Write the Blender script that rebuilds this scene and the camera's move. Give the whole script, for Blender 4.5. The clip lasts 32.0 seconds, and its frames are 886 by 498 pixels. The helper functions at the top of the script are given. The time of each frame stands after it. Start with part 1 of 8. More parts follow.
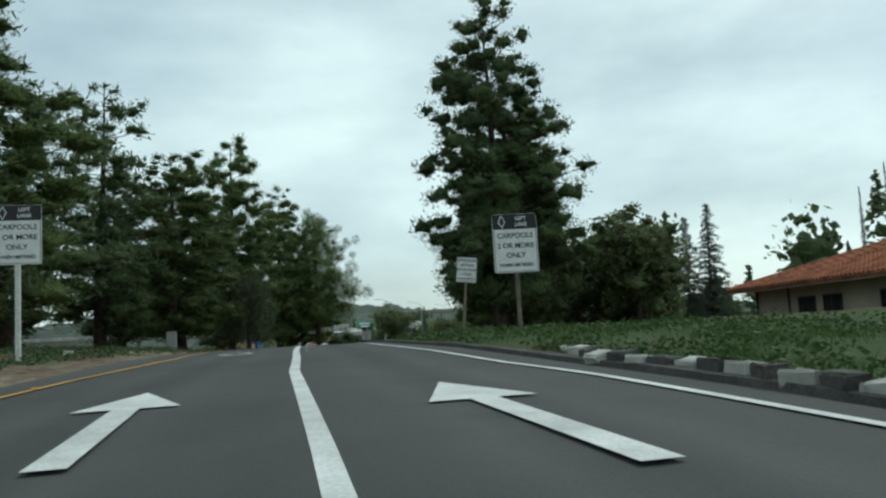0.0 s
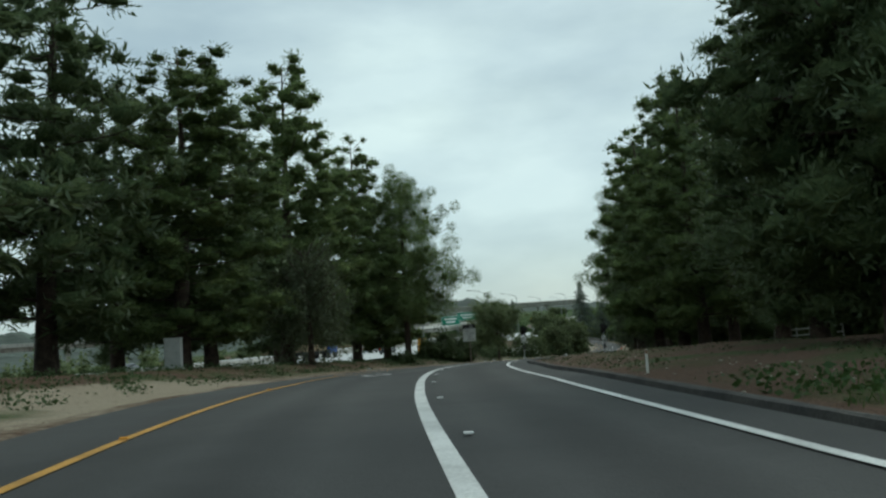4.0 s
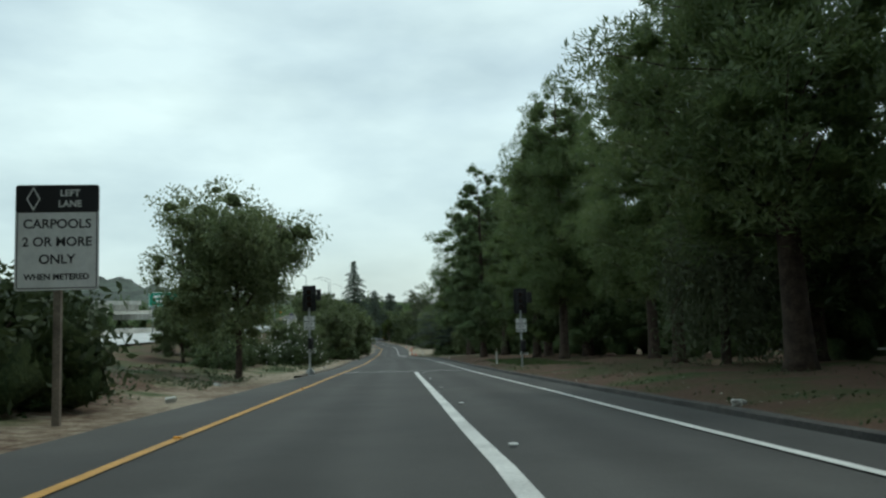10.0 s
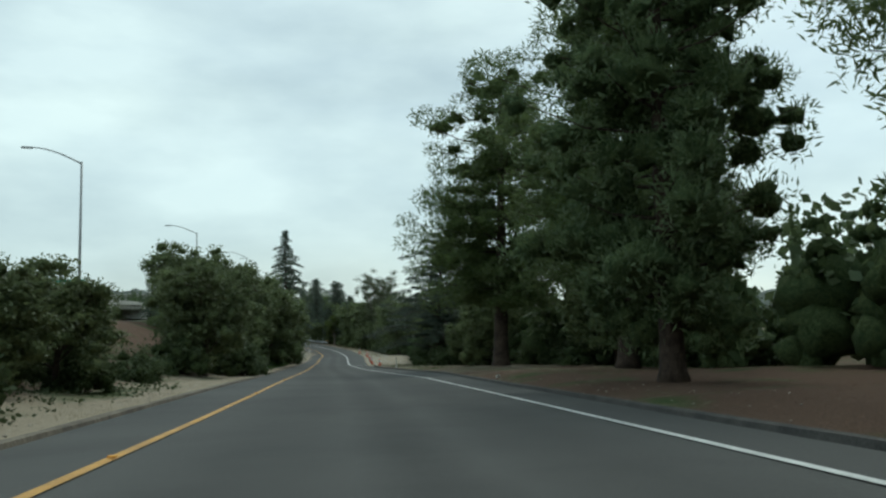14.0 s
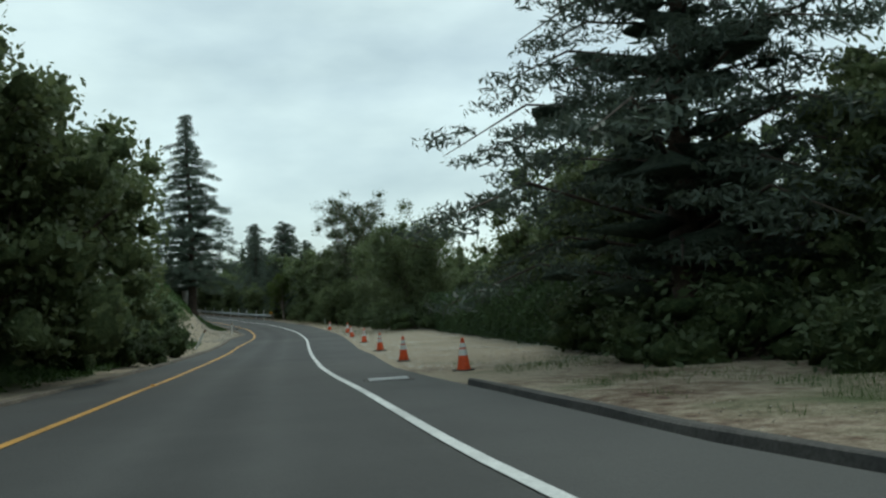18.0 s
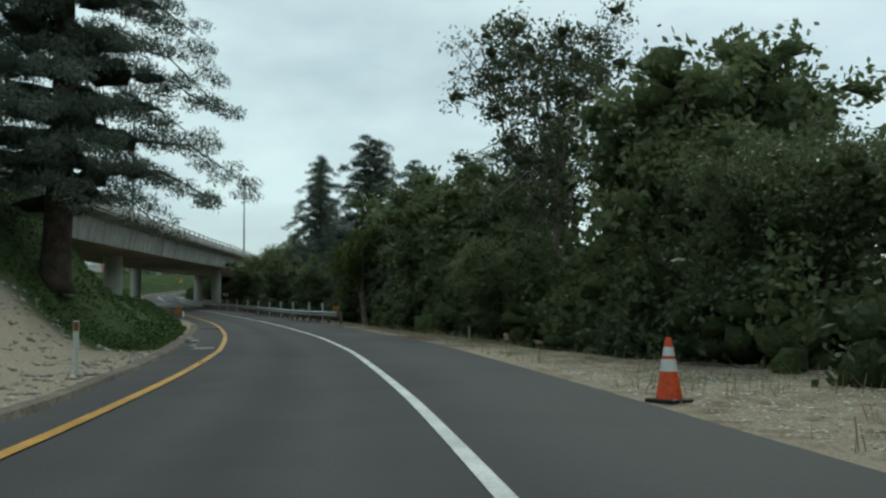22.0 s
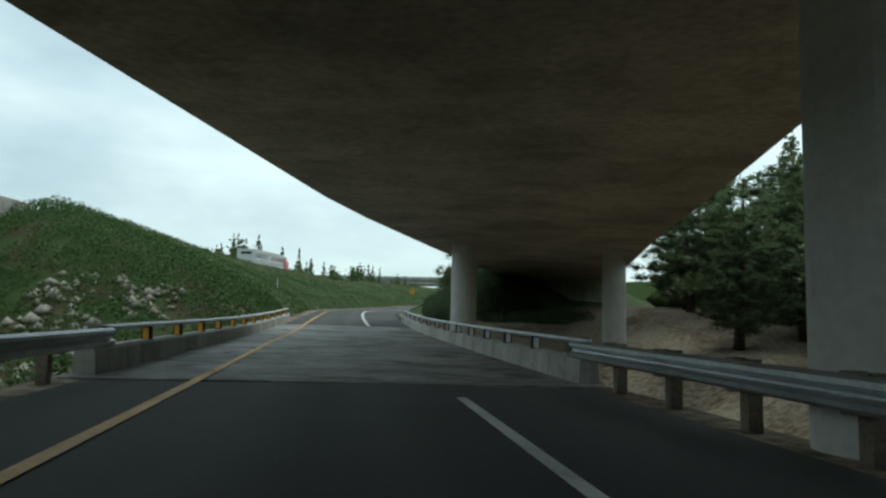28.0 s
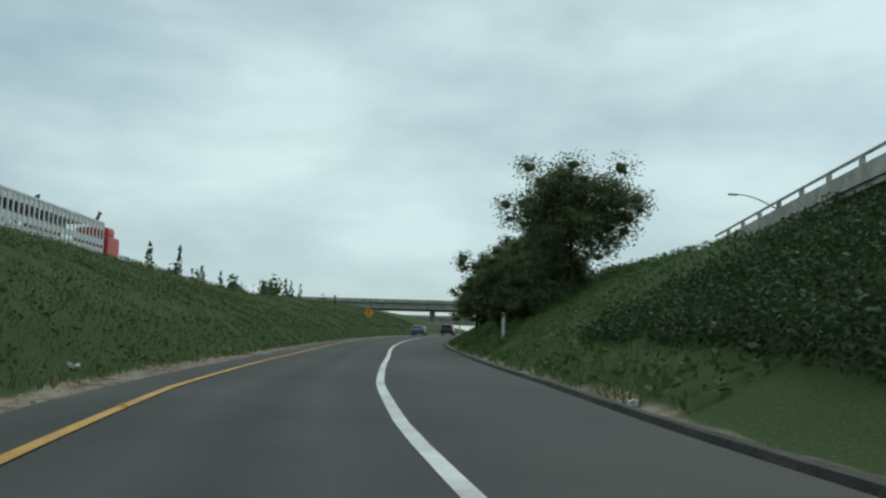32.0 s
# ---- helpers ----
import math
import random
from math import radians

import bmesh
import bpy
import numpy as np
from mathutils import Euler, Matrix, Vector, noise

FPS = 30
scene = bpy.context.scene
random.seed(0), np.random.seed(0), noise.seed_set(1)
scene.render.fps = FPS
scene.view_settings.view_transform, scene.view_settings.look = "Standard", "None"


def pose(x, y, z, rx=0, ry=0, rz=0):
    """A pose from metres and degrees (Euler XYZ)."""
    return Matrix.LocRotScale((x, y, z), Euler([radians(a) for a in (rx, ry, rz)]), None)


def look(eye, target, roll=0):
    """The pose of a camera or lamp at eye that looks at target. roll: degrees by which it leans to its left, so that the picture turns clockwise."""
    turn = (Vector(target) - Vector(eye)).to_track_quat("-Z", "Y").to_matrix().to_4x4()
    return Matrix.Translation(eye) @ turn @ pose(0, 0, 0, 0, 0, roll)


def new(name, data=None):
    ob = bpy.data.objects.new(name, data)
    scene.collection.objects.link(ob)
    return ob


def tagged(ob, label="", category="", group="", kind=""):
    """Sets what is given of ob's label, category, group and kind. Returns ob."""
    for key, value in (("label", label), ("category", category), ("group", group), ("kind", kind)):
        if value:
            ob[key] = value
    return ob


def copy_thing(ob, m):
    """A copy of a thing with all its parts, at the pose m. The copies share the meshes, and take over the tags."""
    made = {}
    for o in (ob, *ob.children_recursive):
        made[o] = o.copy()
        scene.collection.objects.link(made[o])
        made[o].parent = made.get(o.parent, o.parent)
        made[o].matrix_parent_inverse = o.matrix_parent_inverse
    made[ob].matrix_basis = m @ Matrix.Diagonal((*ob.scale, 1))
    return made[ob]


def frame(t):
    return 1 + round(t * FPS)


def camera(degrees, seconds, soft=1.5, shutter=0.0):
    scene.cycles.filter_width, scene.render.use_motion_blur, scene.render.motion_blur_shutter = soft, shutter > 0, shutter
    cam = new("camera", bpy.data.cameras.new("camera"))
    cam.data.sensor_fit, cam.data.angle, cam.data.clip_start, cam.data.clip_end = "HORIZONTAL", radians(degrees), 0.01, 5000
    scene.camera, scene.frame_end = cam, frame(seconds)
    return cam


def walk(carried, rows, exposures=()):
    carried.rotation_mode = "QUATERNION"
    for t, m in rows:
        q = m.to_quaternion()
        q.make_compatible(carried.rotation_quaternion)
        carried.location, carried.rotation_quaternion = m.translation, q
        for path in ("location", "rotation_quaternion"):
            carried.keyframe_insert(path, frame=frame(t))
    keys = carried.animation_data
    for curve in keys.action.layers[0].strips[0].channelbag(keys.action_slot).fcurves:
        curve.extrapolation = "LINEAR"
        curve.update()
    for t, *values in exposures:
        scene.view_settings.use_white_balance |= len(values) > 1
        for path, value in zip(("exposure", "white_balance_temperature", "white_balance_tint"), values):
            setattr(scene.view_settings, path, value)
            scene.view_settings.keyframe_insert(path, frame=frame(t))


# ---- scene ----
cam = camera(56.98, 32.0, soft=2.4)
PATH = [
    (0.0, 0.00, -0.00, 1.12, 0.26, 6.03, 3.36),
    (0.5, -0.56, 2.94, 1.23, 4.39, 7.41, 2.87),
    (1.0, -1.17, 6.09, 1.36, 6.53, 7.24, 2.10),
    (1.5, -1.87, 9.53, 1.52, 7.12, 7.33, 1.23),
    (2.0, -2.60, 13.15, 1.66, 6.82, 6.74, 1.45),
    (2.5, -3.34, 17.10, 1.79, 6.46, 6.40, 1.45),
    (3.0, -4.17, 21.35, 1.90, 6.21, 6.15, 2.18),
    (3.5, -5.10, 25.85, 1.99, 5.94, 6.02, 3.06),
    (4.0, -6.11, 30.57, 2.06, 5.51, 5.98, 3.83),
    (4.5, -7.16, 35.48, 2.10, 4.78, 6.09, 4.17),
    (5.0, -8.17, 40.62, 2.12, 3.60, 5.98, 3.48),
    (5.5, -9.04, 46.07, 2.09, 2.07, 5.80, 2.66),
    (6.0, -9.72, 51.84, 2.02, 0.09, 5.83, 1.92),
    (6.5, -10.25, 57.98, 1.90, -1.90, 5.75, 1.68),
    (7.0, -10.62, 64.49, 1.73, -3.71, 5.56, 1.40),
    (7.5, -10.84, 71.35, 1.53, -5.40, 5.45, 0.96),
    (8.0, -10.83, 78.46, 1.31, -7.05, 5.41, 1.06),
    (8.5, -10.53, 85.72, 1.06, -8.38, 5.24, 1.12),
    (9.0, -10.00, 93.07, 0.81, -9.88, 5.17, 1.08),
    (9.5, -9.23, 100.46, 0.56, -11.21, 5.10, 1.10),
    (10.0, -8.43, 108.03, 0.31, -12.30, 5.12, 1.60),
    (10.5, -7.46, 115.64, 0.06, -13.30, 4.98, 2.55),
    (11.0, -6.36, 123.40, -0.21, -14.19, 4.91, 2.59),
    (11.5, -5.13, 131.36, -0.51, -14.97, 5.26, 2.34),
    (12.0, -3.78, 139.51, -0.80, -15.40, 5.37, 2.04),
    (12.5, -2.45, 147.90, -1.08, -15.44, 5.25, 1.83),
    (13.0, -1.09, 156.53, -1.37, -15.59, 5.21, 1.76),
    (13.5, 0.31, 165.36, -1.67, -15.78, 5.50, 1.63),
    (14.0, 1.77, 174.38, -1.97, -15.97, 5.55, 1.23),
    (14.5, 3.24, 183.53, -2.27, -15.85, 5.74, 0.85),
    (15.0, 4.65, 192.74, -2.58, -15.63, 5.70, 0.80),
    (15.5, 6.00, 201.93, -2.89, -15.56, 5.82, 1.33),
    (16.0, 7.33, 211.02, -3.19, -15.91, 5.35, 1.70),
    (16.5, 8.74, 219.91, -3.49, -16.57, 4.94, 2.01),
    (17.0, 10.23, 228.55, -3.78, -17.24, 4.57, 2.33),
    (17.5, 11.72, 236.93, -4.06, -18.37, 4.11, 2.70),
    (18.0, 13.11, 245.10, -4.31, -19.08, 3.87, 3.15),
    (18.5, 14.45, 253.14, -4.54, -18.65, 3.81, 4.05),
    (19.0, 15.84, 261.14, -4.75, -18.95, 3.31, 5.36),
    (19.5, 17.26, 269.17, -4.92, -18.52, 3.89, 4.83),
    (20.0, 18.52, 277.15, -5.02, -17.50, 4.50, 3.83),
    (20.5, 19.78, 285.17, -5.08, -17.00, 4.71, 3.23),
    (21.0, 20.91, 293.29, -5.10, -16.23, 4.81, 2.45),
    (21.5, 21.92, 301.45, -5.09, -14.86, 4.87, 1.70),
    (22.0, 22.64, 309.74, -5.06, -13.15, 4.98, 0.78),
    (22.5, 23.22, 318.12, -4.97, -11.08, 5.36, -0.83),
    (23.0, 23.49, 326.59, -4.84, -9.15, 5.77, -1.64),
    (23.5, 23.47, 335.21, -4.69, -7.34, 6.14, -1.54),
    (24.0, 23.25, 344.00, -4.54, -5.58, 6.32, -1.71),
    (24.5, 22.81, 352.88, -4.37, -3.78, 6.60, -1.55),
    (25.0, 22.25, 361.05, -4.14, -2.04, 6.86, -1.18),
    (25.5, 21.26, 370.11, -3.83, -0.58, 6.99, -1.50),
    (26.0, 20.29, 378.60, -3.52, 0.91, 7.08, -1.64),
    (26.5, 19.37, 387.14, -3.21, 2.40, 7.16, -1.70),
    (27.0, 18.03, 395.76, -2.89, 2.94, 6.98, -1.60),
    (27.5, 16.28, 404.44, -2.57, 2.84, 6.76, -1.47),
    (28.0, 14.34, 413.14, -2.23, 2.42, 6.62, -1.39),
    (28.5, 12.53, 421.86, -1.90, 2.00, 6.76, -1.19),
    (29.0, 11.03, 430.68, -1.56, 1.89, 6.46, -0.18),
    (29.5, 9.74, 439.74, -1.21, 1.74, 7.25, 0.32),
    (30.0, 8.40, 448.94, -0.82, 1.45, 7.96, 0.98),
    (30.5, 7.15, 457.94, -0.34, 0.98, 8.49, 1.48),
    (31.0, 5.98, 466.71, 0.20, 0.05, 8.47, 0.90),
    (31.5, 4.66, 475.21, 0.78, -1.33, 8.58, -0.73),
    (32.0, 3.21, 483.52, 1.35, -3.75, 8.69, -1.34),
]
walk(cam, [(t, pose(x, y, z, 90 + pitch, roll, yaw)) for t, x, y, z, yaw, pitch, roll in PATH], exposures=[(t, ev, 6080, -5) for t, ev in (
    (0.0, 0.1), (1.2, -0.05), (2.0, -0.18), (3.5, -0.08), (5.0, 0.06), (8.0, 0.16), (11.0, 0.14), (14.0, 0.10), (19.0, 0.06), (22.0, 0.0), (24.2, 0.06), (25.2, 0.3), (26.0, 0.66), (27.5, 0.5), (29.0, 0.05), (30.0, 0.0), (31.0, 0.08), (32.0, -0.1))])

# ---- world, sun, exposure ----
world = bpy.data.worlds.new("overcast_sky")
scene.world = world
world.use_nodes = True
wn, wl = world.node_tree.nodes, world.node_tree.links
wn.clear()
w_out = wn.new("ShaderNodeOutputWorld")
w_bg = wn.new("ShaderNodeBackground")
w_sky = wn.new("ShaderNodeTexSky")
w_sky.sky_type = "NISHITA"
w_sky.sun_disc = False
w_sky.sun_elevation, w_sky.sun_rotation = radians(52), radians(35)
w_sky.air_density, w_sky.dust_density, w_sky.ozone_density = 1.0, 2.0, 1.0
# a broken cloud layer over the blue
w_co = wn.new("ShaderNodeTexCoord")
w_map = wn.new("ShaderNodeMapping")
w_map.inputs["Scale"].default_value = (1.0, 1.0, 2.6)
w_noise = wn.new("ShaderNodeTexNoise")
w_noise.inputs["Scale"].default_value = 2.1
w_noise.inputs["Detail"].default_value = 5.0
w_noise.inputs["Roughness"].default_value = 0.52
w_ramp = wn.new("ShaderNodeValToRGB")
w_ramp.color_ramp.elements[0].position, w_ramp.color_ramp.elements[1].position = 0.30, 0.72
w_ramp.color_ramp.elements[0].color = (0.55, 0.55, 0.55, 1)
w_ramp.color_ramp.elements[1].color = (0.97, 0.97, 0.97, 1)
w_cloud = wn.new("ShaderNodeTexNoise")
w_cloud.inputs["Scale"].default_value = 3.4
w_cloud.inputs["Detail"].default_value = 6.0
w_cramp = wn.new("ShaderNodeValToRGB")
w_cramp.color_ramp.elements[0].position, w_cramp.color_ramp.elements[1].position = 0.34, 0.66
w_cramp.color_ramp.elements[0].color = (5.9, 6.7, 7.1, 1)
w_cramp.color_ramp.elements[1].color = (9.4, 10.2, 10.2, 1)
w_mix = wn.new("ShaderNodeMixRGB")
wl.new(w_co.outputs["Generated"], w_map.inputs["Vector"])
wl.new(w_map.outputs["Vector"], w_noise.inputs["Vector"])
wl.new(w_map.outputs["Vector"], w_cloud.inputs["Vector"])
wl.new(w_noise.outputs["Fac"], w_ramp.inputs["Fac"])
wl.new(w_cloud.outputs["Fac"], w_cramp.inputs["Fac"])
wl.new(w_ramp.outputs["Color"], w_mix.inputs["Fac"])
wl.new(w_sky.outputs["Color"], w_mix.inputs["Color1"])
wl.new(w_cramp.outputs["Color"], w_mix.inputs["Color2"])
wl.new(w_mix.outputs["Color"], w_bg.inputs["Color"])
w_bg.inputs["Strength"].default_value = 0.092
wl.new(w_bg.outputs["Background"], w_out.inputs["Surface"])
sun_data = bpy.data.lights.new("sun", "SUN")
sun_data.energy, sun_data.angle, sun_data.color = 0.9, radians(14), (1.0, 0.95, 0.88)
sun = new("sun", sun_data)
SUN_DIR = Vector((math.sin(radians(35)) * math.cos(radians(52)), math.cos(radians(35)) * math.cos(radians(52)), math.sin(radians(52))))
sun.matrix_world = look((0, 0, 60), Vector((0, 0, 60)) - SUN_DIR)


# ---- materials ----
def material(name, color, rough=0.8, metal=0.0, spread=0.12, scale=1.5, fine=18.0, bump=0.15, tint=None, per_object=0.0, coords="Object", stain=0.0, spec=0.4):
    """A surface with broad and fine variation of its colour, and fine relief."""
    m = bpy.data.materials.new(name)
    m.use_nodes = True
    n, l = m.node_tree.nodes, m.node_tree.links
    bsdf = n["Principled BSDF"]
    bsdf.inputs["Roughness"].default_value, bsdf.inputs["Metallic"].default_value = rough, metal
    bsdf.inputs["Specular IOR Level"].default_value = spec
    co = n.new("ShaderNodeTexCoord")
    if coords == "World":
        geo = n.new("ShaderNodeNewGeometry")
        vec = geo.outputs["Position"]
    else:
        vec = co.outputs[coords]
    broad, small = n.new("ShaderNodeTexNoise"), n.new("ShaderNodeTexNoise")
    broad.inputs["Scale"].default_value, broad.inputs["Detail"].default_value = scale, 4.0
    small.inputs["Scale"].default_value, small.inputs["Detail"].default_value = fine, 3.0
    l.new(vec, broad.inputs["Vector"]), l.new(vec, small.inputs["Vector"])
    mix = n.new("ShaderNodeMixRGB")
    other = tint or tuple(c * (1 - 3 * spread) for c in color)
    mix.inputs["Color1"].default_value, mix.inputs["Color2"].default_value = (*color, 1), (*other, 1)
    ramp = n.new("ShaderNodeValToRGB")
    ramp.color_ramp.elements[0].position, ramp.color_ramp.elements[1].position = 0.36, 0.66
    l.new(broad.outputs["Fac"], ramp.inputs["Fac"]), l.new(ramp.outputs["Color"], mix.inputs["Fac"])
    hsv = n.new("ShaderNodeHueSaturation")
    val = n.new("ShaderNodeMapRange")
    val.inputs["From Min"].default_value, val.inputs["From Max"].default_value = 0.3, 0.7
    val.inputs["To Min"].default_value, val.inputs["To Max"].default_value = 1 - 1.6 * spread, 1 + 1.6 * spread
    l.new(small.outputs["Fac"], val.inputs["Value"]), l.new(val.outputs["Result"], hsv.inputs["Value"])
    l.new(mix.outputs["Color"], hsv.inputs["Color"])
    last = hsv.outputs["Color"]
    if per_object:
        info = n.new("ShaderNodeObjectInfo")
        rng = n.new("ShaderNodeMapRange")
        rng.inputs["To Min"].default_value, rng.inputs["To Max"].default_value = 1 - per_object, 1 + per_object
        l.new(info.outputs["Random"], rng.inputs["Value"])
        h2 = n.new("ShaderNodeHueSaturation")
        l.new(rng.outputs["Result"], h2.inputs["Value"]), l.new(last, h2.inputs["Color"])
        last = h2.outputs["Color"]
    if stain:
        st = n.new("ShaderNodeTexNoise")
        st.inputs["Scale"].default_value, st.inputs["Detail"].default_value, st.inputs["Distortion"].default_value = scale * 2.7, 6.0, 0.6
        l.new(vec, st.inputs["Vector"])
        r2 = n.new("ShaderNodeValToRGB")
        r2.color_ramp.elements[0].position, r2.color_ramp.elements[1].position = 0.45, 0.75
        r2.color_ramp.elements[0].color, r2.color_ramp.elements[1].color = (1, 1, 1, 1), (1 - stain, 1 - stain, 1 - stain, 1)
        l.new(st.outputs["Fac"], r2.inputs["Fac"])
        mul = n.new("ShaderNodeMixRGB")
        mul.blend_type, mul.inputs["Fac"].default_value = "MULTIPLY", 1.0
        l.new(last, mul.inputs["Color1"]), l.new(r2.outputs["Color"], mul.inputs["Color2"])
        last = mul.outputs["Color"]
    l.new(last, bsdf.inputs["Base Color"])
    if bump:
        b = n.new("ShaderNodeBump")
        b.inputs["Strength"].default_value, b.inputs["Distance"].default_value = bump, 0.03
        l.new(small.outputs["Fac"], b.inputs["Height"]), l.new(b.outputs["Normal"], bsdf.inputs["Normal"])
    return m


def leaf_material(name, color, tint, trans=0.25, rough=0.7):
    """Foliage: leaves differ one by one and let some light through."""
    m = bpy.data.materials.new(name)
    m.use_nodes = True
    n, l = m.node_tree.nodes, m.node_tree.links
    bsdf, out = n["Principled BSDF"], n["Material Output"]
    geo = n.new("ShaderNodeNewGeometry")
    info = n.new("ShaderNodeObjectInfo")
    noise_n = n.new("ShaderNodeTexNoise")
    noise_n.inputs["Scale"].default_value, noise_n.inputs["Detail"].default_value = 0.55, 2.0
    l.new(geo.outputs["Position"], noise_n.inputs["Vector"])
    add = n.new("ShaderNodeMath")
    add.operation = "ADD"
    half = n.new("ShaderNodeMath")
    half.operation, half.inputs[1].default_value = "MULTIPLY", 0.55
    l.new(geo.outputs["Random Per Island"], half.inputs[0])
    l.new(half.outputs["Value"], add.inputs[0])
    sub = n.new("ShaderNodeMapRange")
    sub.inputs["From Min"].default_value, sub.inputs["From Max"].default_value = 0.3, 0.7
    sub.inputs["To Min"].default_value, sub.inputs["To Max"].default_value = 0.0, 0.5
    l.new(noise_n.outputs["Fac"], sub.inputs["Value"]), l.new(sub.outputs["Result"], add.inputs[1])
    mix = n.new("ShaderNodeMixRGB")
    mix.inputs["Color1"].default_value, mix.inputs["Color2"].default_value = (*color, 1), (*tint, 1)
    l.new(add.outputs["Value"], mix.inputs["Fac"])
    hsv = n.new("ShaderNodeHueSaturation")
    rng = n.new("ShaderNodeMapRange")
    rng.inputs["To Min"].default_value, rng.inputs["To Max"].default_value = 0.8, 1.2
    l.new(info.outputs["Random"], rng.inputs["Value"]), l.new(rng.outputs["Result"], hsv.inputs["Value"])
    l.new(mix.outputs["Color"], hsv.inputs["Color"])
    l.new(hsv.outputs["Color"], bsdf.inputs["Base Color"])
    bsdf.inputs["Roughness"].default_value = rough
    bsdf.inputs["Specular IOR Level"].default_value = 0.45
    tr = n.new("ShaderNodeBsdfTranslucent")
    l.new(hsv.outputs["Color"], tr.inputs["Color"])
    ms = n.new("ShaderNodeMixShader")
    ms.inputs["Fac"].default_value = trans
    l.new(bsdf.outputs["BSDF"], ms.inputs[1]), l.new(tr.outputs["BSDF"], ms.inputs[2]), l.new(ms.outputs["Shader"], out.inputs["Surface"])
    return m


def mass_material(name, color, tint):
    """The solid filler of a crown: fine noise from darkened to full leaf colour, with deep relief."""
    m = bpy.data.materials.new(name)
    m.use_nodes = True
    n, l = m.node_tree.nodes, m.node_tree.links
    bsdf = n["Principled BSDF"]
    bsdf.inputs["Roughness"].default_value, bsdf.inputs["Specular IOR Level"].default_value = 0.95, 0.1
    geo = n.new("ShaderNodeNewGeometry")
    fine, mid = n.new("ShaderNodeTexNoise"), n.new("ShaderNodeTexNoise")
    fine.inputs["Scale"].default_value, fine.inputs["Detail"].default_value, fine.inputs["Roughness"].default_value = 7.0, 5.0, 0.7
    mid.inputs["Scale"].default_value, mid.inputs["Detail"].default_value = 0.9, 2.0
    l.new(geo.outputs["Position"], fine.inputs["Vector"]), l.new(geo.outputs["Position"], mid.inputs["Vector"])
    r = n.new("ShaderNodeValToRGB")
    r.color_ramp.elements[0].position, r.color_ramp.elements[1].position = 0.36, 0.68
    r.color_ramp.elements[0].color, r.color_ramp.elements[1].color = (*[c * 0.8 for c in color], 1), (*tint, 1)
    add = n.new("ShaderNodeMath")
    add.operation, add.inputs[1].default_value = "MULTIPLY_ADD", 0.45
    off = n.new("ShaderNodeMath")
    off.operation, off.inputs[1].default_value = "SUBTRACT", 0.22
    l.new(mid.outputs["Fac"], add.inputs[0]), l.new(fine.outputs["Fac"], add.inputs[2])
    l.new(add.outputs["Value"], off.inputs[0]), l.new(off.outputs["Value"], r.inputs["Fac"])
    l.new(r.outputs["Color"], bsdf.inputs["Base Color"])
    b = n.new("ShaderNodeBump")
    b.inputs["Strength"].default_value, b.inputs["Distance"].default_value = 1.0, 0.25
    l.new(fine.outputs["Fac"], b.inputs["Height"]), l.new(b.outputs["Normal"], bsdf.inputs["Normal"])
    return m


ASPHALT = material("asphalt", (0.046, 0.046, 0.046), 0.88, spread=0.08, scale=0.12, fine=38, bump=0.25, coords="World", stain=0.22, tint=(0.064, 0.063, 0.061))
OLD_CONCRETE = material("bridge_deck_concrete", (0.31, 0.30, 0.28), 0.8, spread=0.14, scale=0.34, fine=6, bump=0.15, coords="World", stain=0.80)
FREEWAY = material("freeway_concrete", (0.55, 0.55, 0.54), 0.85, spread=0.05, scale=0.08, fine=4, bump=0.05, coords="World", stain=0.08)
WHITE_PAINT = material("white_road_paint", (0.72, 0.72, 0.70), 0.6, spread=0.10, scale=0.8, fine=26, bump=0.2, coords="World", stain=0.18)
YELLOW_PAINT = material("yellow_road_paint", (0.62, 0.33, 0.06), 0.6, spread=0.10, scale=0.8, fine=26, bump=0.2, coords="World", stain=0.2)
CONCRETE = material("weathered_concrete", (0.50, 0.485, 0.44), 0.9, spread=0.08, scale=0.35, fine=7, bump=0.12, coords="World", stain=0.30)
SOFFIT = material("board_formed_concrete", (0.52, 0.455, 0.36), 0.92, spread=0.12, scale=0.25, fine=5, bump=0.2, coords="World", stain=0.35)
COLUMN_CONCRETE = material("pale_column_concrete", (0.66, 0.645, 0.60), 0.85, spread=0.05, scale=0.5, fine=8, bump=0.08, coords="World", stain=0.14)
DUSTY_KERB = material("dusty_asphalt_kerb", (0.12, 0.10, 0.08), 0.95, spread=0.2, scale=0.9, fine=14, bump=0.4, coords="World", stain=0.3, tint=(0.20, 0.17, 0.13))
KERB = material("asphalt_kerb", (0.050, 0.048, 0.046), 0.92, spread=0.15, scale=1.2, fine=22, bump=0.3, coords="World", stain=0.3, tint=(0.085, 0.080, 0.072))
GALV = material("galvanised_steel", (0.52, 0.54, 0.55), 0.42, metal=0.75, spread=0.06, scale=1.2, fine=14, bump=0.03, stain=0.2)
WOOD_POST = material("weathered_timber_post", (0.20, 0.165, 0.13), 0.9, spread=0.15, scale=2, fine=25, bump=0.3, per_object=0.2)
GREY_POLE = material("grey_lamp_pole_steel", (0.30, 0.31, 0.31), 0.5, metal=0.5, spread=0.05, bump=0.02)
SIGN_WHITE = material("sign_white_sheeting", (0.76, 0.76, 0.74), 0.45, spread=0.03, scale=3, fine=9, bump=0.0, stain=0.1)
SIGN_BLACK = material("sign_black", (0.018, 0.018, 0.02), 0.5, spread=0.05, bump=0.0)
SIGN_BACK = material("sign_back_aluminium", (0.45, 0.46, 0.46), 0.4, metal=0.7, spread=0.05, bump=0.0)
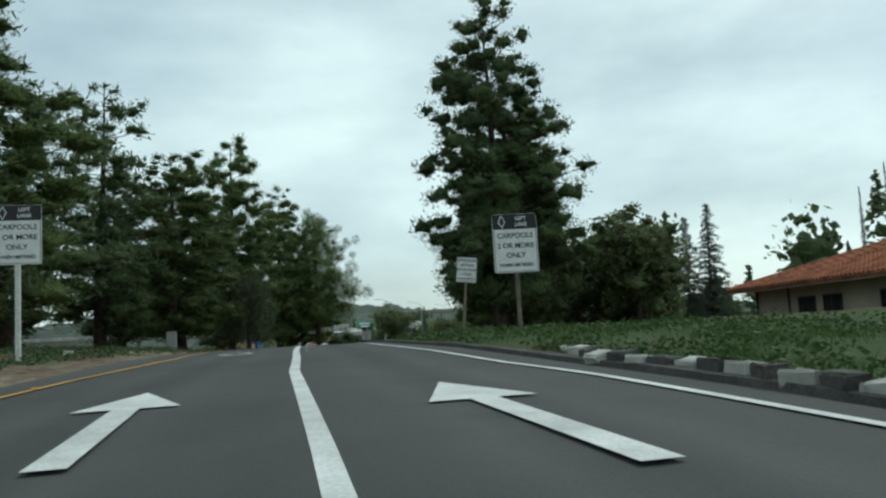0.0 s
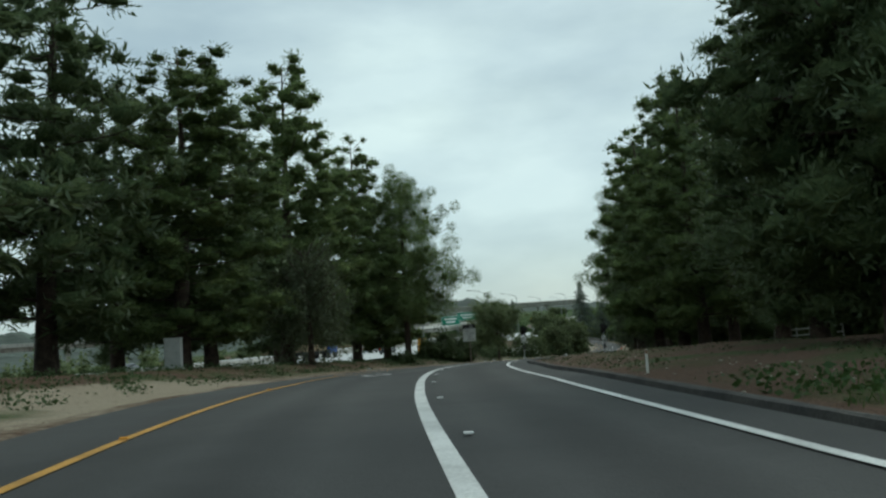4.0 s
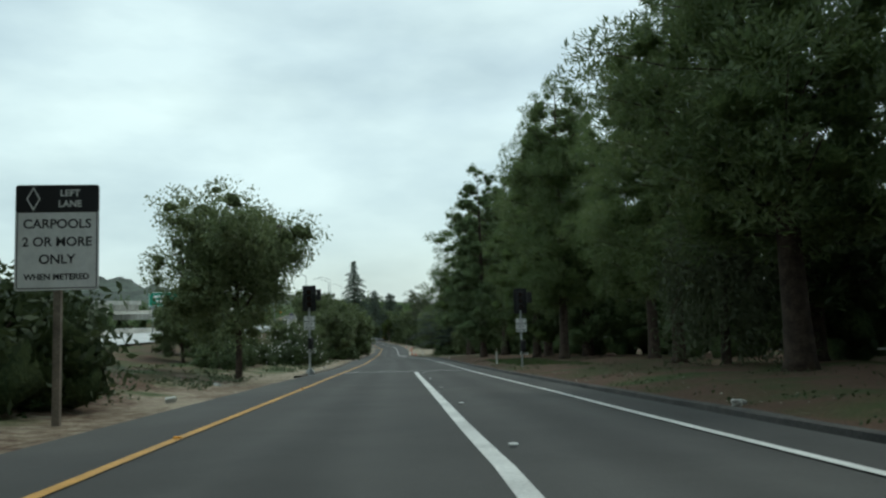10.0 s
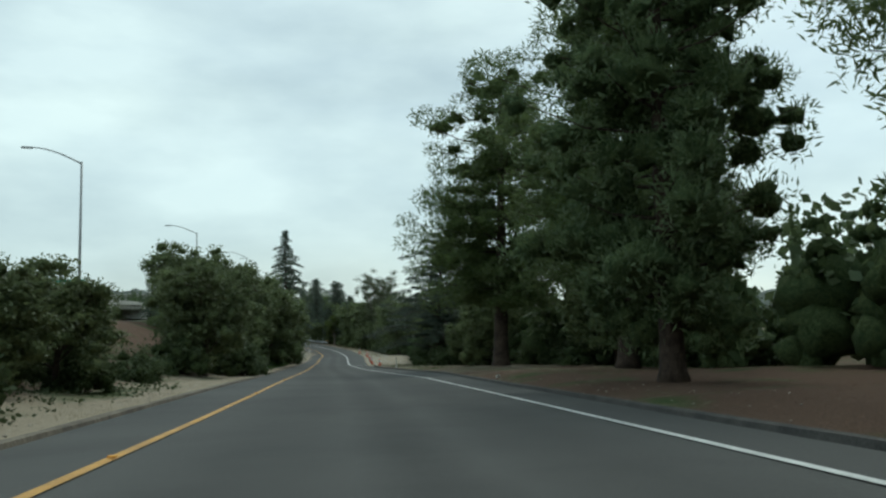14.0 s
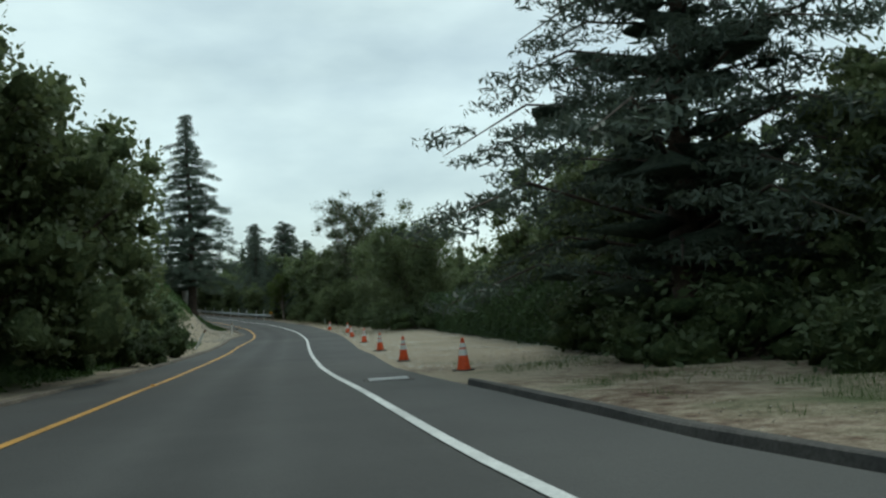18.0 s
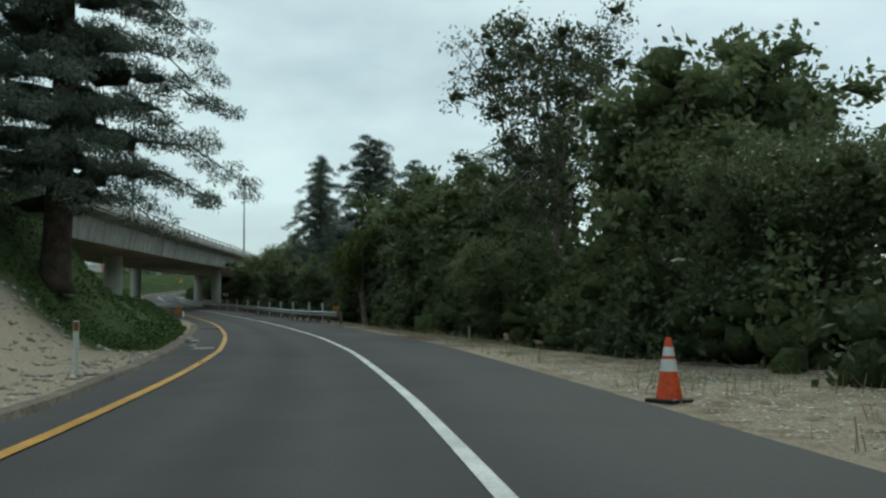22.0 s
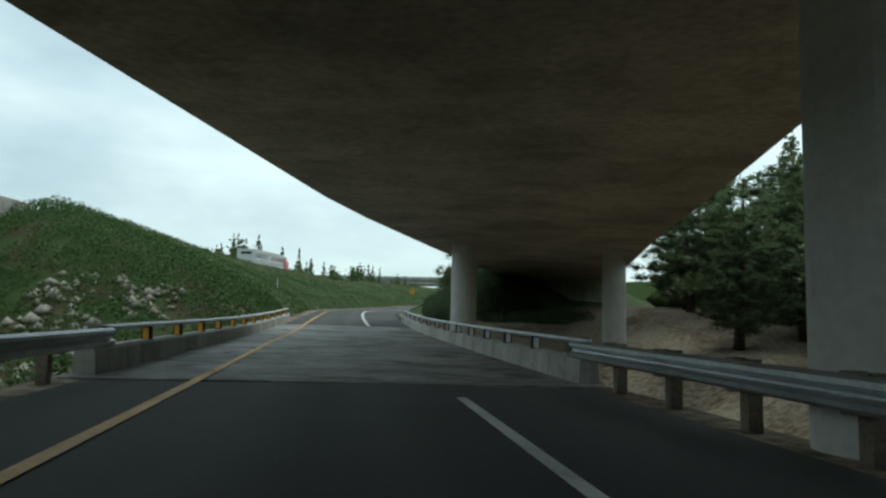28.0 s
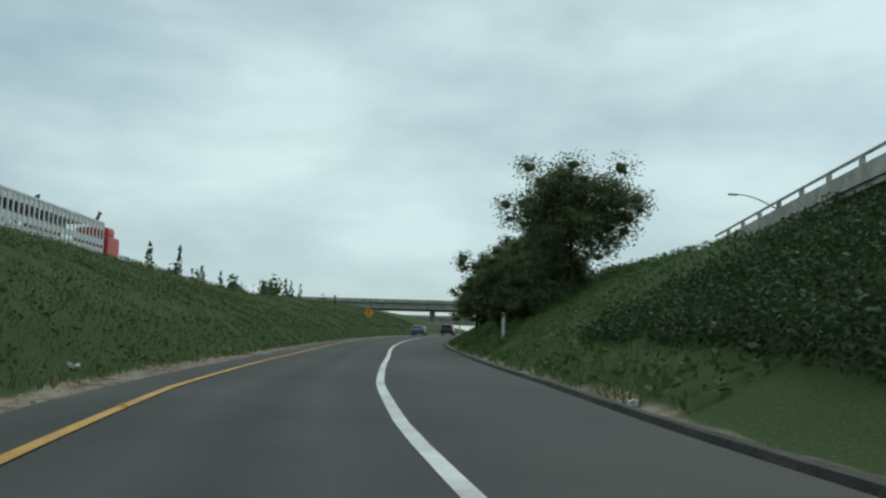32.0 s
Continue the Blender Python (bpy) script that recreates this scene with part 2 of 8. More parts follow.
SIGN_GREEN = material("sign_green", (0.01, 0.20, 0.12), 0.5, spread=0.04, bump=0.0)
SIGN_YELLOW = material("sign_yellow", (0.80, 0.36, 0.02), 0.5, spread=0.04, bump=0.0)
POST_WHITE = material("white_plastic_post", (0.70, 0.70, 0.66), 0.6, spread=0.06, scale=3, fine=12, bump=0.05, stain=0.25)
POST_BROWN = material("brown_reflector", (0.16, 0.07, 0.025), 0.5, spread=0.05, bump=0.0)
CONE_ORANGE = material("orange_cone_rubber", (0.75, 0.10, 0.025), 0.55, spread=0.08, scale=4, fine=20, bump=0.08, stain=0.2)
CONE_BAND = material("reflective_white_band", (0.74, 0.74, 0.72), 0.4, spread=0.04, bump=0.0, stain=0.15)
RUBBER = material("black_rubber", (0.022, 0.022, 0.022), 0.75, spread=0.08, bump=0.05)
SIGNAL_BLACK = material("signal_black_housing", (0.012, 0.012, 0.013), 0.55, spread=0.05, bump=0.02)
LENS_DARK = material("unlit_signal_lens", (0.03, 0.012, 0.01), 0.25, spread=0.05, bump=0.0)
BARK = material("pine_bark", (0.085, 0.060, 0.045), 0.95, spread=0.2, scale=2.5, fine=14, bump=0.6, per_object=0.15)
BARK_PALE = material("pale_eucalyptus_bark", (0.30, 0.25, 0.20), 0.9, spread=0.18, scale=1.5, fine=8, bump=0.3)
CAB_GREY = material("grey_cabinet_paint", (0.48, 0.49, 0.47), 0.5, metal=0.2, spread=0.04, bump=0.02, stain=0.15)
STUCCO = material("beige_stucco", (0.42, 0.36, 0.28), 0.9, spread=0.06, scale=0.6, fine=18, bump=0.25, stain=0.12)
ROOF_TILE = material("terracotta_roof_tile", (0.36, 0.13, 0.07), 0.85, spread=0.15, scale=1.0, fine=6, bump=0.2, per_object=0.22, stain=0.2)
DARK_GLASS = material("dark_window_glass", (0.02, 0.024, 0.028), 0.08, spread=0.02, bump=0.0, spec=0.6)
BRICK_RED = material("red_brick_wall", (0.26, 0.09, 0.055), 0.9, spread=0.12, scale=1.0, fine=9, bump=0.3)
TRAILER_WHITE = material("white_trailer_panel", (0.66, 0.67, 0.67), 0.45, spread=0.03, bump=0.0, stain=0.1)
TRUCK_BLUE = material("blue_truck_paint", (0.03, 0.10, 0.36), 0.3, spread=0.03, bump=0.0)
TRUCK_RED = material("red_truck_paint", (0.50, 0.03, 0.02), 0.35, spread=0.03, bump=0.0)
CARGO = material("tan_cargo", (0.42, 0.32, 0.20), 0.85, spread=0.15, bump=0.1)
CAR_BLUE = material("blue_car_paint", (0.045, 0.10, 0.17), 0.22, metal=0.4, spread=0.02, bump=0.0, spec=0.6)
CAR_DARK = material("dark_car_paint", (0.02, 0.025, 0.032), 0.25, metal=0.3, spread=0.02, bump=0.0, spec=0.6)
CAR_GREY = material("grey_car_paint", (0.22, 0.23, 0.24), 0.25, metal=0.4, spread=0.02, bump=0.0, spec=0.6)
CAR_WHITE = material("white_car_paint", (0.70, 0.70, 0.69), 0.25, spread=0.02, bump=0.0, spec=0.6)
TAIL_RED = material("tail_lamp_red", (0.45, 0.012, 0.012), 0.2, spread=0.02, bump=0.0)
CHROME = material("chrome_trim", (0.6, 0.6, 0.6), 0.2, metal=0.9, spread=0.02, bump=0.0)
LITTER = material("pale_litter", (0.6, 0.6, 0.56), 0.8, spread=0.15, bump=0.1)
WOODCHIP = material("grey_wood_chips", (0.66, 0.65, 0.61), 0.95, spread=0.2, scale=0.6, fine=12, bump=0.6, coords="World", tint=(0.42, 0.37, 0.31))
LEAF_PINE = leaf_material("pine_needles", (0.088, 0.134, 0.052), (0.165, 0.205, 0.074), 0.42, 0.55)
LEAF_DARK = leaf_material("dark_pine_needles", (0.080, 0.122, 0.058), (0.145, 0.182, 0.080), 0.38, 0.55)
LEAF_DEODAR = leaf_material("deodar_needles", (0.056, 0.080, 0.062), (0.105, 0.130, 0.090), 0.28, 0.6)
LEAF_OAK = leaf_material("oak_leaves", (0.098, 0.130, 0.060), (0.172, 0.202, 0.086), 0.36, 0.55)
LEAF_EUC = leaf_material("eucalyptus_leaves", (0.065, 0.084, 0.046), (0.115, 0.13, 0.066), 0.3)
LEAF_LIGHT = leaf_material("light_green_leaves", (0.065, 0.10, 0.022), (0.14, 0.17, 0.04), 0.35)
LEAF_SHRUB = leaf_material("shrub_leaves", (0.045, 0.07, 0.03), (0.09, 0.115, 0.046))
LEAF_IVY = leaf_material("ivy_leaves", (0.030, 0.070, 0.016), (0.075, 0.12, 0.028), 0.25)
LEAF_GRASS = leaf_material("grass_blades", (0.040, 0.090, 0.018), (0.10, 0.14, 0.04), 0.3)
LEAF_DRY = leaf_material("dry_grass_blades", (0.22, 0.18, 0.10), (0.34, 0.29, 0.17), 0.2)
FLOWER = leaf_material("white_oleander_flowers", (0.72, 0.72, 0.68), (0.80, 0.76, 0.74), 0.3)
LEAF_IVY_DARK = leaf_material("dark_ivy_leaves", (0.032, 0.06, 0.022), (0.066, 0.105, 0.032), 0.2)
MULCH_BIT = leaf_material("brown_needle_litter", (0.085, 0.048, 0.028), (0.19, 0.11, 0.065), 0.05)
STONE = material("pale_broken_stone", (0.40, 0.36, 0.30), 0.9, spread=0.15, scale=1.5, fine=9, bump=0.3, coords="World")

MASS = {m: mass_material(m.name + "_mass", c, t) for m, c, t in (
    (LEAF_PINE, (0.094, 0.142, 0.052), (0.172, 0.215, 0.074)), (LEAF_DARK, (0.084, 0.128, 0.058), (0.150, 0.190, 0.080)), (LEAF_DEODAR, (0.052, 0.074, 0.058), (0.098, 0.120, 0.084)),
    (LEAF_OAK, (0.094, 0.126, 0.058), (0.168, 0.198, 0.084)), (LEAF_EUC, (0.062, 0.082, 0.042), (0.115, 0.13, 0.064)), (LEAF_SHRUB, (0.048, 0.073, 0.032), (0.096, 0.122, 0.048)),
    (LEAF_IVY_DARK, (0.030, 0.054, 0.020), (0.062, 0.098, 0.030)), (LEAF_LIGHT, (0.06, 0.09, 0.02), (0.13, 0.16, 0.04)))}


def worn_tracks(m):
    """Paler wheel tracks, a dark oil band and dusty edges on the asphalt, along each lane."""
    n, l = m.node_tree.nodes, m.node_tree.links
    bsdf = n["Principled BSDF"]
    base = bsdf.inputs["Base Color"].links[0].from_socket
    at = n.new("ShaderNodeAttribute")
    at.attribute_name = "from_mid_lane"
    geo, nz = n.new("ShaderNodeNewGeometry"), n.new("ShaderNodeTexNoise")
    nz.inputs["Scale"].default_value, nz.inputs["Detail"].default_value = 0.7, 4.0
    l.new(geo.outputs["Position"], nz.inputs["Vector"])
    shift = n.new("ShaderNodeMath")
    shift.operation, shift.inputs[1].default_value = "MULTIPLY_ADD", 0.7
    l.new(nz.outputs["Fac"], shift.inputs[0]), l.new(at.outputs["Fac"], shift.inputs[2])
    half = n.new("ShaderNodeMath")
    half.operation, half.inputs[1].default_value = "MULTIPLY", 0.25
    l.new(shift.outputs["Value"], half.inputs[0])
    r = n.new("ShaderNodeValToRGB")
    stops = ((0.06, 0.72), (0.15, 0.90), (0.27, 1.24), (0.40, 1.0), (0.60, 0.95), (0.85, 1.25))
    while len(r.color_ramp.elements) < len(stops):
        r.color_ramp.elements.new(0.5)
    for e, (p, v) in zip(r.color_ramp.elements, stops):
        e.position, e.color = p, (v, v, v * 0.985, 1)
    l.new(half.outputs["Value"], r.inputs["Fac"])
    mul = n.new("ShaderNodeMixRGB")
    mul.blend_type, mul.inputs["Fac"].default_value = "MULTIPLY", 1.0
    l.new(base, mul.inputs["Color1"]), l.new(r.outputs["Color"], mul.inputs["Color2"])
    l.new(mul.outputs["Color"], bsdf.inputs["Base Color"])


worn_tracks(ASPHALT)


def run_streaks(m, strength):
    """Long dark streaks where water has run down the concrete."""
    n, l = m.node_tree.nodes, m.node_tree.links
    bsdf = n["Principled BSDF"]
    base = bsdf.inputs["Base Color"].links[0].from_socket
    geo, mp, nz, r = n.new("ShaderNodeNewGeometry"), n.new("ShaderNodeMapping"), n.new("ShaderNodeTexNoise"), n.new("ShaderNodeValToRGB")
    mp.inputs["Scale"].default_value = (1.6, 1.6, 0.10)
    nz.inputs["Scale"].default_value, nz.inputs["Detail"].default_value, nz.inputs["Roughness"].default_value = 1.0, 6.0, 0.65
    l.new(geo.outputs["Position"], mp.inputs["Vector"]), l.new(mp.outputs["Vector"], nz.inputs["Vector"]), l.new(nz.outputs["Fac"], r.inputs["Fac"])
    r.color_ramp.elements[0].position, r.color_ramp.elements[1].position = 0.46, 0.72
    r.color_ramp.elements[0].color, r.color_ramp.elements[1].color = (1, 1, 1, 1), (1 - strength, 1 - strength, 1 - 1.1 * strength, 1)
    mul = n.new("ShaderNodeMixRGB")
    mul.blend_type, mul.inputs["Fac"].default_value = "MULTIPLY", 1.0
    l.new(base, mul.inputs["Color1"]), l.new(r.outputs["Color"], mul.inputs["Color2"])
    l.new(mul.outputs["Color"], bsdf.inputs["Base Color"])


run_streaks(CONCRETE, 0.42)

# ---- offsets of the painted lines and pavement edges, right of the road's line ----
YELLOW = [(-4, -5.4), (0, -5.0), (1.6, -4.6), (2.42, -4.05), (3.0, -3.5), (3.45, -3.15), (4.2, -3.1), (5.0, -3.15), (5.84, -3.13), (6.3, -3.18), (6.9, -3.35), (7.7, -3.15), (8.2, -3.2), (9.16, -3.13), (9.8, -3.1), (10.5, -2.82), (11.0, -2.76), (11.6, -2.76), (13.5, -2.72), (14.9, -2.63), (15.5, -2.68), (16.15, -2.86), (17.3, -3.25), (18.6, -3.6), (19.2, -3.9), (19.8, -3.95), (20.7, -3.7), (21.1, -3.68), (21.5, -3.35), (22.0, -2.68), (22.5, -2.25), (22.89, -1.95), (23.4, -1.64), (24.1, -1.58), (24.9, -1.6), (25.42, -1.73), (25.64, -1.92), (26.0, -2.06), (26.5, -2.12), (26.9, -2.13), (27.5, -2.0), (28.5, -2.1), (29.5, -2.3), (30.5, -2.1), (31, -1.9), (31.5, -1.77), (31.8, -1.87), (32.2, -2.28), (32.8, -2.85), (33.5, -2.95), (34.5, -2.75), (36, -2.8), (50, -2.8)]
LANE = [(0, 0.30), (1, 0.25), (1.8, 0.18), (2.25, 0.15), (2.98, 0.36), (4.1, 0.54), (5.7, 0.87), (6.5, 0.87), (7.5, 0.86), (8.3, 0.78), (9.02, 0.71), (9.62, 0.78), (10.1, 0.96), (10.5, 1.19), (11.1, 1.29), (12.74, 1.37)]
WHITE = [(-4, 4.6), (0.8, 4.4), (1.63, 4.14), (2.1, 3.8), (2.9, 3.68), (3.13, 3.57), (3.7, 3.37), (4.6, 3.45), (5.72, 3.77), (6.2, 3.69), (6.8, 3.76), (7.5, 3.9), (8.3, 3.79), (9.03, 3.71), (9.4, 3.80), (9.83, 3.96), (10.5, 4.11), (11.3, 4.27), (13.4, 4.2), (14.2, 4.27), (15.4, 4.42), (16.2, 4.35), (17, 3.5), (17.9, 2.1), (18.44, 1.3), (18.94, 0.86), (19.25, 0.5), (19.55, 0.27), (20.0, 0.19), (20.45, 0.24), (20.88, 0.34), (21.48, 0.66), (21.9, 0.9), (22.24, 1.18), (22.6, 1.46), (23.3, 1.88), (23.9, 2.0), (24.6, 1.88), (25.4, 1.73), (25.65, 1.55), (26, 1.45), (26.6, 1.43), (27.3, 1.52), (28.7, 1.6), (30.5, 1.44), (31.4, 1.40), (32.05, 1.2), (32.5, 0.9), (32.9, 0.9), (33.9, 1.45), (35.5, 1.8), (37.2, 1.4), (50, 1.4)]
EDGE_R = [(-4, 5.3), (1.2, 5.0), (2, 4.7), (3.07, 4.66), (3.5, 4.35), (4, 4.2), (5.85, 4.78), (6.2, 4.6), (6.9, 4.85), (7.7, 4.8), (8.3, 4.82), (9.2, 4.92), (9.9, 5.15), (10.6, 5.35), (11.0, 5.42), (13.5, 5.4), (15.6, 6.0), (16.8, 6.4), (17.4, 5.6), (18, 4.45), (18.4, 3.35), (18.8, 2.95), (19.1, 2.55), (19.4, 2.25), (19.65, 2.33), (19.95, 2.5), (20.4, 2.5), (21.1, 2.95), (22.4, 4.0), (23.5, 5.1), (24.6, 5.0), (25.2, 5.35), (26.0, 4.6), (27.5, 4.15), (28.5, 3.95), (29.5, 3.9), (30.3, 3.65), (30.87, 3.8), (31.44, 4.05), (31.9, 3.95), (32.5, 4.15), (33, 4.7), (34.4, 5.4), (36, 5.6), (50, 5.4)]
EDGE_L = [(-4, -6.0), (2, -5.3), (4, -4.8), (6.1, -5.6), (8.2, -5.3), (9.8, -4.75), (12, -4.7), (13.7, -4.2), (15.8, -4.95), (18.65, -6.15), (19.4, -6.2), (21, -5.0), (22.0, -4.5), (22.6, -2.95), (24.1, -2.88), (25, -2.72), (26, -3.1), (27.2, -3.8), (28.5, -3.8), (29.5, -3.6), (30.2, -3.5), (30.7, -3.15), (31.6, -2.65), (32.0, -2.95), (32.6, -3.9), (33.2, -4.1), (36, -4.1), (50, -4.1)]

# ---- plan: the road's line, in stations of one second's drive ----
ROAD_U = [-100, -4, -2, 0, 2, 4, 6, 8, 10, 12, 14, 16, 18, 20, 22, 24, 26, 28, 30, 32, 34, 36, 38, 42, 50, 90, 160]
ROAD_P = np.array([
    (117.00, -609.00, -0.98),
    (4.68, -24.36, -0.98),
    (2.34, -12.18, -0.49),
    (0.00, -0.00, 0.00),
    (-2.60, 13.23, 0.54),
    (-6.12, 30.62, 0.93),
    (-9.68, 51.93, 0.89),
    (-10.76, 78.50, 0.18),
    (-8.39, 108.04, -0.81),
    (-3.78, 139.57, -1.92),
    (1.78, 174.41, -3.09),
    (7.35, 210.97, -4.31),
    (13.10, 245.07, -5.43),
    (18.52, 277.16, -6.13),
    (22.60, 309.76, -6.17),
    (23.20, 344.02, -5.65),
    (20.30, 378.61, -4.64),
    (14.37, 413.14, -3.35),
    (8.42, 448.90, -1.92),
    (3.21, 483.52, 0.23),
    (1.70, 522.00, 2.10),
    (2.70, 561.00, 4.20),
    (8.50, 600.00, 6.60),
    (24.00, 676.00, 10.60),
    (58.00, 828.00, 15.00),
    (228.00, 1588.00, 23.80),
    (525.50, 2918.00, 23.80),
])
ROAD_U = np.array(ROAD_U, float)
ROAD_M = np.empty_like(ROAD_P)
ROAD_M[1:-1] = (ROAD_P[2:] - ROAD_P[:-2]) / (ROAD_U[2:] - ROAD_U[:-2])[:, None]
ROAD_M[0] = (ROAD_P[1] - ROAD_P[0]) / (ROAD_U[1] - ROAD_U[0])
ROAD_M[-1] = (ROAD_P[-1] - ROAD_P[-2]) / (ROAD_U[-1] - ROAD_U[-2])


def line(u):
    """Points of the road's line at stations u, and its direction."""
    u = np.atleast_1d(np.asarray(u, float))
    i = np.clip(np.searchsorted(ROAD_U, u, side="right") - 1, 0, len(ROAD_U) - 2)
    h = (ROAD_U[i + 1] - ROAD_U[i])[:, None]
    s = (u - ROAD_U[i])[:, None] / h
    p = (2 * s**3 - 3 * s**2 + 1) * ROAD_P[i] + (s**3 - 2 * s**2 + s) * h * ROAD_M[i] + (3 * s**2 - 2 * s**3) * ROAD_P[i + 1] + (s**3 - s**2) * h * ROAD_M[i + 1]
    t = ((6 * s**2 - 6 * s) * ROAD_P[i] + (3 * s**2 - 4 * s + 1) * h * ROAD_M[i] + (6 * s - 6 * s**2) * ROAD_P[i + 1] + (3 * s**2 - 2 * s) * h * ROAD_M[i + 1]) / h
    return p, t


def spots(u, d, z=0.0):
    """World points d metres to the right of the road's line at stations u, z above the road."""
    p, t = line(u)
    n = np.stack([t[:, 1], -t[:, 0]], 1)
    n /= np.linalg.norm(n, axis=1)[:, None]
    d = np.broadcast_to(np.asarray(d, float), (len(p),))
    far = np.clip((np.abs(d) - 60) / 100, 0, 1)[:, None]
    n = n * (1 - far) + np.array([1.0, 0.0]) * far
    q = p.copy()
    q[:, :2] += d[:, None] * n
    q[:, 2] += z
    return q


def spot(u, d, z=0.0):
    return Vector(spots([u], [d], z)[0])


def heading(u):
    """Degrees by which the road turns to the left of the y axis at station u."""
    t = line(u)[1][0]
    return math.degrees(math.atan2(-t[0], t[1]))


def ease(x, a, b):
    """0 before a, 1 after b, smooth between."""
    s = np.clip((np.asarray(x, float) - a) / (b - a), 0, 1)
    return s * s * (3 - 2 * s)


def profile(*knots):
    us, vs = [k[0] for k in knots], [k[1] for k in knots]
    return lambda u: np.interp(u, us, vs)


yellow_d = profile(*YELLOW)
white_d = profile(*WHITE)
lane_d = profile(*LANE)
edge_r = profile(*EDGE_R)
edge_l = profile(*EDGE_L)


def wobble(x, y, size, seed=0.0):
    return np.array([noise.noise(Vector((a / size, b / size, seed))) for a, b in zip(np.ravel(x), np.ravel(y))]).reshape(np.shape(x))

# ---- tools for meshes ----
def finish(bm, name, mat, smooth=False):
    me = bpy.data.meshes.new(name)
    bmesh.ops.recalc_face_normals(bm, faces=bm.faces)
    bm.to_mesh(me)
    bm.free()
    for m in (mat if isinstance(mat, (list, tuple)) else [mat]):
        me.materials.append(m)
    if smooth:
        me.polygons.foreach_set("use_smooth", [True] * len(me.polygons))
    return me


def part(name, bm, mat, parent=None, label="", smooth=False):
    """One mesh object out of a bmesh, under its thing or part."""
    ob = new(name, finish(bm, name, mat, smooth))
    ob.parent = parent
    if label:
        ob["label"] = label
    return ob


def thing(name, label, category, group="", at=None):
    """An Empty at a thing's base, which parents its parts."""
    ob = tagged(new(name), label, category, group)
    ob.empty_display_size = 0.2
    if at is not None:
        ob.matrix_world = at
    return ob


def raw_mesh(name, verts, faces, mat, smooth=False):
    """A mesh straight from arrays; faces all of one size."""
    me = bpy.data.meshes.new(name)
    verts, faces = np.asarray(verts, np.float32), np.asarray(faces, np.int32)
    k = faces.shape[1]
    me.vertices.add(len(verts))
    me.vertices.foreach_set("co", verts.ravel())
    me.loops.add(faces.size)
    me.loops.foreach_set("vertex_index", faces.ravel())
    me.polygons.add(len(faces))
    me.polygons.foreach_set("loop_start", np.arange(0, faces.size, k, dtype=np.int32))
    me.polygons.foreach_set("loop_total", np.full(len(faces), k, np.int32))
    for m in (mat if isinstance(mat, (list, tuple)) else [mat]):
        me.materials.append(m)
    me.update(calc_edges=True)
    if smooth:
        me.polygons.foreach_set("use_smooth", np.ones(len(faces), bool))
    return me


def box(bm, size, at=(0, 0, 0), turn=None, bevel=0.0):
    m = Matrix.Translation(at) @ (turn or Matrix()) @ Matrix.Diagonal((*size, 1))
    r = bmesh.ops.create_cube(bm, size=1.0, matrix=m)
    if bevel:
        edges = {e for v in r["verts"] for e in v.link_edges}
        bmesh.ops.bevel(bm, geom=list(edges), offset=bevel, segments=2, affect="EDGES", profile=0.6)
    return bm


def cyl(bm, r1, r2, z0, z1, sides=12, at=(0, 0), turn=None):
    m = Matrix.Translation((at[0], at[1], (z0 + z1) / 2))
    if turn is not None:
        m = turn @ m
    bmesh.ops.create_cone(bm, cap_ends=True, segments=sides, radius1=r1, radius2=r2, depth=z1 - z0, matrix=m)
    return bm


def tube(bm, pts, radii, sides=6, caps=True):
    """A tube along points, each with its radius."""
    pts = [Vector(p) for p in pts]
    rings = []
    up = Vector((0.31, 0.17, 0.93))
    for i, p in enumerate(pts):
        t = (pts[min(i + 1, len(pts) - 1)] - pts[max(i - 1, 0)]).normalized()
        a = t.cross(up)
        if a.length < 1e-3:
            a = t.cross(Vector((1, 0, 0)))
        a.normalize()
        b = t.cross(a)
        r = radii[i] if isinstance(radii, (list, tuple)) else radii
        rings.append([bm.verts.new(p + (a * math.cos(q) + b * math.sin(q)) * r) for q in [2 * math.pi * k / sides for k in range(sides)]])
    for r0, r1 in zip(rings, rings[1:]):
        for k in range(sides):
            bm.faces.new((r0[k], r0[(k + 1) % sides], r1[(k + 1) % sides], r1[k]))
    if caps:
        bm.faces.new(rings[0][::-1]), bm.faces.new(rings[-1])
    return bm


def sweep(bm, pts, section, closed=False):
    """A section of (across, up) points, carried level along points."""
    pts = [Vector(p) for p in pts]
    rings = []
    for i, p in enumerate(pts):
        t = pts[min(i + 1, len(pts) - 1)] - pts[max(i - 1, 0)]
        n = Vector((t.y, -t.x, 0)).normalized()
        rings.append([bm.verts.new(p + n * a + Vector((0, 0, h))) for a, h in section])
    m = len(section)
    for r0, r1 in zip(rings, rings[1:]):
        for k in range(m if closed else m - 1):
            bm.faces.new((r0[k], r0[(k + 1) % m], r1[(k + 1) % m], r1[k]))
    if closed:
        bm.faces.new(rings[0]), bm.faces.new(rings[-1][::-1])
    return bm


def text_mesh(words, size, mat, name, parent, at, bold=0.0):
    """Raised letters, centred on at, which faces -y."""
    cu = bpy.data.curves.new(name, "FONT")
    cu.body, cu.size, cu.align_x, cu.align_y, cu.extrude, cu.offset = words, size, "CENTER", "CENTER", 0.002, bold
    tmp = bpy.data.objects.new(name, cu)
    scene.collection.objects.link(tmp)
    bpy.context.view_layer.update()
    me = bpy.data.meshes.new_from_object(tmp.evaluated_get(bpy.context.evaluated_depsgraph_get()))
    bpy.data.objects.remove(tmp)
    me.materials.clear()
    me.materials.append(mat)
    ob = new(name, me)
    ob.parent = parent
    ob.matrix_basis = Matrix.Translation(at) @ pose(0, 0, 0, 90, 0, 0)
    return ob


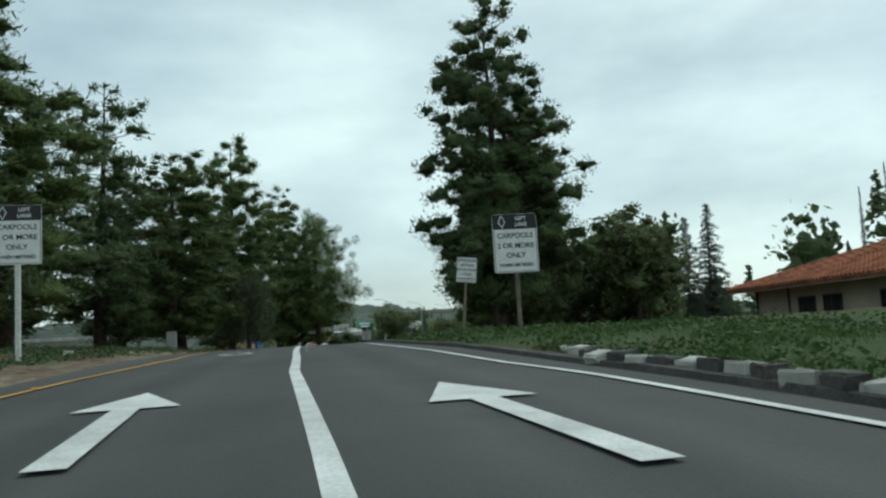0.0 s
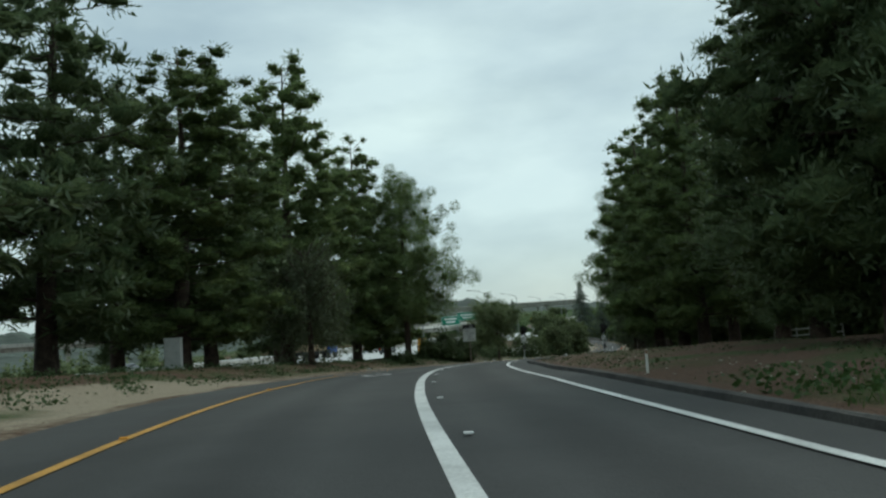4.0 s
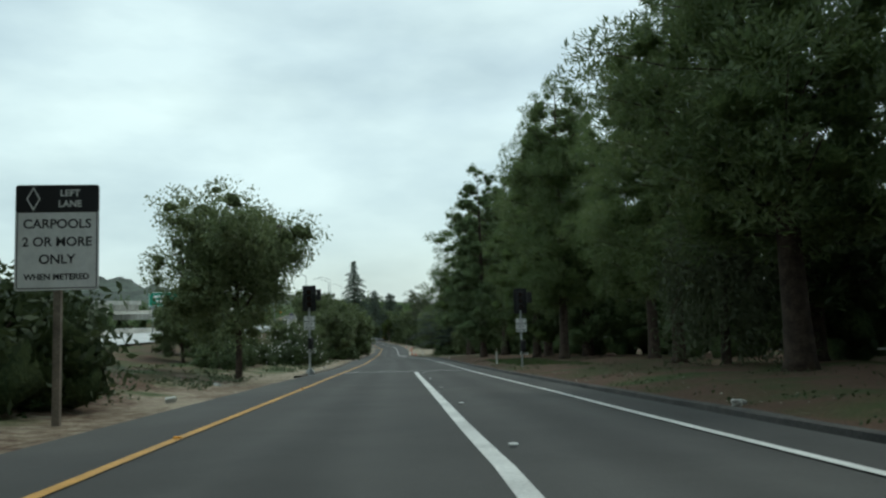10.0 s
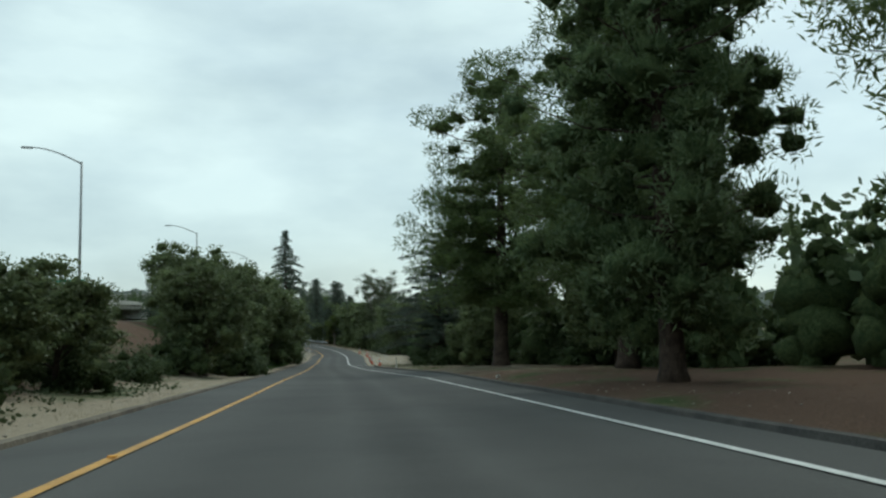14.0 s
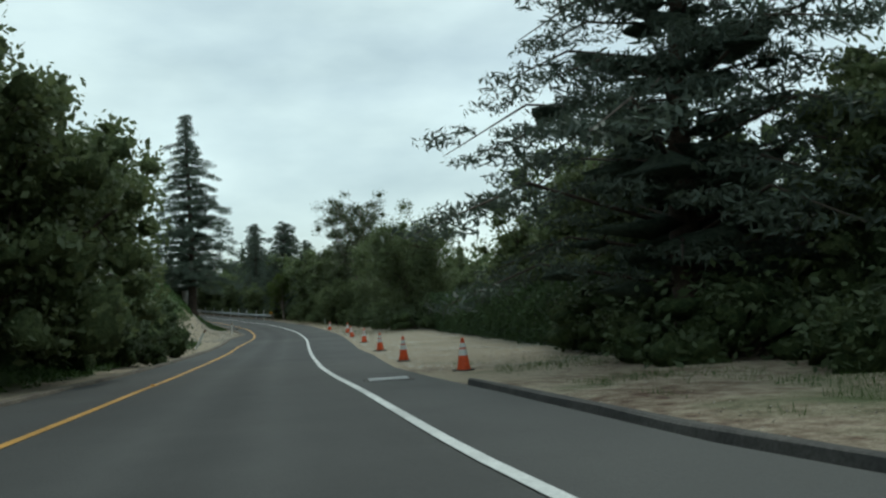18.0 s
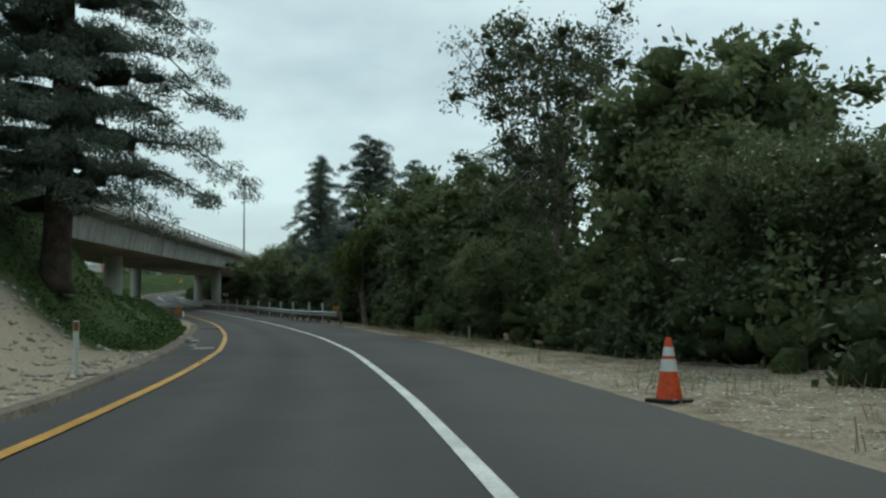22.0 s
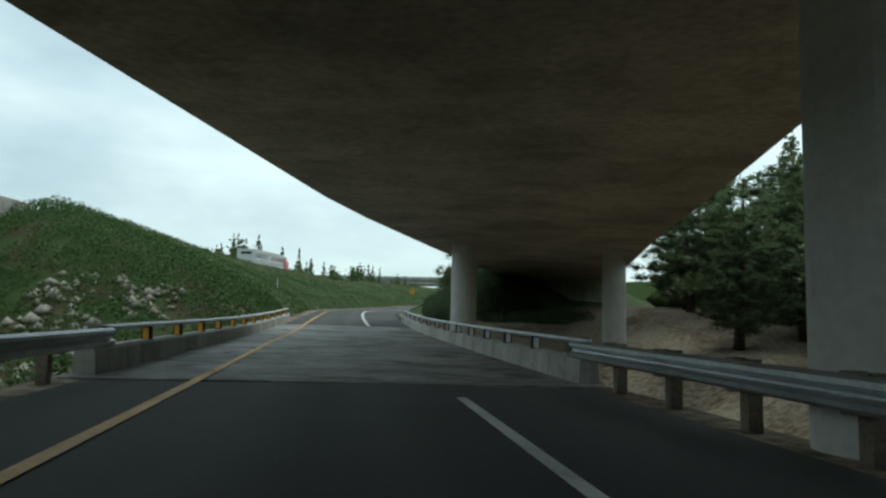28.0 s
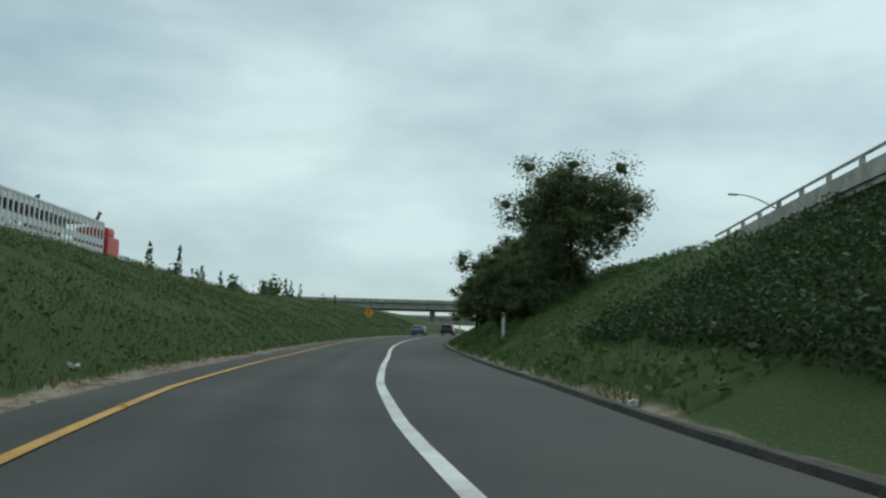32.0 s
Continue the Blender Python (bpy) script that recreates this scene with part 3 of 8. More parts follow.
# ---- foliage ----
def leaves(rng, centres, size, aspect=0.5, droop=0.0, jitter=0.35, keep_up=0.0):
    """Four-cornered leaf sprays at the centres, turned at random."""
    n = len(centres)
    a = rng.normal(size=(n, 3))
    a[:, 2] = a[:, 2] * (1 - keep_up) - droop
    a /= np.linalg.norm(a, axis=1)[:, None] + 1e-9
    b = np.cross(a, rng.normal(size=(n, 3)))
    b /= np.linalg.norm(b, axis=1)[:, None] + 1e-9
    s = size * (1 + jitter * rng.normal(size=(n, 1))).clip(0.4, 2.0)
    a, b = a * s, b * s * aspect
    v = np.stack([centres - a * 0.5, centres + b * 0.5, centres + a * 0.5, centres - b * 0.5], 1).reshape(-1, 3)
    return v


def leaf_part(name, clouds, mat, parent, label=""):
    v = np.concatenate(clouds)
    f = np.arange(len(v)).reshape(-1, 4)
    ob = new(name, raw_mesh(name, v, f, mat))
    ob.parent = parent
    if label:
        ob["label"] = label
    return ob


def clump(rng, at, radius, count, flat=1.0, shell=0.45):
    p = rng.normal(size=(count, 3))
    p /= np.linalg.norm(p, axis=1)[:, None]
    p *= (shell + (1 - shell) * rng.random((count, 1))) * radius
    p[:, 2] *= flat
    return np.asarray(at) + p


def lump_shape(steps):
    bm = bmesh.new()
    bmesh.ops.create_icosphere(bm, subdivisions=steps, radius=1.0)
    bm.verts.index_update()
    v, f = np.array([v.co for v in bm.verts]), np.array([[q.index for q in p.verts] for p in bm.faces])
    bm.free()
    return v, f


LUMPS = {True: lump_shape(2), False: lump_shape(1)}


def mass_part(name, rng, spots_r, mat, parent, flat=0.8, near=False):
    """Uneven solid lumps added to fill a crown and block light inside, each (x, y, z, radius), as one part."""
    a = np.asarray(spots_r, float)
    lump_v, lump_f = LUMPS[near]
    n, k = len(a), len(lump_v)
    turn = rng.normal(size=(n, 3, 3))
    q = np.linalg.qr(turn)[0]
    shape = np.einsum("ij,njk->nik", lump_v, q)
    wave = 1 + 0.16 * np.sin(shape[:, :, 0] * 4.1 + rng.random((n, 1)) * 6) * np.cos(shape[:, :, 1] * 3.7 + rng.random((n, 1)) * 6) + (rng.normal(size=(n, k)) * 0.36).clip(-0.55, 0.75)
    v = shape * wave[:, :, None] * a[:, None, 3:4]
    v[:, :, 2] *= flat
    v += a[:, None, :3]
    f = (np.arange(n)[:, None, None] * k + lump_f[None]).reshape(-1, 3)
    ob = new(name, raw_mesh(name, v.reshape(-1, 3), f, mat))
    ob.parent = parent
    return ob


def tufts(rng, c, radius, count, size, aspect):
    """A soft lump of needle sprays that point outwards and up."""
    p = rng.normal(size=(max(6, count), 3))
    p /= np.linalg.norm(p, axis=1)[:, None]
    out = p.copy()
    p *= (0.42 + 0.66 * rng.random((len(p), 1))) * radius
    p[:, 2] *= 0.78
    a = out * 0.8 + rng.normal(size=out.shape) * 0.55 + [0, 0, 0.35]
    a /= np.linalg.norm(a, axis=1)[:, None]
    b = np.cross(a, rng.normal(size=out.shape))
    b /= np.linalg.norm(b, axis=1)[:, None] + 1e-9
    s = size * rng.uniform(0.6, 1.5, (len(p), 1))
    p = p + np.asarray(c)
    a, b = a * s, b * s * aspect
    return np.stack([p - a * 0.4, p + b * 0.7, p + a * 0.6, p - b * 0.7], 1).reshape(-1, 3)


def make_tree(label, h, width, seed, kind="pine", clear=0.15, density=1.0, bark=None, leaf=None, lean=0.02, group="", trunk_r=None, fineness=1.0, core=1.0):
    """A tree with a tapered trunk, limbs and a crown of leaf sprays; stands at the origin."""
    rng = np.random.default_rng(seed)
    root = thing("tree", label, "tree", group)
    bm, clouds, lumps = bmesh.new(), [], []
    r0 = trunk_r or h * 0.017 + 0.06
    bend = rng.normal(size=2) * lean * h
    axis = lambda f: Vector((bend[0] * f * f + 0.12 * math.sin(5 * f + seed), bend[1] * f * f + 0.12 * math.cos(4 * f + seed), h * f))
    top = 0.98 if kind in ("pine", "deodar", "spire") else 0.72
    fs = [0, 0.02, 0.08, 0.2, 0.35, 0.5, 0.65, 0.8, top]
    tube(bm, [axis(f) for f in fs], [r0 * 1.5, r0 * 1.15, r0, r0 * 0.88, r0 * 0.72, r0 * 0.56, r0 * 0.4, r0 * 0.24, r0 * 0.06], 8)
    golden = 2.39996
    if kind == "pine":
        n = int(h * (4.0 if fineness < 1.5 else 2.8))
        for i in range(n):
            f = clear + (0.97 - clear) * (i + rng.random()) / n
            k = (f - clear) / (1 - clear)
            shape = min(1.0, 0.66 + 1.3 * k) * (1 - k ** (3.2 if clear > 0.2 else 2.1)) ** 0.75 + 0.05
            side_lump = 1 + 0.26 * math.sin(f * 15 + seed) * math.cos(i * golden * 2 + seed)
            reach = width / 2 * shape * side_lump * (0.66 + 0.40 * rng.random())
            az = i * golden + rng.normal() * 0.4
            base = axis(f)
            tip = base + Vector((math.cos(az) * reach, math.sin(az) * reach, reach * (0.12 + 0.25 * k) + rng.normal() * 0.3))
            mid = (base + tip) / 2 + Vector((0, 0, -0.06 * reach))
            tube(bm, [base, mid, tip], [max(0.02, r0 * 0.26 * (1 - f)), 0.035, 0.012], 4, caps=False)
            for j in range(max(1, int(reach / 1.25 + 0.6))):
                q = 1.0 - j * 0.30 - 0.12 * rng.random()
                if q < 0.12:
                    break
                side = Vector((-math.sin(az), math.cos(az), 0)) * rng.normal() * 0.20 * reach * (1.1 - q * 0.5)
                c = base.lerp(tip, q) + side + Vector((0, 0, rng.normal() * 0.2))
                rad = (0.70 + 0.70 * rng.random()) * (0.75 + width * 0.035) * (1 - 0.5 * k)
                if j or core == 1.0:
                    lumps.append((*c, rad * core * (0.46 if j == 0 else 0.58)))
                clouds.append(tufts(rng, c, rad, int(140 * density * rad * rad * 1.4), 0.27 * fineness, 0.16))
    elif kind in ("deodar", "spire"):
        n = int(h * (4.6 if kind == "deodar" else 5.0))
        for i in range(n):
            f = clear + (0.97 - clear) * (i + rng.random()) / n
            k = (f - clear) / (1 - clear)
            whorl = 0.5 + 0.5 * math.cos(2 * math.pi * f * h / 1.7)
            reach = width / 2 * ((1 - k) ** (0.86 if kind == "spire" else 0.62)) * min(1.0, 0.75 + 2.2 * k) * (0.72 if kind == "spire" and k > 0.8 else 1.0) * (0.55 + 0.45 * whorl) * (0.75 + 0.4 * rng.random()) + 0.2
            az = i * golden + rng.normal() * 0.3
            base = axis(f)
            rise = 0.18 if kind == "deodar" else 0.02
            out = Vector((math.cos(az), math.sin(az), 0))
            mid = base + out * reach * 0.6 + Vector((0, 0, reach * rise))
            tip = base + out * reach + Vector((0, 0, reach * (rise - 0.22)))
            tube(bm, [base, mid, tip], [max(0.02, r0 * 0.3 * (1 - f)), 0.035, 0.01], 4, caps=False)
            lumps.append((*(base + out * reach * 0.22), 0.08 + reach * 0.12))
            if rng.random() < 0.6:
                lumps.append((*(base + out * reach * 0.5 + Vector((0, 0, reach * rise * 0.6))), 0.06 + reach * 0.07))
            m = max(3, int(reach * (3.4 if kind == "spire" else 2.4)))
            for j in range(m):
                q = 0.22 + 0.78 * (j + rng.random()) / m
                c = base.lerp(mid, q / 0.6) if q < 0.6 else mid.lerp(tip, (q - 0.6) / 0.4)
                side = out.cross(Vector((0, 0, 1))) * float(np.clip(rng.normal(), -0.9, 0.9)) * 0.34 * reach * (1.05 - q * 0.55)
                cl = clump(rng, c + side, 0.60 if kind == "deodar" else 0.5, int((34 if kind == "deodar" else 24) * density), 0.26 if kind == "deodar" else 0.5)
                cl[:, 2] -= 0.18 * rng.random(len(cl))
                clouds.append(leaves(rng, cl, 0.36 * fineness, 0.24, droop=0.75))
    elif kind == "weeping":
        n = int(h * 4)
        for i in range(n):
            f = 0.35 + 0.62 * (i + rng.random()) / n
            az = i * golden
            reach = width / 2 * (0.5 + 0.5 * rng.random()) * (1.1 - 0.5 * f)
            base = axis(f * 0.8)
            tip = base + Vector((math.cos(az) * reach, math.sin(az) * reach, h * 0.16))
            tube(bm, [base, base.lerp(tip, 0.6), tip], [0.06, 0.035, 0.012], 4, caps=False)
            for j in range(7):
                c = base.lerp(tip, 0.4 + 0.6 * rng.random())
                drop = h * (0.18 + 0.4 * rng.random())
                s = rng.random((int(34 * density), 1))
                p = np.asarray(c) + np.concatenate([rng.normal(size=(len(s), 2)) * (0.12 + 0.25 * s), -s * drop], 1)
                clouds.append(leaves(rng, p, 0.30, 0.28, droop=1.3))
    else:  # round, airy: limbs that fork, with clumps round their ends
        limbs = 14 if kind == "round" else 14
        for i in range(limbs):
            f = clear + (0.70 - clear) * (i + rng.random()) / limbs
            az = i * golden + rng.normal() * 0.3
            base = axis(f)
            el = rng.uniform(0.25, 1.1)
            reach = width / 2 * (0.55 + 0.45 * rng.random())
            lift = (h - base.z) * (0.35 + 0.6 * rng.random()) * (0.75 if kind == "round" else 1.0)
            tip = base + Vector((math.cos(az) * reach * (1 - 0.35 * el), math.sin(az) * reach * (1 - 0.35 * el), lift))
            mid = base.lerp(tip, 0.5) + Vector((math.cos(az), math.sin(az), 0)) * reach * 0.12
            tube(bm, [base, mid, tip], [r0 * 0.42, r0 * 0.22, 0.02], 5, caps=False)
            for j in range(12 if kind == "round" else 9):
                q = 0.35 + 0.65 * rng.random()
                fork = base.lerp(mid, q * 2) if q < 0.5 else mid.lerp(tip, q * 2 - 1)
                c = fork + Vector(rng.normal(size=3)) * width * (0.11 if kind == "round" else 0.09)
                tube(bm, [fork, c], [0.035, 0.01], 4, caps=False)
                rad = width * (0.125 if kind == "round" else 0.085) * (0.7 + 0.6 * rng.random())
                if kind == "round":
                    lumps.append((*c, rad * (0.46 if clear < 0.25 else 0.32)))
                elif j % 3 == 0:
                    lumps.append((*c, rad * 0.3))
                clouds.append(leaves(rng, clump(rng, c, rad * 1.08, int((190 if kind == "round" else 75) * density), 0.8, 0.42 if kind == "round" else 0.25), (0.19 if kind == "round" else 0.24) * fineness, 0.55, droop=0.0 if kind == "round" else 0.6))
    if kind == "round" and clear < 0.25:
        for i in range(16):
            az, q = rng.random() * 6.283, 0.55 + 0.45 * rng.random()
            c = (math.cos(az) * q * width * 0.42, math.sin(az) * q * width * 0.42, h * (0.12 + 0.3 * rng.random()))
            lumps.append((*c, width * 0.085))
            clouds.append(leaves(rng, clump(rng, c, width * 0.13, int(190 * density), 0.9, 0.4), 0.19 * fineness, 0.55))
    part("trunk", bm, bark or BARK, root, smooth=True)
    leaf_part("crown", clouds, leaf or LEAF_PINE, root)
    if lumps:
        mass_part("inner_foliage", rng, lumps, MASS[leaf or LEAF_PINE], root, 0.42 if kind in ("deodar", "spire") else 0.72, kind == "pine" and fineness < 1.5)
    return root


def make_shrub(label, h, width, seed, leaf=None, density=1.0, flowers=0, name="shrub"):
    rng = np.random.default_rng(seed)
    root = thing(name, label, "shrub")
    bm, clouds = bmesh.new(), []
    blobs = []
    for i in range(int(10 + width * 4)):
        az, q = rng.random() * 2 * math.pi, math.sqrt(rng.random())
        top = h * (0.35 + 0.6 * rng.random()) * math.sqrt(max(0.08, 1 - (q * 0.95) ** 2))
        c = Vector((math.cos(az) * q * width / 2, math.sin(az) * q * width / 2, top))
        blobs.append(c)
        tube(bm, [Vector((c.x * 0.2, c.y * 0.2, -0.1)), Vector((c.x * 0.6, c.y * 0.6, c.z * 0.55)), c], [0.035, 0.022, 0.008], 4, caps=False)
        rad = 0.24 * min(h, width) * (0.8 + 0.6 * rng.random())
        cl = clump(rng, c, rad, int(120 * density), 0.85, 0.3)
        low = clump(rng, (c.x, c.y, c.z * 0.45), rad * 1.1, int(70 * density), 1.0, 0.2)
        cl = np.concatenate([cl, low])
        cl[:, 2] = np.abs(cl[:, 2]) + 0.03
        clouds.append(leaves(rng, cl, 0.17, 0.45))
    part("stem", bm, BARK, root)
    leaf_part("foliage", clouds, leaf or LEAF_SHRUB, root)
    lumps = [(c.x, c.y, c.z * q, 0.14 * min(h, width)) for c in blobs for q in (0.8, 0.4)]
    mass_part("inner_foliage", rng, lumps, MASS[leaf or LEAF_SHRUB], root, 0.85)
    if flowers:
        pts = np.array([np.asarray(blobs[rng.integers(len(blobs))]) + rng.normal(size=3) * 0.3 * min(h, width) * 0.5 for _ in range(flowers)])
        pts[:, 2] = np.abs(pts[:, 2]) + 0.15
        leaf_part("blossom", [leaves(rng, clump(rng, p, 0.07, 6), 0.09, 0.8) for p in pts], FLOWER, root, "white blossom clusters")
    return root

# ---- kinds of road furniture; each faces -y, its base at the origin ----
def plate(w, h, t, r=0.03):
    """An upright sign plate with rounded corners, its middle at the origin."""
    bm = bmesh.new()
    pts = []
    for cx, cz, a0 in ((w / 2 - r, h / 2 - r, 0), (-w / 2 + r, h / 2 - r, 90), (-w / 2 + r, -h / 2 + r, 180), (w / 2 - r, -h / 2 + r, 270)):
        for k in range(5):
            a = radians(a0 + 22.5 * k)
            pts.append((cx + r * math.cos(a), cz + r * math.sin(a)))
    front = [bm.verts.new((x, -t / 2, z)) for x, z in pts]
    back = [bm.verts.new((x, t / 2, z)) for x, z in pts]
    bm.faces.new(front), bm.faces.new(back[::-1])
    for i in range(len(pts)):
        j = (i + 1) % len(pts)
        bm.faces.new((front[i], back[i], back[j], front[j]))
    return bm


def moved(bm, m):
    bmesh.ops.transform(bm, matrix=m, verts=bm.verts)
    return bm


def border(w, h, width, y, r=0.02):
    """A raised line round a sign's face."""
    bm = bmesh.new()
    for sx, sz, ax, az in ((w, width, 0, h / 2), (w, width, 0, -h / 2), (width, h - width, -w / 2, 0), (width, h - width, w / 2, 0)):
        box(bm, (sx, 0.003, sz), (ax, y, az))
    return bm


def carpool_sign(at, post_h, post_kind="wood", shoulder=0.0):
    """The tall white sign with a black head, on a post."""
    w, h = 1.47, 1.94
    root = thing("carpool_sign", "white carpool lane sign with black diamond header on a tall post", "road sign", "carpool signs", at)
    bm = bmesh.new()
    if post_kind == "wood":
        box(bm, (0.13, 0.13, post_h + h * 0.9 + 0.3), (0, 0.085, (post_h + h * 0.9 - 0.3) / 2), bevel=0.01)
    else:
        box(bm, (0.15, 0.15, post_h + 0.35), (0, 0.095, (post_h + 0.35) / 2 - 0.15), bevel=0.01)
    part("post", bm, WOOD_POST if post_kind == "wood" else POST_WHITE, root)
    zc = post_h + h / 2
    head_h = 0.50
    part("panel", moved(plate(w, h, 0.012, 0.06), Matrix.Translation((0, 0, zc))), SIGN_WHITE, root)
    head = part("header", moved(plate(w - 0.02, head_h, 0.008, 0.05), Matrix.Translation((0, -0.009, zc + h / 2 - head_h / 2 - 0.01))), SIGN_BLACK, root, "black header")
    part("border", moved(border(w - 0.08, h - 0.08, 0.018, -0.008), Matrix.Translation((0, 0, zc))), SIGN_BLACK, root)
    zt = zc + h / 2 - head_h / 2 - 0.01
    bm = bmesh.new()
    for s in ((0, 0.20, 0.11, 0), (0.11, 0, 0, -0.20), (0, -0.20, -0.11, 0), (-0.11, 0, 0, 0.20)):
        a, b = Vector((s[0], 0, s[1])), Vector((s[2], 0, s[3]))
        d = b - a
        box(bm, (d.length + 0.02, 0.003, 0.026), (a + b) / 2 + Vector((-0.42, -0.0155, zt)), Matrix.Rotation(-math.atan2(d.z, d.x), 4, "Y"))
    part("diamond", bm, SIGN_WHITE, head)
    text_mesh("LEFT", 0.17, SIGN_WHITE, "lettering", root, (0.22, -0.014, zt + 0.10), 0.004)
    text_mesh("LANE", 0.17, SIGN_WHITE, "lettering", root, (0.22, -0.014, zt - 0.10), 0.004)
    for words, size, z in (("CARPOOLS", 0.235, 1.21), ("2 OR MORE", 0.235, 0.88), ("ONLY", 0.235, 0.56), ("WHEN METERED", 0.150, 0.24)):
        text_mesh(words, size, SIGN_BLACK, "lettering", root, (0, -0.0075, post_h + z), 0.005)
    return root


def worded_sign(at, name, label, w, h, post_h, rows, size, tilt=0.0, post=True):
    root = thing(name, label, "road sign", "", at)
    turn = Matrix.Rotation(radians(tilt), 4, "Y")
    if post:
        bm = bmesh.new()
        box(bm, (0.09, 0.09, post_h + h * 0.9), (0, 0.06, (post_h + h * 0.9) / 2 - 0.2), bevel=0.008)
        part("post", moved(bm, turn), WOOD_POST, root)
    panel = part("panel", moved(moved(plate(w, h, 0.01), Matrix.Translation((0, 0, post_h + h / 2))), turn), SIGN_WHITE, root)
    part("border", moved(moved(border(w - 0.04, h - 0.04, 0.01, -0.007), Matrix.Translation((0, 0, post_h + h / 2))), turn), SIGN_BLACK, root)
    for i, words in enumerate(rows):
        z = post_h + h * (1 - (i + 0.7) / (len(rows) + 0.4))
        ob = text_mesh(words, size, SIGN_BLACK, "lettering", root, (0, -0.0075, z), 0.003)
        ob.matrix_basis = turn @ ob.matrix_basis
    return root


def ramp_meter(at, side, label):
    """A ramp meter: signal head, stop sign plate, small lower head on one pole."""
    root = thing("ramp_meter_signal", label, "traffic signal", "ramp meters", at)
    bm = bmesh.new()
    cyl(bm, 0.06, 0.055, -0.2, 3.9, 14)
    cyl(bm, 0.17, 0.14, -0.05, 0.08, 14)
    cyl(bm, 0.26, 0.24, -0.6, -0.05, 14)
    part("pole", bm, GALV, root, smooth=False)
    head = part("signal_head", box(bmesh.new(), (0.40, 0.20, 1.06), (0, -0.02, 3.94), bevel=0.03), SIGNAL_BLACK, root)
    part("backplate", moved(plate(0.74, 1.42, 0.012, 0.05), Matrix.Translation((0, 0.03, 3.94))), SIGNAL_BLACK, head)
    for k in range(3):
        z = 3.94 + 0.33 * (1 - k)
        bm = bmesh.new()
        bmesh.ops.create_cone(bm, cap_ends=True, segments=18, radius1=0.135, radius2=0.135, depth=0.03, matrix=Matrix.Translation((0, -0.13, z)) @ Matrix.Rotation(radians(90), 4, "X"))
        part("lens", bm, LENS_DARK, head, "unlit lens")
        bm = bmesh.new()
        for a in range(0, 11):
            q = radians(-15 + 21 * a)
            box(bm, (0.06, 0.24, 0.008), (0.15 * math.cos(q), -0.24, z + 0.15 * math.sin(q)), Matrix.Rotation(-q + radians(90), 4, "Y"))
        part("visor", bm, SIGNAL_BLACK, head)
    part("side_head", box(bmesh.new(), (0.26, 0.3, 0.62), (0.52 * side, 0.05, 4.12), bevel=0.03), SIGNAL_BLACK, root)
    part("bracket", box(bmesh.new(), (0.3, 0.04, 0.05), (0.3 * side, 0.05, 4.12)), SIGNAL_BLACK, root)
    low = part("lower_head", box(bmesh.new(), (0.30, 0.22, 0.62), (0.06, -0.13, 1.45), bevel=0.03), SIGNAL_BLACK, root)
    for z in (1.60, 1.30):
        bm = bmesh.new()
        bmesh.ops.create_cone(bm, cap_ends=True, segments=16, radius1=0.12, radius2=0.10, depth=0.16, matrix=Matrix.Translation((0.06, -0.31, z)) @ Matrix.Rotation(radians(90), 4, "X"))
        part("visor", bm, SIGNAL_BLACK, low)
    w, h, zc = 0.61, 0.76, 2.58
    sign = part("stop_plate", moved(plate(w, h, 0.01), Matrix.Translation((0, -0.08, zc))), SIGN_WHITE, root, "white plate lettered in black")
    part("border", moved(border(w - 0.05, h - 0.05, 0.012, -0.087), Matrix.Translation((0, 0, zc))), SIGN_BLACK, sign)
    for words, z in (("ALL", 0.25), ("VEHICLES", 0.085), ("STOP", -0.09), ("ON RED", -0.265)):
        text_mesh(words, 0.135, SIGN_BLACK, "lettering", root, (0, -0.0875, zc + z), 0.004)
    small = part("small_plate", moved(plate(0.46, 0.12, 0.008, 0.01), Matrix.Translation((0.1 * side, -0.16, 1.0))), SIGN_WHITE, root, "small white plate")
    part("plate_bar", box(bmesh.new(), (0.38, 0.003, 0.05), (0.1 * side, -0.166, 1.0)), SIGN_BLACK, small)
    return root


def marker_post(name="marker_post", h=1.05, label="white flexible roadside marker post with brown reflector"):
    root = thing(name, label, "marker post", "roadside marker posts")
    bm = bmesh.new()
    for a in range(5):
        q = radians(-50 + 25 * a)
        box(bm, (0.028, 0.006, h + 0.15), (0.055 * math.sin(q), 0.02 - 0.03 * math.cos(q), (h - 0.15) / 2), Matrix.Rotation(-q, 4, "Z"))
    part("post", bm, POST_WHITE, root)
    part("reflector", box(bmesh.new(), (0.085, 0.008, 0.16), (0, -0.022, h - 0.11), bevel=0.004), POST_BROWN, root, "brown reflector")
    return root


def traffic_cone():
    root = thing("traffic_cone", "orange traffic cone with two white bands on the gravel shoulder", "traffic cone", "traffic cones")
    h, rb, rt = 0.80, 0.165, 0.035
    rad = lambda z: rb + (rt - rb) * (z - 0.04) / (h - 0.04)
    part("base", box(bmesh.new(), (0.42, 0.42, 0.045), (0, 0, 0.0225), bevel=0.015), RUBBER, root, "black rubber base")
    for name, a, b, mat in (("body", 0.04, 0.38, CONE_ORANGE), ("band", 0.38, 0.53, CONE_BAND), ("body", 0.53, 0.57, CONE_ORANGE), ("band", 0.57, 0.68, CONE_BAND), ("tip", 0.68, h, CONE_ORANGE)):
        grow = 0.003 if name == "band" else 0
        part(name, cyl(bmesh.new(), rad(a) + grow, rad(b) + grow, a, b, 20), mat, root, smooth=False)
    return root


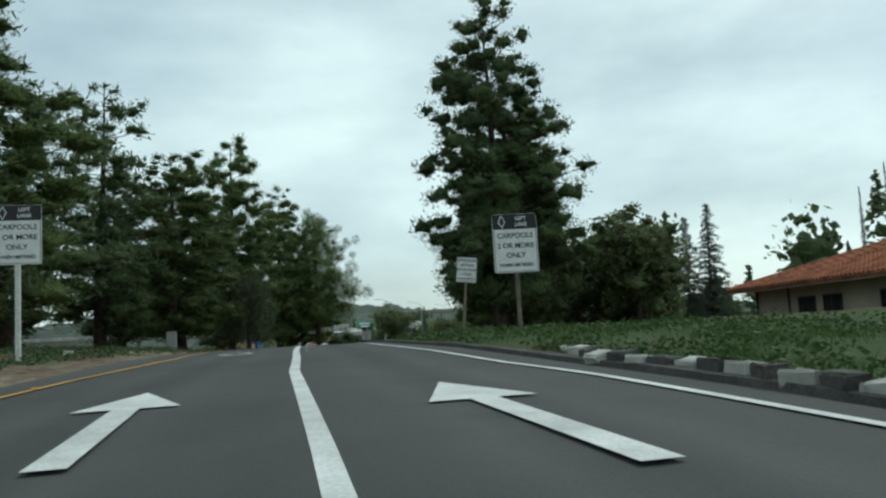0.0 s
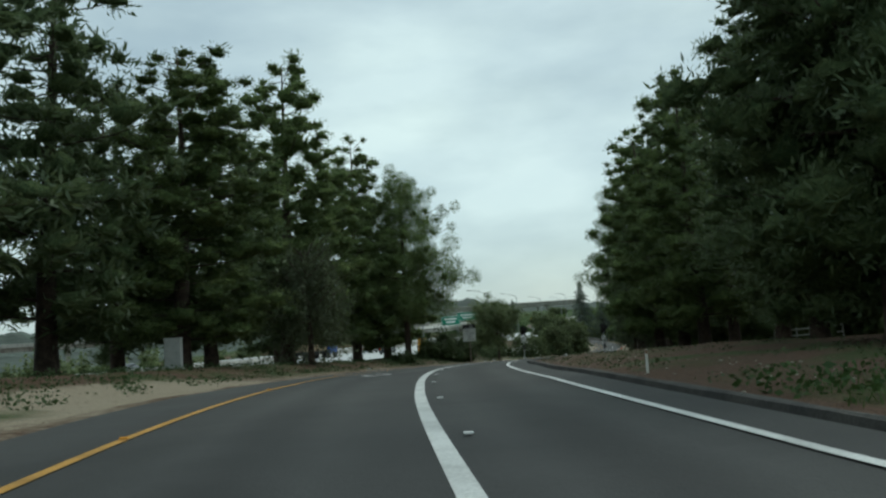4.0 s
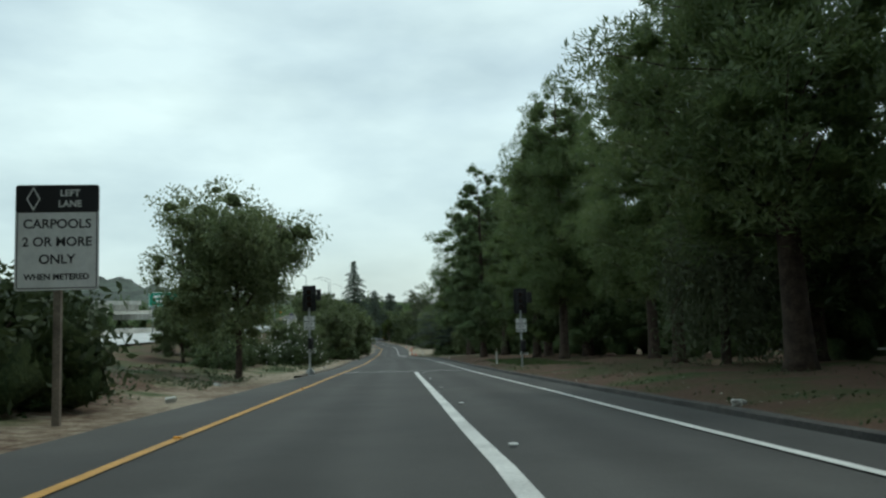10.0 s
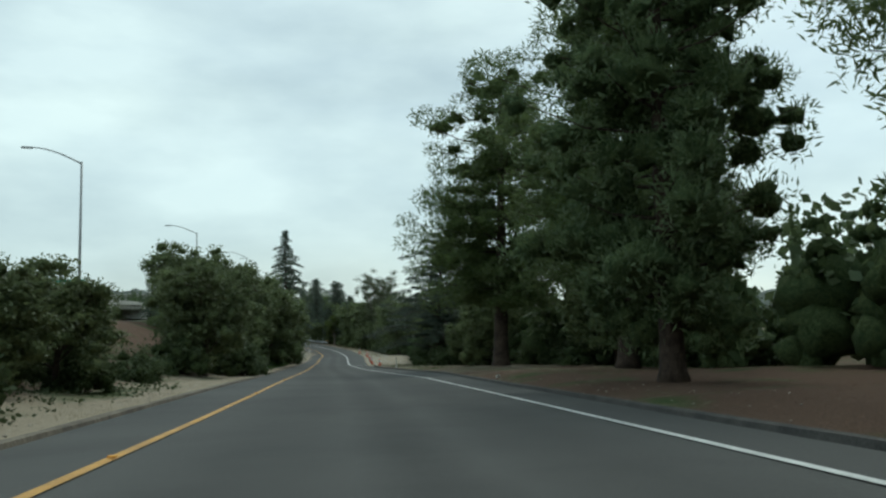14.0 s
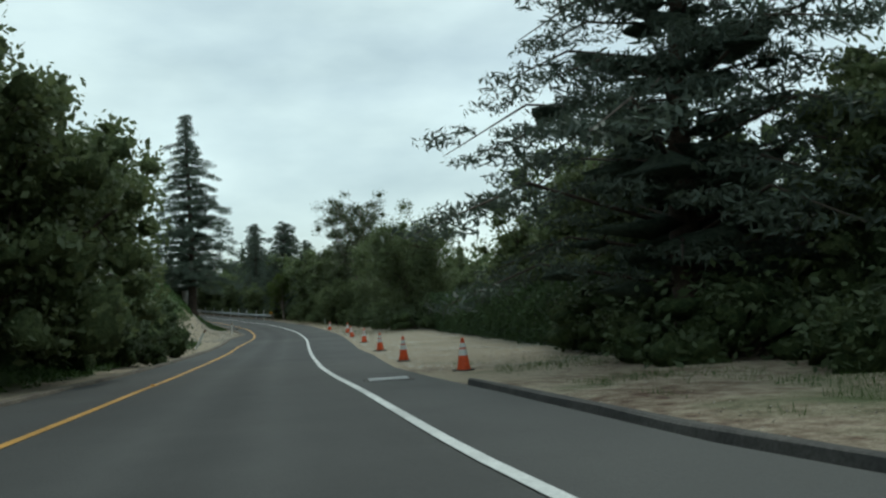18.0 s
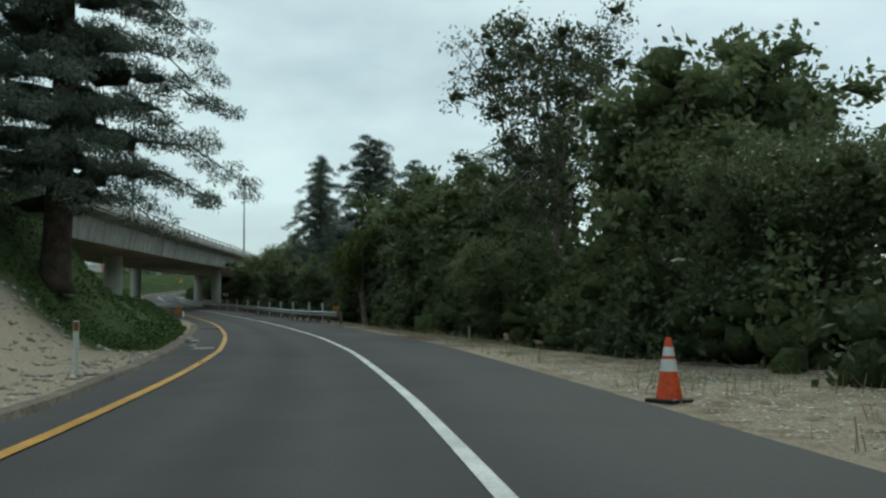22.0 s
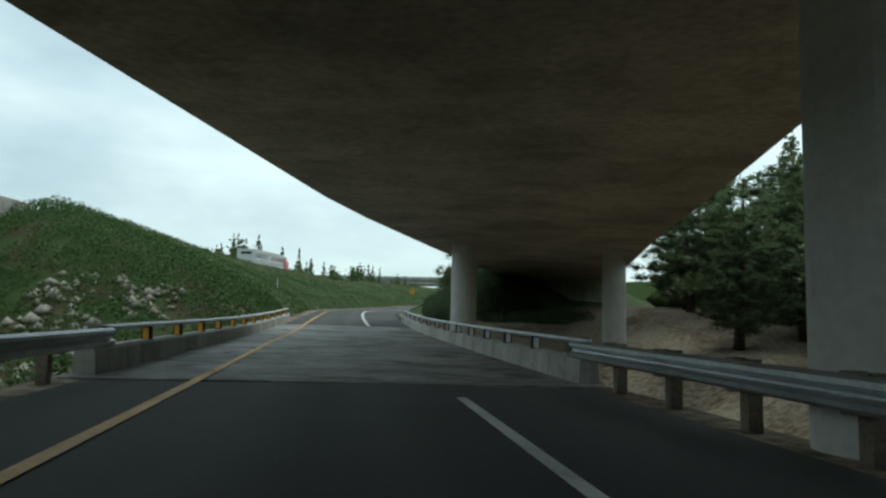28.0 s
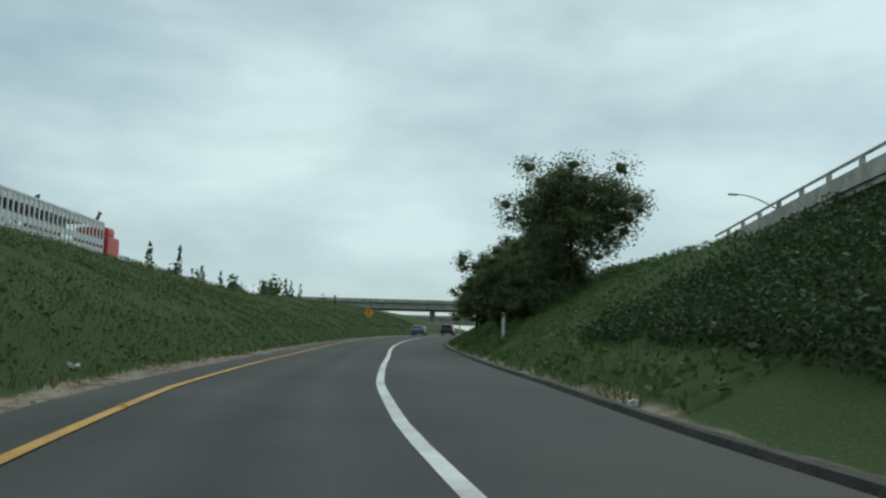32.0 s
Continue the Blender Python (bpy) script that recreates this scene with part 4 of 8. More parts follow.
def object_marker(at, w=0.46, h=0.52, z=0.60, flip=1):
    root = thing("object_marker", "yellow and black striped object marker on a rail end", "road sign", "object markers", at)
    part("post", box(bmesh.new(), (0.08, 0.08, z + h + 0.1), (0, 0.06, (z + h - 0.1) / 2), bevel=0.006), WOOD_POST, root)
    panel = part("panel", moved(plate(w, h, 0.01, 0.02), Matrix.Translation((0, 0, z + h / 2))), SIGN_YELLOW, root)
    for k in range(-2, 3):
        bm = bmesh.new()
        L = 1.2
        box(bm, (L, 0.003, 0.085), (k * 0.21, -0.007, z + h / 2), Matrix.Rotation(radians(-45 * flip), 4, "Y"))
        for co, no in (((w / 2 - 0.01, 0, 0), (1, 0, 0)), ((-w / 2 + 0.01, 0, 0), (-1, 0, 0)), ((0, 0, z + h - 0.01), (0, 0, 1)), ((0, 0, z + 0.01), (0, 0, -1))):
            g = bm.verts[:] + bm.edges[:] + bm.faces[:]
            bmesh.ops.bisect_plane(bm, geom=g, plane_co=co, plane_no=no, clear_outer=True)
        if bm.faces:
            part("stripe", bm, SIGN_BLACK, panel)
        else:
            bm.free()
    return root


def street_lamp(at, h=11.0, arm=3.2, label="tall grey street lamp with curved arm"):
    root = thing("street_lamp", label, "street lamp", "freeway lamps", at)
    bm = bmesh.new()
    tube(bm, [(0, 0, -0.5), (0, 0, h * 0.5), (0, 0, h)], [0.13, 0.10, 0.07], 10)
    part("pole", bm, GREY_POLE, root, smooth=True)
    pts = [(-arm * q, 0, h - 0.15 + 1.05 * math.sin(q * math.pi / 2)) for q in [k / 8 for k in range(9)]]
    part("arm", tube(bmesh.new(), pts, [0.055] * 4 + [0.045] * 5, 8), GREY_POLE, root, smooth=True)
    bm = box(bmesh.new(), (0.75, 0.26, 0.13), (-arm - 0.35, 0, h + 0.88), bevel=0.05)
    part("lamp_head", bm, GREY_POLE, root)
    return root


def utility_pole(at, h=9.5):
    root = thing("utility_pole", "brown wooden utility pole with crossarm and transformer", "utility pole", "", at)
    part("pole", tube(bmesh.new(), [(0, 0, -0.5), (0.03, 0, h * 0.5), (0, 0, h)], [0.17, 0.15, 0.12], 10), WOOD_POST, root, smooth=True)
    part("crossarm", box(bmesh.new(), (2.5, 0.12, 0.14), (0, -0.14, h - 0.35), Matrix.Rotation(radians(0), 4, "Y"), bevel=0.01), WOOD_POST, root)
    for x in (-1.15, -0.5, 0.5, 1.15):
        part("insulator", cyl(bmesh.new(), 0.05, 0.035, h - 0.28, h - 0.06, 8, (x, -0.14)), GREY_POLE, root)
    for s in (-1, 1):
        part("brace", tube(bmesh.new(), [(0, -0.13, h - 1.0), (0.7 * s, -0.16, h - 0.42)], 0.02, 5), GREY_POLE, root)
    bm = cyl(bmesh.new(), 0.21, 0.21, h - 1.75, h - 0.95, 16, (0.36, 0))
    part("transformer", bm, CAB_GREY, root, "grey transformer can")
    return root


def cabinet(at):
    root = thing("utility_cabinet", "pale grey metal utility cabinet on the verge", "cabinet", "", at)
    part("body", box(bmesh.new(), (0.8, 0.5, 1.55), (0, 0, 0.80), bevel=0.02), CAB_GREY, root)
    part("plinth", box(bmesh.new(), (0.95, 0.65, 0.16), (0, 0, 0.0)), CONCRETE, root)
    door = part("door", box(bmesh.new(), (0.7, 0.02, 1.38), (0, -0.262, 0.82), bevel=0.008), CAB_GREY, root)
    part("handle", box(bmesh.new(), (0.03, 0.05, 0.14), (0.26, -0.29, 0.85), bevel=0.006), GREY_POLE, door)
    part("cap", box(bmesh.new(), (0.86, 0.56, 0.05), (0, 0, 1.59), bevel=0.02), CAB_GREY, root)
    return root


def body_shell(profile_pts, width, tuck=0.12, mat=None):
    """A car's body from its side outline (y, z), narrowed towards the top."""
    bm = bmesh.new()
    zs = [z for _, z in profile_pts]
    z0, z1 = min(zs), max(zs)
    rings = []
    for s in (-1, -0.93, 0.93, 1):
        ring = []
        for y, z in profile_pts:
            k = max(0.0, (z - 0.85) / (z1 - 0.85)) if z > 0.85 else 0.0
            half = width / 2 * (1 - tuck * 2 * k)
            inset = 0.04 if abs(s) == 1 else 0.0
            yc, zc = y * (1 - inset * 0.3), z0 + (z - z0) * (1 - inset) + inset * 0.3
            ring.append(bm.verts.new((half * (s if abs(s) == 1 else s), yc, zc)))
        rings.append(ring)
    m = len(profile_pts)
    for r0, r1 in zip(rings, rings[1:]):
        for k in range(m):
            bm.faces.new((r0[k], r0[(k + 1) % m], r1[(k + 1) % m], r1[k]))
    bm.faces.new(rings[0]), bm.faces.new(rings[-1][::-1])
    return bm


SEDAN = [(-2.32, 0.32), (-2.36, 0.62), (-2.30, 0.98), (-1.75, 1.08), (-1.05, 1.42), (-0.2, 1.46), (0.55, 1.38), (1.20, 1.00), (2.05, 0.86), (2.28, 0.66), (2.28, 0.32)]
SUV = [(-2.25, 0.36), (-2.28, 0.75), (-2.24, 1.05), (-2.05, 1.66), (-1.5, 1.74), (0.0, 1.74), (0.55, 1.66), (1.15, 1.12), (2.05, 0.98), (2.28, 0.72), (2.28, 0.36)]


def car(at, mat, outline, label, group="cars on the road", width=1.80):
    """A car whose rear faces -y."""
    root = thing("car", label, "car", group, at)
    tall = outline is SUV
    body = part("body", body_shell(outline, width), mat, root, smooth=False)
    zr0, zr1 = (1.12, 1.58) if tall else (1.10, 1.38)
    yr0, yr1 = (-2.235, -2.09) if tall else (-1.74, -1.16)
    bm = bmesh.new()
    hw0, hw1 = width * 0.40, width * 0.345
    off = Vector((0, -0.025, 0.03))
    v = [bm.verts.new(Vector(p) + off) for p in ((-hw0, yr0, zr0), (hw0, yr0, zr0), (hw1, yr1, zr1), (-hw1, yr1, zr1))]
    bm.faces.new(v)
    bmesh.ops.solidify(bm, geom=bm.faces[:], thickness=0.015)
    part("rear_window", bm, DARK_GLASS, body)
    for s in (-1, 1):
        lamp = box(bmesh.new(), (0.36, 0.10, 0.17 if not tall else 0.30), (s * (width / 2 - 0.22), outline[2][0] + 0.0, 0.86 if not tall else 1.05), bevel=0.03)
        part("tail_lamp", lamp, TAIL_RED, body)
        bm = bmesh.new()
        box(bm, (0.012, 1.9, 0.26), (s * (width / 2 * 0.93), -0.25, 1.17 if not tall else 1.30), Matrix.Rotation(radians(-10 * s), 4, "Y"), bevel=0.004)
        part("side_window", bm, DARK_GLASS, body)
        part("mirror", box(bmesh.new(), (0.2, 0.10, 0.13), (s * (width / 2 + 0.08), 0.72, 1.05), bevel=0.03), mat, body)
    bm = bmesh.new()
    box(bm, (width * 0.9, 0.12, 0.26), (0, outline[1][0] - 0.03, 0.46), bevel=0.04)
    part("bumper", bm, mat, body)
    part("number_plate", box(bmesh.new(), (0.31, 0.02, 0.16), (0, outline[2][0] - 0.02, 0.72), bevel=0.004), SIGN_WHITE, body)
    part("badge_strip", box(bmesh.new(), (0.7, 0.02, 0.035), (0, outline[2][0] - 0.015, 0.86), bevel=0.006), CHROME, body)
    for sx in (-1, 1):
        for y in (-1.38, 1.38):
            turn = Matrix.Translation((sx * (width / 2 - 0.11), y, 0.33)) @ Matrix.Rotation(radians(90), 4, "Y")
            wheel = bmesh.new()
            bmesh.ops.create_cone(wheel, cap_ends=True, segments=20, radius1=0.33, radius2=0.33, depth=0.22, matrix=turn)
            w = part("tyre", wheel, RUBBER, root)
            rim = bmesh.new()
            bmesh.ops.create_cone(rim, cap_ends=True, segments=14, radius1=0.21, radius2=0.19, depth=0.235, matrix=turn)
            part("rim", rim, CHROME, w)
    return root


def lorry(at, mat, load, label):
    """A tractor with a flat or boxed trailer, its nose towards +y."""
    root = thing("lorry", label, "lorry", "", at)
    cab = bmesh.new()
    box(cab, (2.4, 2.3, 2.6), (0, 5.6, 2.2), bevel=0.15)
    box(cab, (2.1, 1.6, 1.3), (0, 7.4, 1.35), bevel=0.18)
    cab_ob = part("cab", cab, mat, root)
    part("windscreen", box(bmesh.new(), (2.1, 0.05, 0.9), (0, 6.77, 2.75), bevel=0.02), DARK_GLASS, cab_ob)
    part("side_window", box(bmesh.new(), (2.44, 0.9, 0.7), (0, 5.9, 2.75), bevel=0.02), DARK_GLASS, cab_ob)
    part("chassis", box(bmesh.new(), (1.1, 15.0, 0.35), (0, 0.2, 1.0)), SIGNAL_BLACK, root)
    if load == "box":
        part("trailer", box(bmesh.new(), (2.6, 11.5, 2.8), (0, -1.6, 2.65), bevel=0.05), TRAILER_WHITE, root)
    else:
        part("flatbed", box(bmesh.new(), (2.55, 11.5, 0.22), (0, -1.6, 1.3), bevel=0.03), SIGNAL_BLACK, root)
        for y, s in ((-5.2, 1.3), (-2.5, 1.5), (0.4, 1.1), (2.6, 1.4)):
            part("cargo", box(bmesh.new(), (2.1, 2.0, s), (0, y, 1.41 + s / 2), bevel=0.06), CARGO, root)
    for y in (6.9, 3.9, 2.7, -5.2, -6.4):
        for sx in (-1, 1):
            bm = bmesh.new()
            bmesh.ops.create_cone(bm, cap_ends=True, segments=16, radius1=0.5, radius2=0.5, depth=0.35, matrix=Matrix.Translation((sx * 1.05, y, 0.5)) @ Matrix.Rotation(radians(90), 4, "Y"))
            part("wheel", bm, RUBBER, root)
    return root

# ---- ground: one sheet to the horizon, shaped by the roadside ----
fw_level = profile((-4, -1.0), (14, -1.0), (20, -0.5), (24, 0.3), (30, 0.3))
mound_l = profile((-4, 0.5), (4, 0.5), (7, 0.8), (12, 0.8), (14, 0.6), (18, 0.4), (24, 0.3), (50, 0.3))
bank_l0 = profile((-4, 9), (11, 11), (15, 6), (18, 2.0), (24, 1.6), (26, 10), (50, 10))
bank_l1 = profile((-4, 24), (11, 24), (15, 19), (18, 13), (21.8, 12), (23.2, 8.5), (24.4, 8.5), (26, 30), (50, 30))
crest_l = profile((-4, 0), (29.4, 0), (30.3, 6.3), (31.4, 6.6), (33, 6.0), (34.8, 5.7), (36.3, 4.8), (40, 4.6), (50, 2.6), (70, 0))
slope_r = profile((-4, 0), (31.15, 0), (31.9, 4.6), (33.5, 5.6), (37, 5.4), (44, 3.4), (52, 1.5), (70, 0))
drop_r = profile((-4, 0), (22.8, 0), (24, -1.2), (26, -1.8), (30.5, -1.5), (31.2, 0), (60, 0))


def creek(u):
    return ease(u, 28.0, 28.9) * (1 - ease(u, 29.7, 30.7))


def rise(u, e, side, road_z):
    """The ground's height over the road, e metres outside the pavement's edge."""
    if side < 0:
        z = mound_l(u) * ease(e, 0.8, 7.5)
        fw = fw_level(u) - road_z
        k = ease(e, bank_l0(u), bank_l1(u)) * (1 - ease(u, 24.6, 26.2))
        z = z * (1 - k) + fw * k
        z = z + 1.4 * ease(u, 23.5, 24.4) * (1 - ease(u, 25.0, 25.9)) * ease(e, 0.5, 3.2) * (1 - ease(e, 5, 10))
        z = z + crest_l(u - np.clip((e - 5) * 0.06, 0, 1.0)) * (0.12 * ease(e, 0.6, 2.5) + 0.88 * np.clip((e - 1.2) / 13.5, 0, 1) ** 0.92)
        z = z + ease(u, 25.0, 26.0) * (1 - ease(u, 28, 29)) * 0.45 * ease(e, 1, 4)
    else:
        z = 0.22 * ease(e, 0.2, 3.0) * (1 - ease(u, 17.2, 18.2)) + drop_r(u) * ease(e, 1.4, 8.0)
        z = z + np.minimum(slope_r(u - np.clip((e - 5) * 0.14, 0, 1.7)), np.maximum(0, e - 0.5 - 3.0 * (1 - ease(u, 31.7, 32.8))) * 0.56) * np.where(u < 37.5, 1 - ease(e, 21, 31), 1)
        z = z + 1.1 * ease(u, 28.6, 30.2) * (1 - ease(u, 32.5, 34.5)) * ease(e, 11, 18)
    z = z - 2.6 * creek(u) * ease(e, 0.7, 3.0) * (1 if side < 0 else 1 - 0.75 * ease(e, 9, 16))
    return z


US = np.concatenate([[-100, -60, -30, -15, -8, -5], np.arange(-4, 50, 0.12), [51, 53, 56, 60, 66, 75, 90, 120, 150]])
ES = np.array([0.0, 0.25, 0.6, 1.0, 1.5, 2.1, 2.8, 3.6, 4.5, 5.5, 6.6, 7.8, 9.1, 10.5, 12, 13.7, 15.6, 17.8, 20.3, 23, 26, 30, 35, 42, 52, 66, 85, 115, 160, 260, 480, 900, 1700])


def roughness(x, y, e):
    return (0.05 + 0.10 * np.minimum(1, e / 6)) * wobble(x, y, 2.3) + (0.22 * np.minimum(1, e / 9)) * wobble(x, y, 9.0, 3.1)


def ground_sheet():
    rows, cover = [], []
    for side, cols in ((-1, ES[::-1]), (1, ES)):
        for e in cols:
            base = edge_l(US) - e if side < 0 else edge_r(US) + e
            q = spots(US, base)
            fade = 1 - ease(np.abs(US - 23), 40, 90)
            h = rise(US, np.full(len(US), e), side, q[:, 2]) * fade
            rough = roughness(q[:, 0], q[:, 1], e)
            q[:, 2] += h + rough * min(1, e / 0.7) - 0.03
            if e > 60:
                far = min(1, (e - 60) / 200)
                q[:, 2] = q[:, 2] * (1 - far) + (-5.0) * far
            rows.append(q)
            n = wobble(q[:, 0], q[:, 1], 3.0, 7.0)
            if side < 0:
                g = np.interp(US, [0, 4, 12, 13.5, 18, 19, 24.6, 25.5, 30.6, 31.2, 60], [0.5, 0.4, 0.45, 0.5, 0.3, 0.9, 0.9, 0.5, 0.6, 1.1, 1.05]) * np.where((US > 18.5) & (US < 23.3), ease(e, 1.0, 2.8), np.where(US > 30.8, ease(e, 0.5, 1.3), ease(e, 0.9, 2.6)))
                bank = ease(US, 23.42, 23.6) * (1 - ease(US, 24.8, 25.0)) * ease(e, 0.3, 0.9)
                g = np.maximum(g, bank)
                p = np.interp(US, [0, 12, 13, 25, 26, 60], [0.45, 0.5, 0.9, 0.95, 0.5, 0.45]) * (1 - ease(e, 2.0, 7.0)) * (1 - 0.9 * bank)
                sandy = np.exp(-((US - 6.3) / 0.55) ** 2) * ease(e, 0.5, 1.2) * (1 - ease(e, 3.6, 5.0)) + np.exp(-((US - 29.2) / 0.5) ** 2) * ease(e, 4, 6) * (1 - ease(e, 10, 13))
                sandy = sandy + ease(US, 21.6, 22.1) * (1 - ease(US, 23.3, 23.5)) * ease(e, 0.4, 0.9) * (1 - ease(e, 4.0, 5.4))
                g, p = g * (1 - np.minimum(1, sandy)), p + sandy
            else:
                g = np.interp(US, [0, 4, 5, 12, 15, 17, 20, 23, 24, 31, 31.4, 60], [0.85, 0.55, 0.4, 0.42, 0.25, 0.4, 0.15, 0.35, 0.4, 0.1, 1.1, 1.1]) * ease(e, 0.3, 1.2) * np.where((US > 30.9) & (US < 32.2), ease(e, 1.9, 2.8), 1)
                g = g * np.where((US > 28) & (US < 32.4), 1 - ease(e - 5 - np.maximum(0, US - 31.4) * 7, 0, 4), 1)
                far_green = ease(e, 14, 34)
                p = np.interp(US, [0, 12, 15.8, 16.6, 18.6, 20, 24.5, 31, 31.3, 60], [0.1, 0.1, 0.15, 0.45, 0.5, 0.95, 0.45, 0.5, 0.6, 0.3]) * (1 - 0.7 * ease(e, 1.5, 9) * (US > 23.2))
            if side > 0:
                dirt = ease(US, 27.6, 28.6) * (1 - ease(US, 31.4, 32.6)) * ease(e, 2, 5)
                p = p * (1 - 0.8 * far_green * (1 - dirt)) + 0.4 * dirt
                g = np.maximum(g * (1 - 0.6 * dirt), (0.35 + 0.25 * wobble(q[:, 0], q[:, 1], 17.0, 2.0)) * far_green)
            else:
                g = g * (1 - 0.25 * ease(e, 30, 60)) + 0.12 * wobble(q[:, 0], q[:, 1], 21.0, 5.0)
            cover.append(np.stack([np.clip(g + 0.5 * n, 0, 1), np.clip(p + 0.4 * n, 0, 1), np.zeros(len(US)), np.ones(len(US))], 1))
        if side < 0:
            for k in (0.33, 0.66):
                q = spots(US, edge_l(US) * (1 - k) + edge_r(US) * k, -0.08)
                rows.append(q)
                cover.append(np.tile([0.0, 0.5, 0.0, 1.0], (len(US), 1)))
    v = np.stack(rows)  # columns x stations
    c, r = v.shape[:2]
    idx = np.arange(c * r).reshape(c, r)
    f = np.stack([idx[:-1, :-1], idx[1:, :-1], idx[1:, 1:], idx[:-1, 1:]], -1).reshape(-1, 4)
    me = raw_mesh("ground", v.reshape(-1, 3), f, GROUND_MAT, smooth=True)
    at = me.color_attributes.new("cover", "FLOAT_COLOR", "POINT")
    at.data.foreach_set("color", np.concatenate(cover).astype(np.float32).ravel())
    return tagged(new("ground", me), "roadside ground of dirt, sand and green verge", "ground", kind="structure")


def ground_material():
    m = bpy.data.materials.new("roadside_ground")
    m.use_nodes = True
    n, l = m.node_tree.nodes, m.node_tree.links
    bsdf = n["Principled BSDF"]
    bsdf.inputs["Roughness"].default_value, bsdf.inputs["Specular IOR Level"].default_value = 0.95, 0.2
    geo, at = n.new("ShaderNodeNewGeometry"), n.new("ShaderNodeAttribute")
    at.attribute_name = "cover"
    sep = n.new("ShaderNodeSeparateColor")
    l.new(at.outputs["Color"], sep.inputs["Color"])

    def tex(scale, detail=5.0):
        t = n.new("ShaderNodeTexNoise")
        t.inputs["Scale"].default_value, t.inputs["Detail"].default_value = scale, detail
        l.new(geo.outputs["Position"], t.inputs["Vector"])
        return t.outputs["Fac"]

    def ramp(src, a, b, ca, cb):
        r = n.new("ShaderNodeValToRGB")
        r.color_ramp.elements[0].position, r.color_ramp.elements[1].position = a, b
        r.color_ramp.elements[0].color, r.color_ramp.elements[1].color = (*ca, 1), (*cb, 1)
        l.new(src, r.inputs["Fac"])
        return r.outputs["Color"]

    def mask(weight, src, soft=0.18):
        add = n.new("ShaderNodeMath")
        add.operation = "ADD"
        l.new(weight, add.inputs[0]), l.new(src, add.inputs[1])
        mr = n.new("ShaderNodeMapRange")
        mr.inputs["From Min"].default_value, mr.inputs["From Max"].default_value = 1.0 - soft, 1.0 + soft
        l.new(add.outputs["Value"], mr.inputs["Value"])
        return mr.outputs["Result"]

    def mixed(fac, a, b):
        x = n.new("ShaderNodeMixRGB")
        l.new(fac, x.inputs["Fac"]), l.new(a, x.inputs["Color1"]), l.new(b, x.inputs["Color2"])
        return x.outputs["Color"]

    fine, mid, big = tex(26), tex(3.2), tex(0.5)
    mulch = ramp(fine, 0.32, 0.70, (0.055, 0.036, 0.026), (0.155, 0.092, 0.060))
    sand = ramp(fine, 0.30, 0.72, (0.20, 0.165, 0.12), (0.44, 0.375, 0.28))
    grass = ramp(fine, 0.30, 0.70, (0.024, 0.046, 0.012), (0.070, 0.098, 0.030))
    col = mixed(mask(sep.outputs["Green"], mid), mulch, sand)
    col = mixed(mask(sep.outputs["Red"], big), col, grass)
    l.new(col, bsdf.inputs["Base Color"])
    b = n.new("ShaderNodeBump")
    b.inputs["Strength"].default_value, b.inputs["Distance"].default_value = 0.6, 0.06
    l.new(fine, b.inputs["Height"]), l.new(b.outputs["Normal"], bsdf.inputs["Normal"])
    return m


GROUND_MAT = ground_material()
ground_sheet()


def ground_z(u, d):
    """Height of the ground over the road at a place beside it."""
    e_l, e_r = float(edge_l(u)) - d, d - float(edge_r(u))
    z = float(line(u)[0][0, 2])
    if e_l > 0:
        return float(rise(np.array([u]), np.array([e_l]), -1, np.array([z]))[0]) - 0.03
    if e_r > 0:
        return float(rise(np.array([u]), np.array([e_r]), 1, np.array([z]))[0]) - 0.03
    return 0.0


def on_ground(u, e, side):
    """World points on the ground, e metres outside the pavement's edge."""
    u, e = np.asarray(u, float), np.asarray(e, float)
    q = spots(u, edge_l(u) - e if side < 0 else edge_r(u) + e)
    z = rise(u, e, side, q[:, 2])
    q[:, 2] += z + roughness(q[:, 0], q[:, 1], e) * np.minimum(1, e / 0.7) - 0.03
    return q


def stand(u, d, turn=0.0, sink=0.0, scale=1.0):
    """A pose on the ground beside the road, facing back along it."""
    p = spot(u, d)
    p.z += ground_z(u, d) - sink
    return Matrix.Translation(p) @ pose(0, 0, 0, 0, 0, heading(u) + turn) @ Matrix.Diagonal((scale, scale, scale, 1))


# ---- the road, its deck over the creek and its kerbs ----
def strip(name, us, left, right, mat, z, label="", category="", kind="structure", parent=None, cols=6):
    us = np.asarray(us, float)
    lo, hi = left(us), right(us)
    ks = np.linspace(0, 1, cols)
    v = np.stack([spots(us, lo * (1 - k) + hi * k, z + (0.02 * math.sin(math.pi * k) if cols > 3 else 0)) for k in ks])
    idx = np.arange(v.shape[0] * v.shape[1]).reshape(v.shape[:2])
    f = np.stack([idx[:-1, :-1], idx[1:, :-1], idx[1:, 1:], idx[:-1, 1:]], -1).reshape(-1, 4)
    me = raw_mesh(name, v.reshape(-1, 3), f, mat, smooth=True)
    if cols > 20:
        d = np.stack([lo * (1 - k) + hi * k for k in ks])
        split, two = lane_d(us), us < 12.8
        mid_a = np.where(two, (yellow_d(us) + split) / 2, (yellow_d(us) + white_d(us)) / 2)
        mid_b = (split + white_d(us)) / 2
        off = np.where((d > split) & two, np.abs(d - mid_b), np.abs(d - mid_a))
        me.attributes.new("from_mid_lane", "FLOAT", "POINT").data.foreach_set("value", off.astype(np.float32).ravel())
    ob = new(name, me)
    ob.parent = parent
    if category:
        tagged(ob, label, category, kind=kind)
    return ob


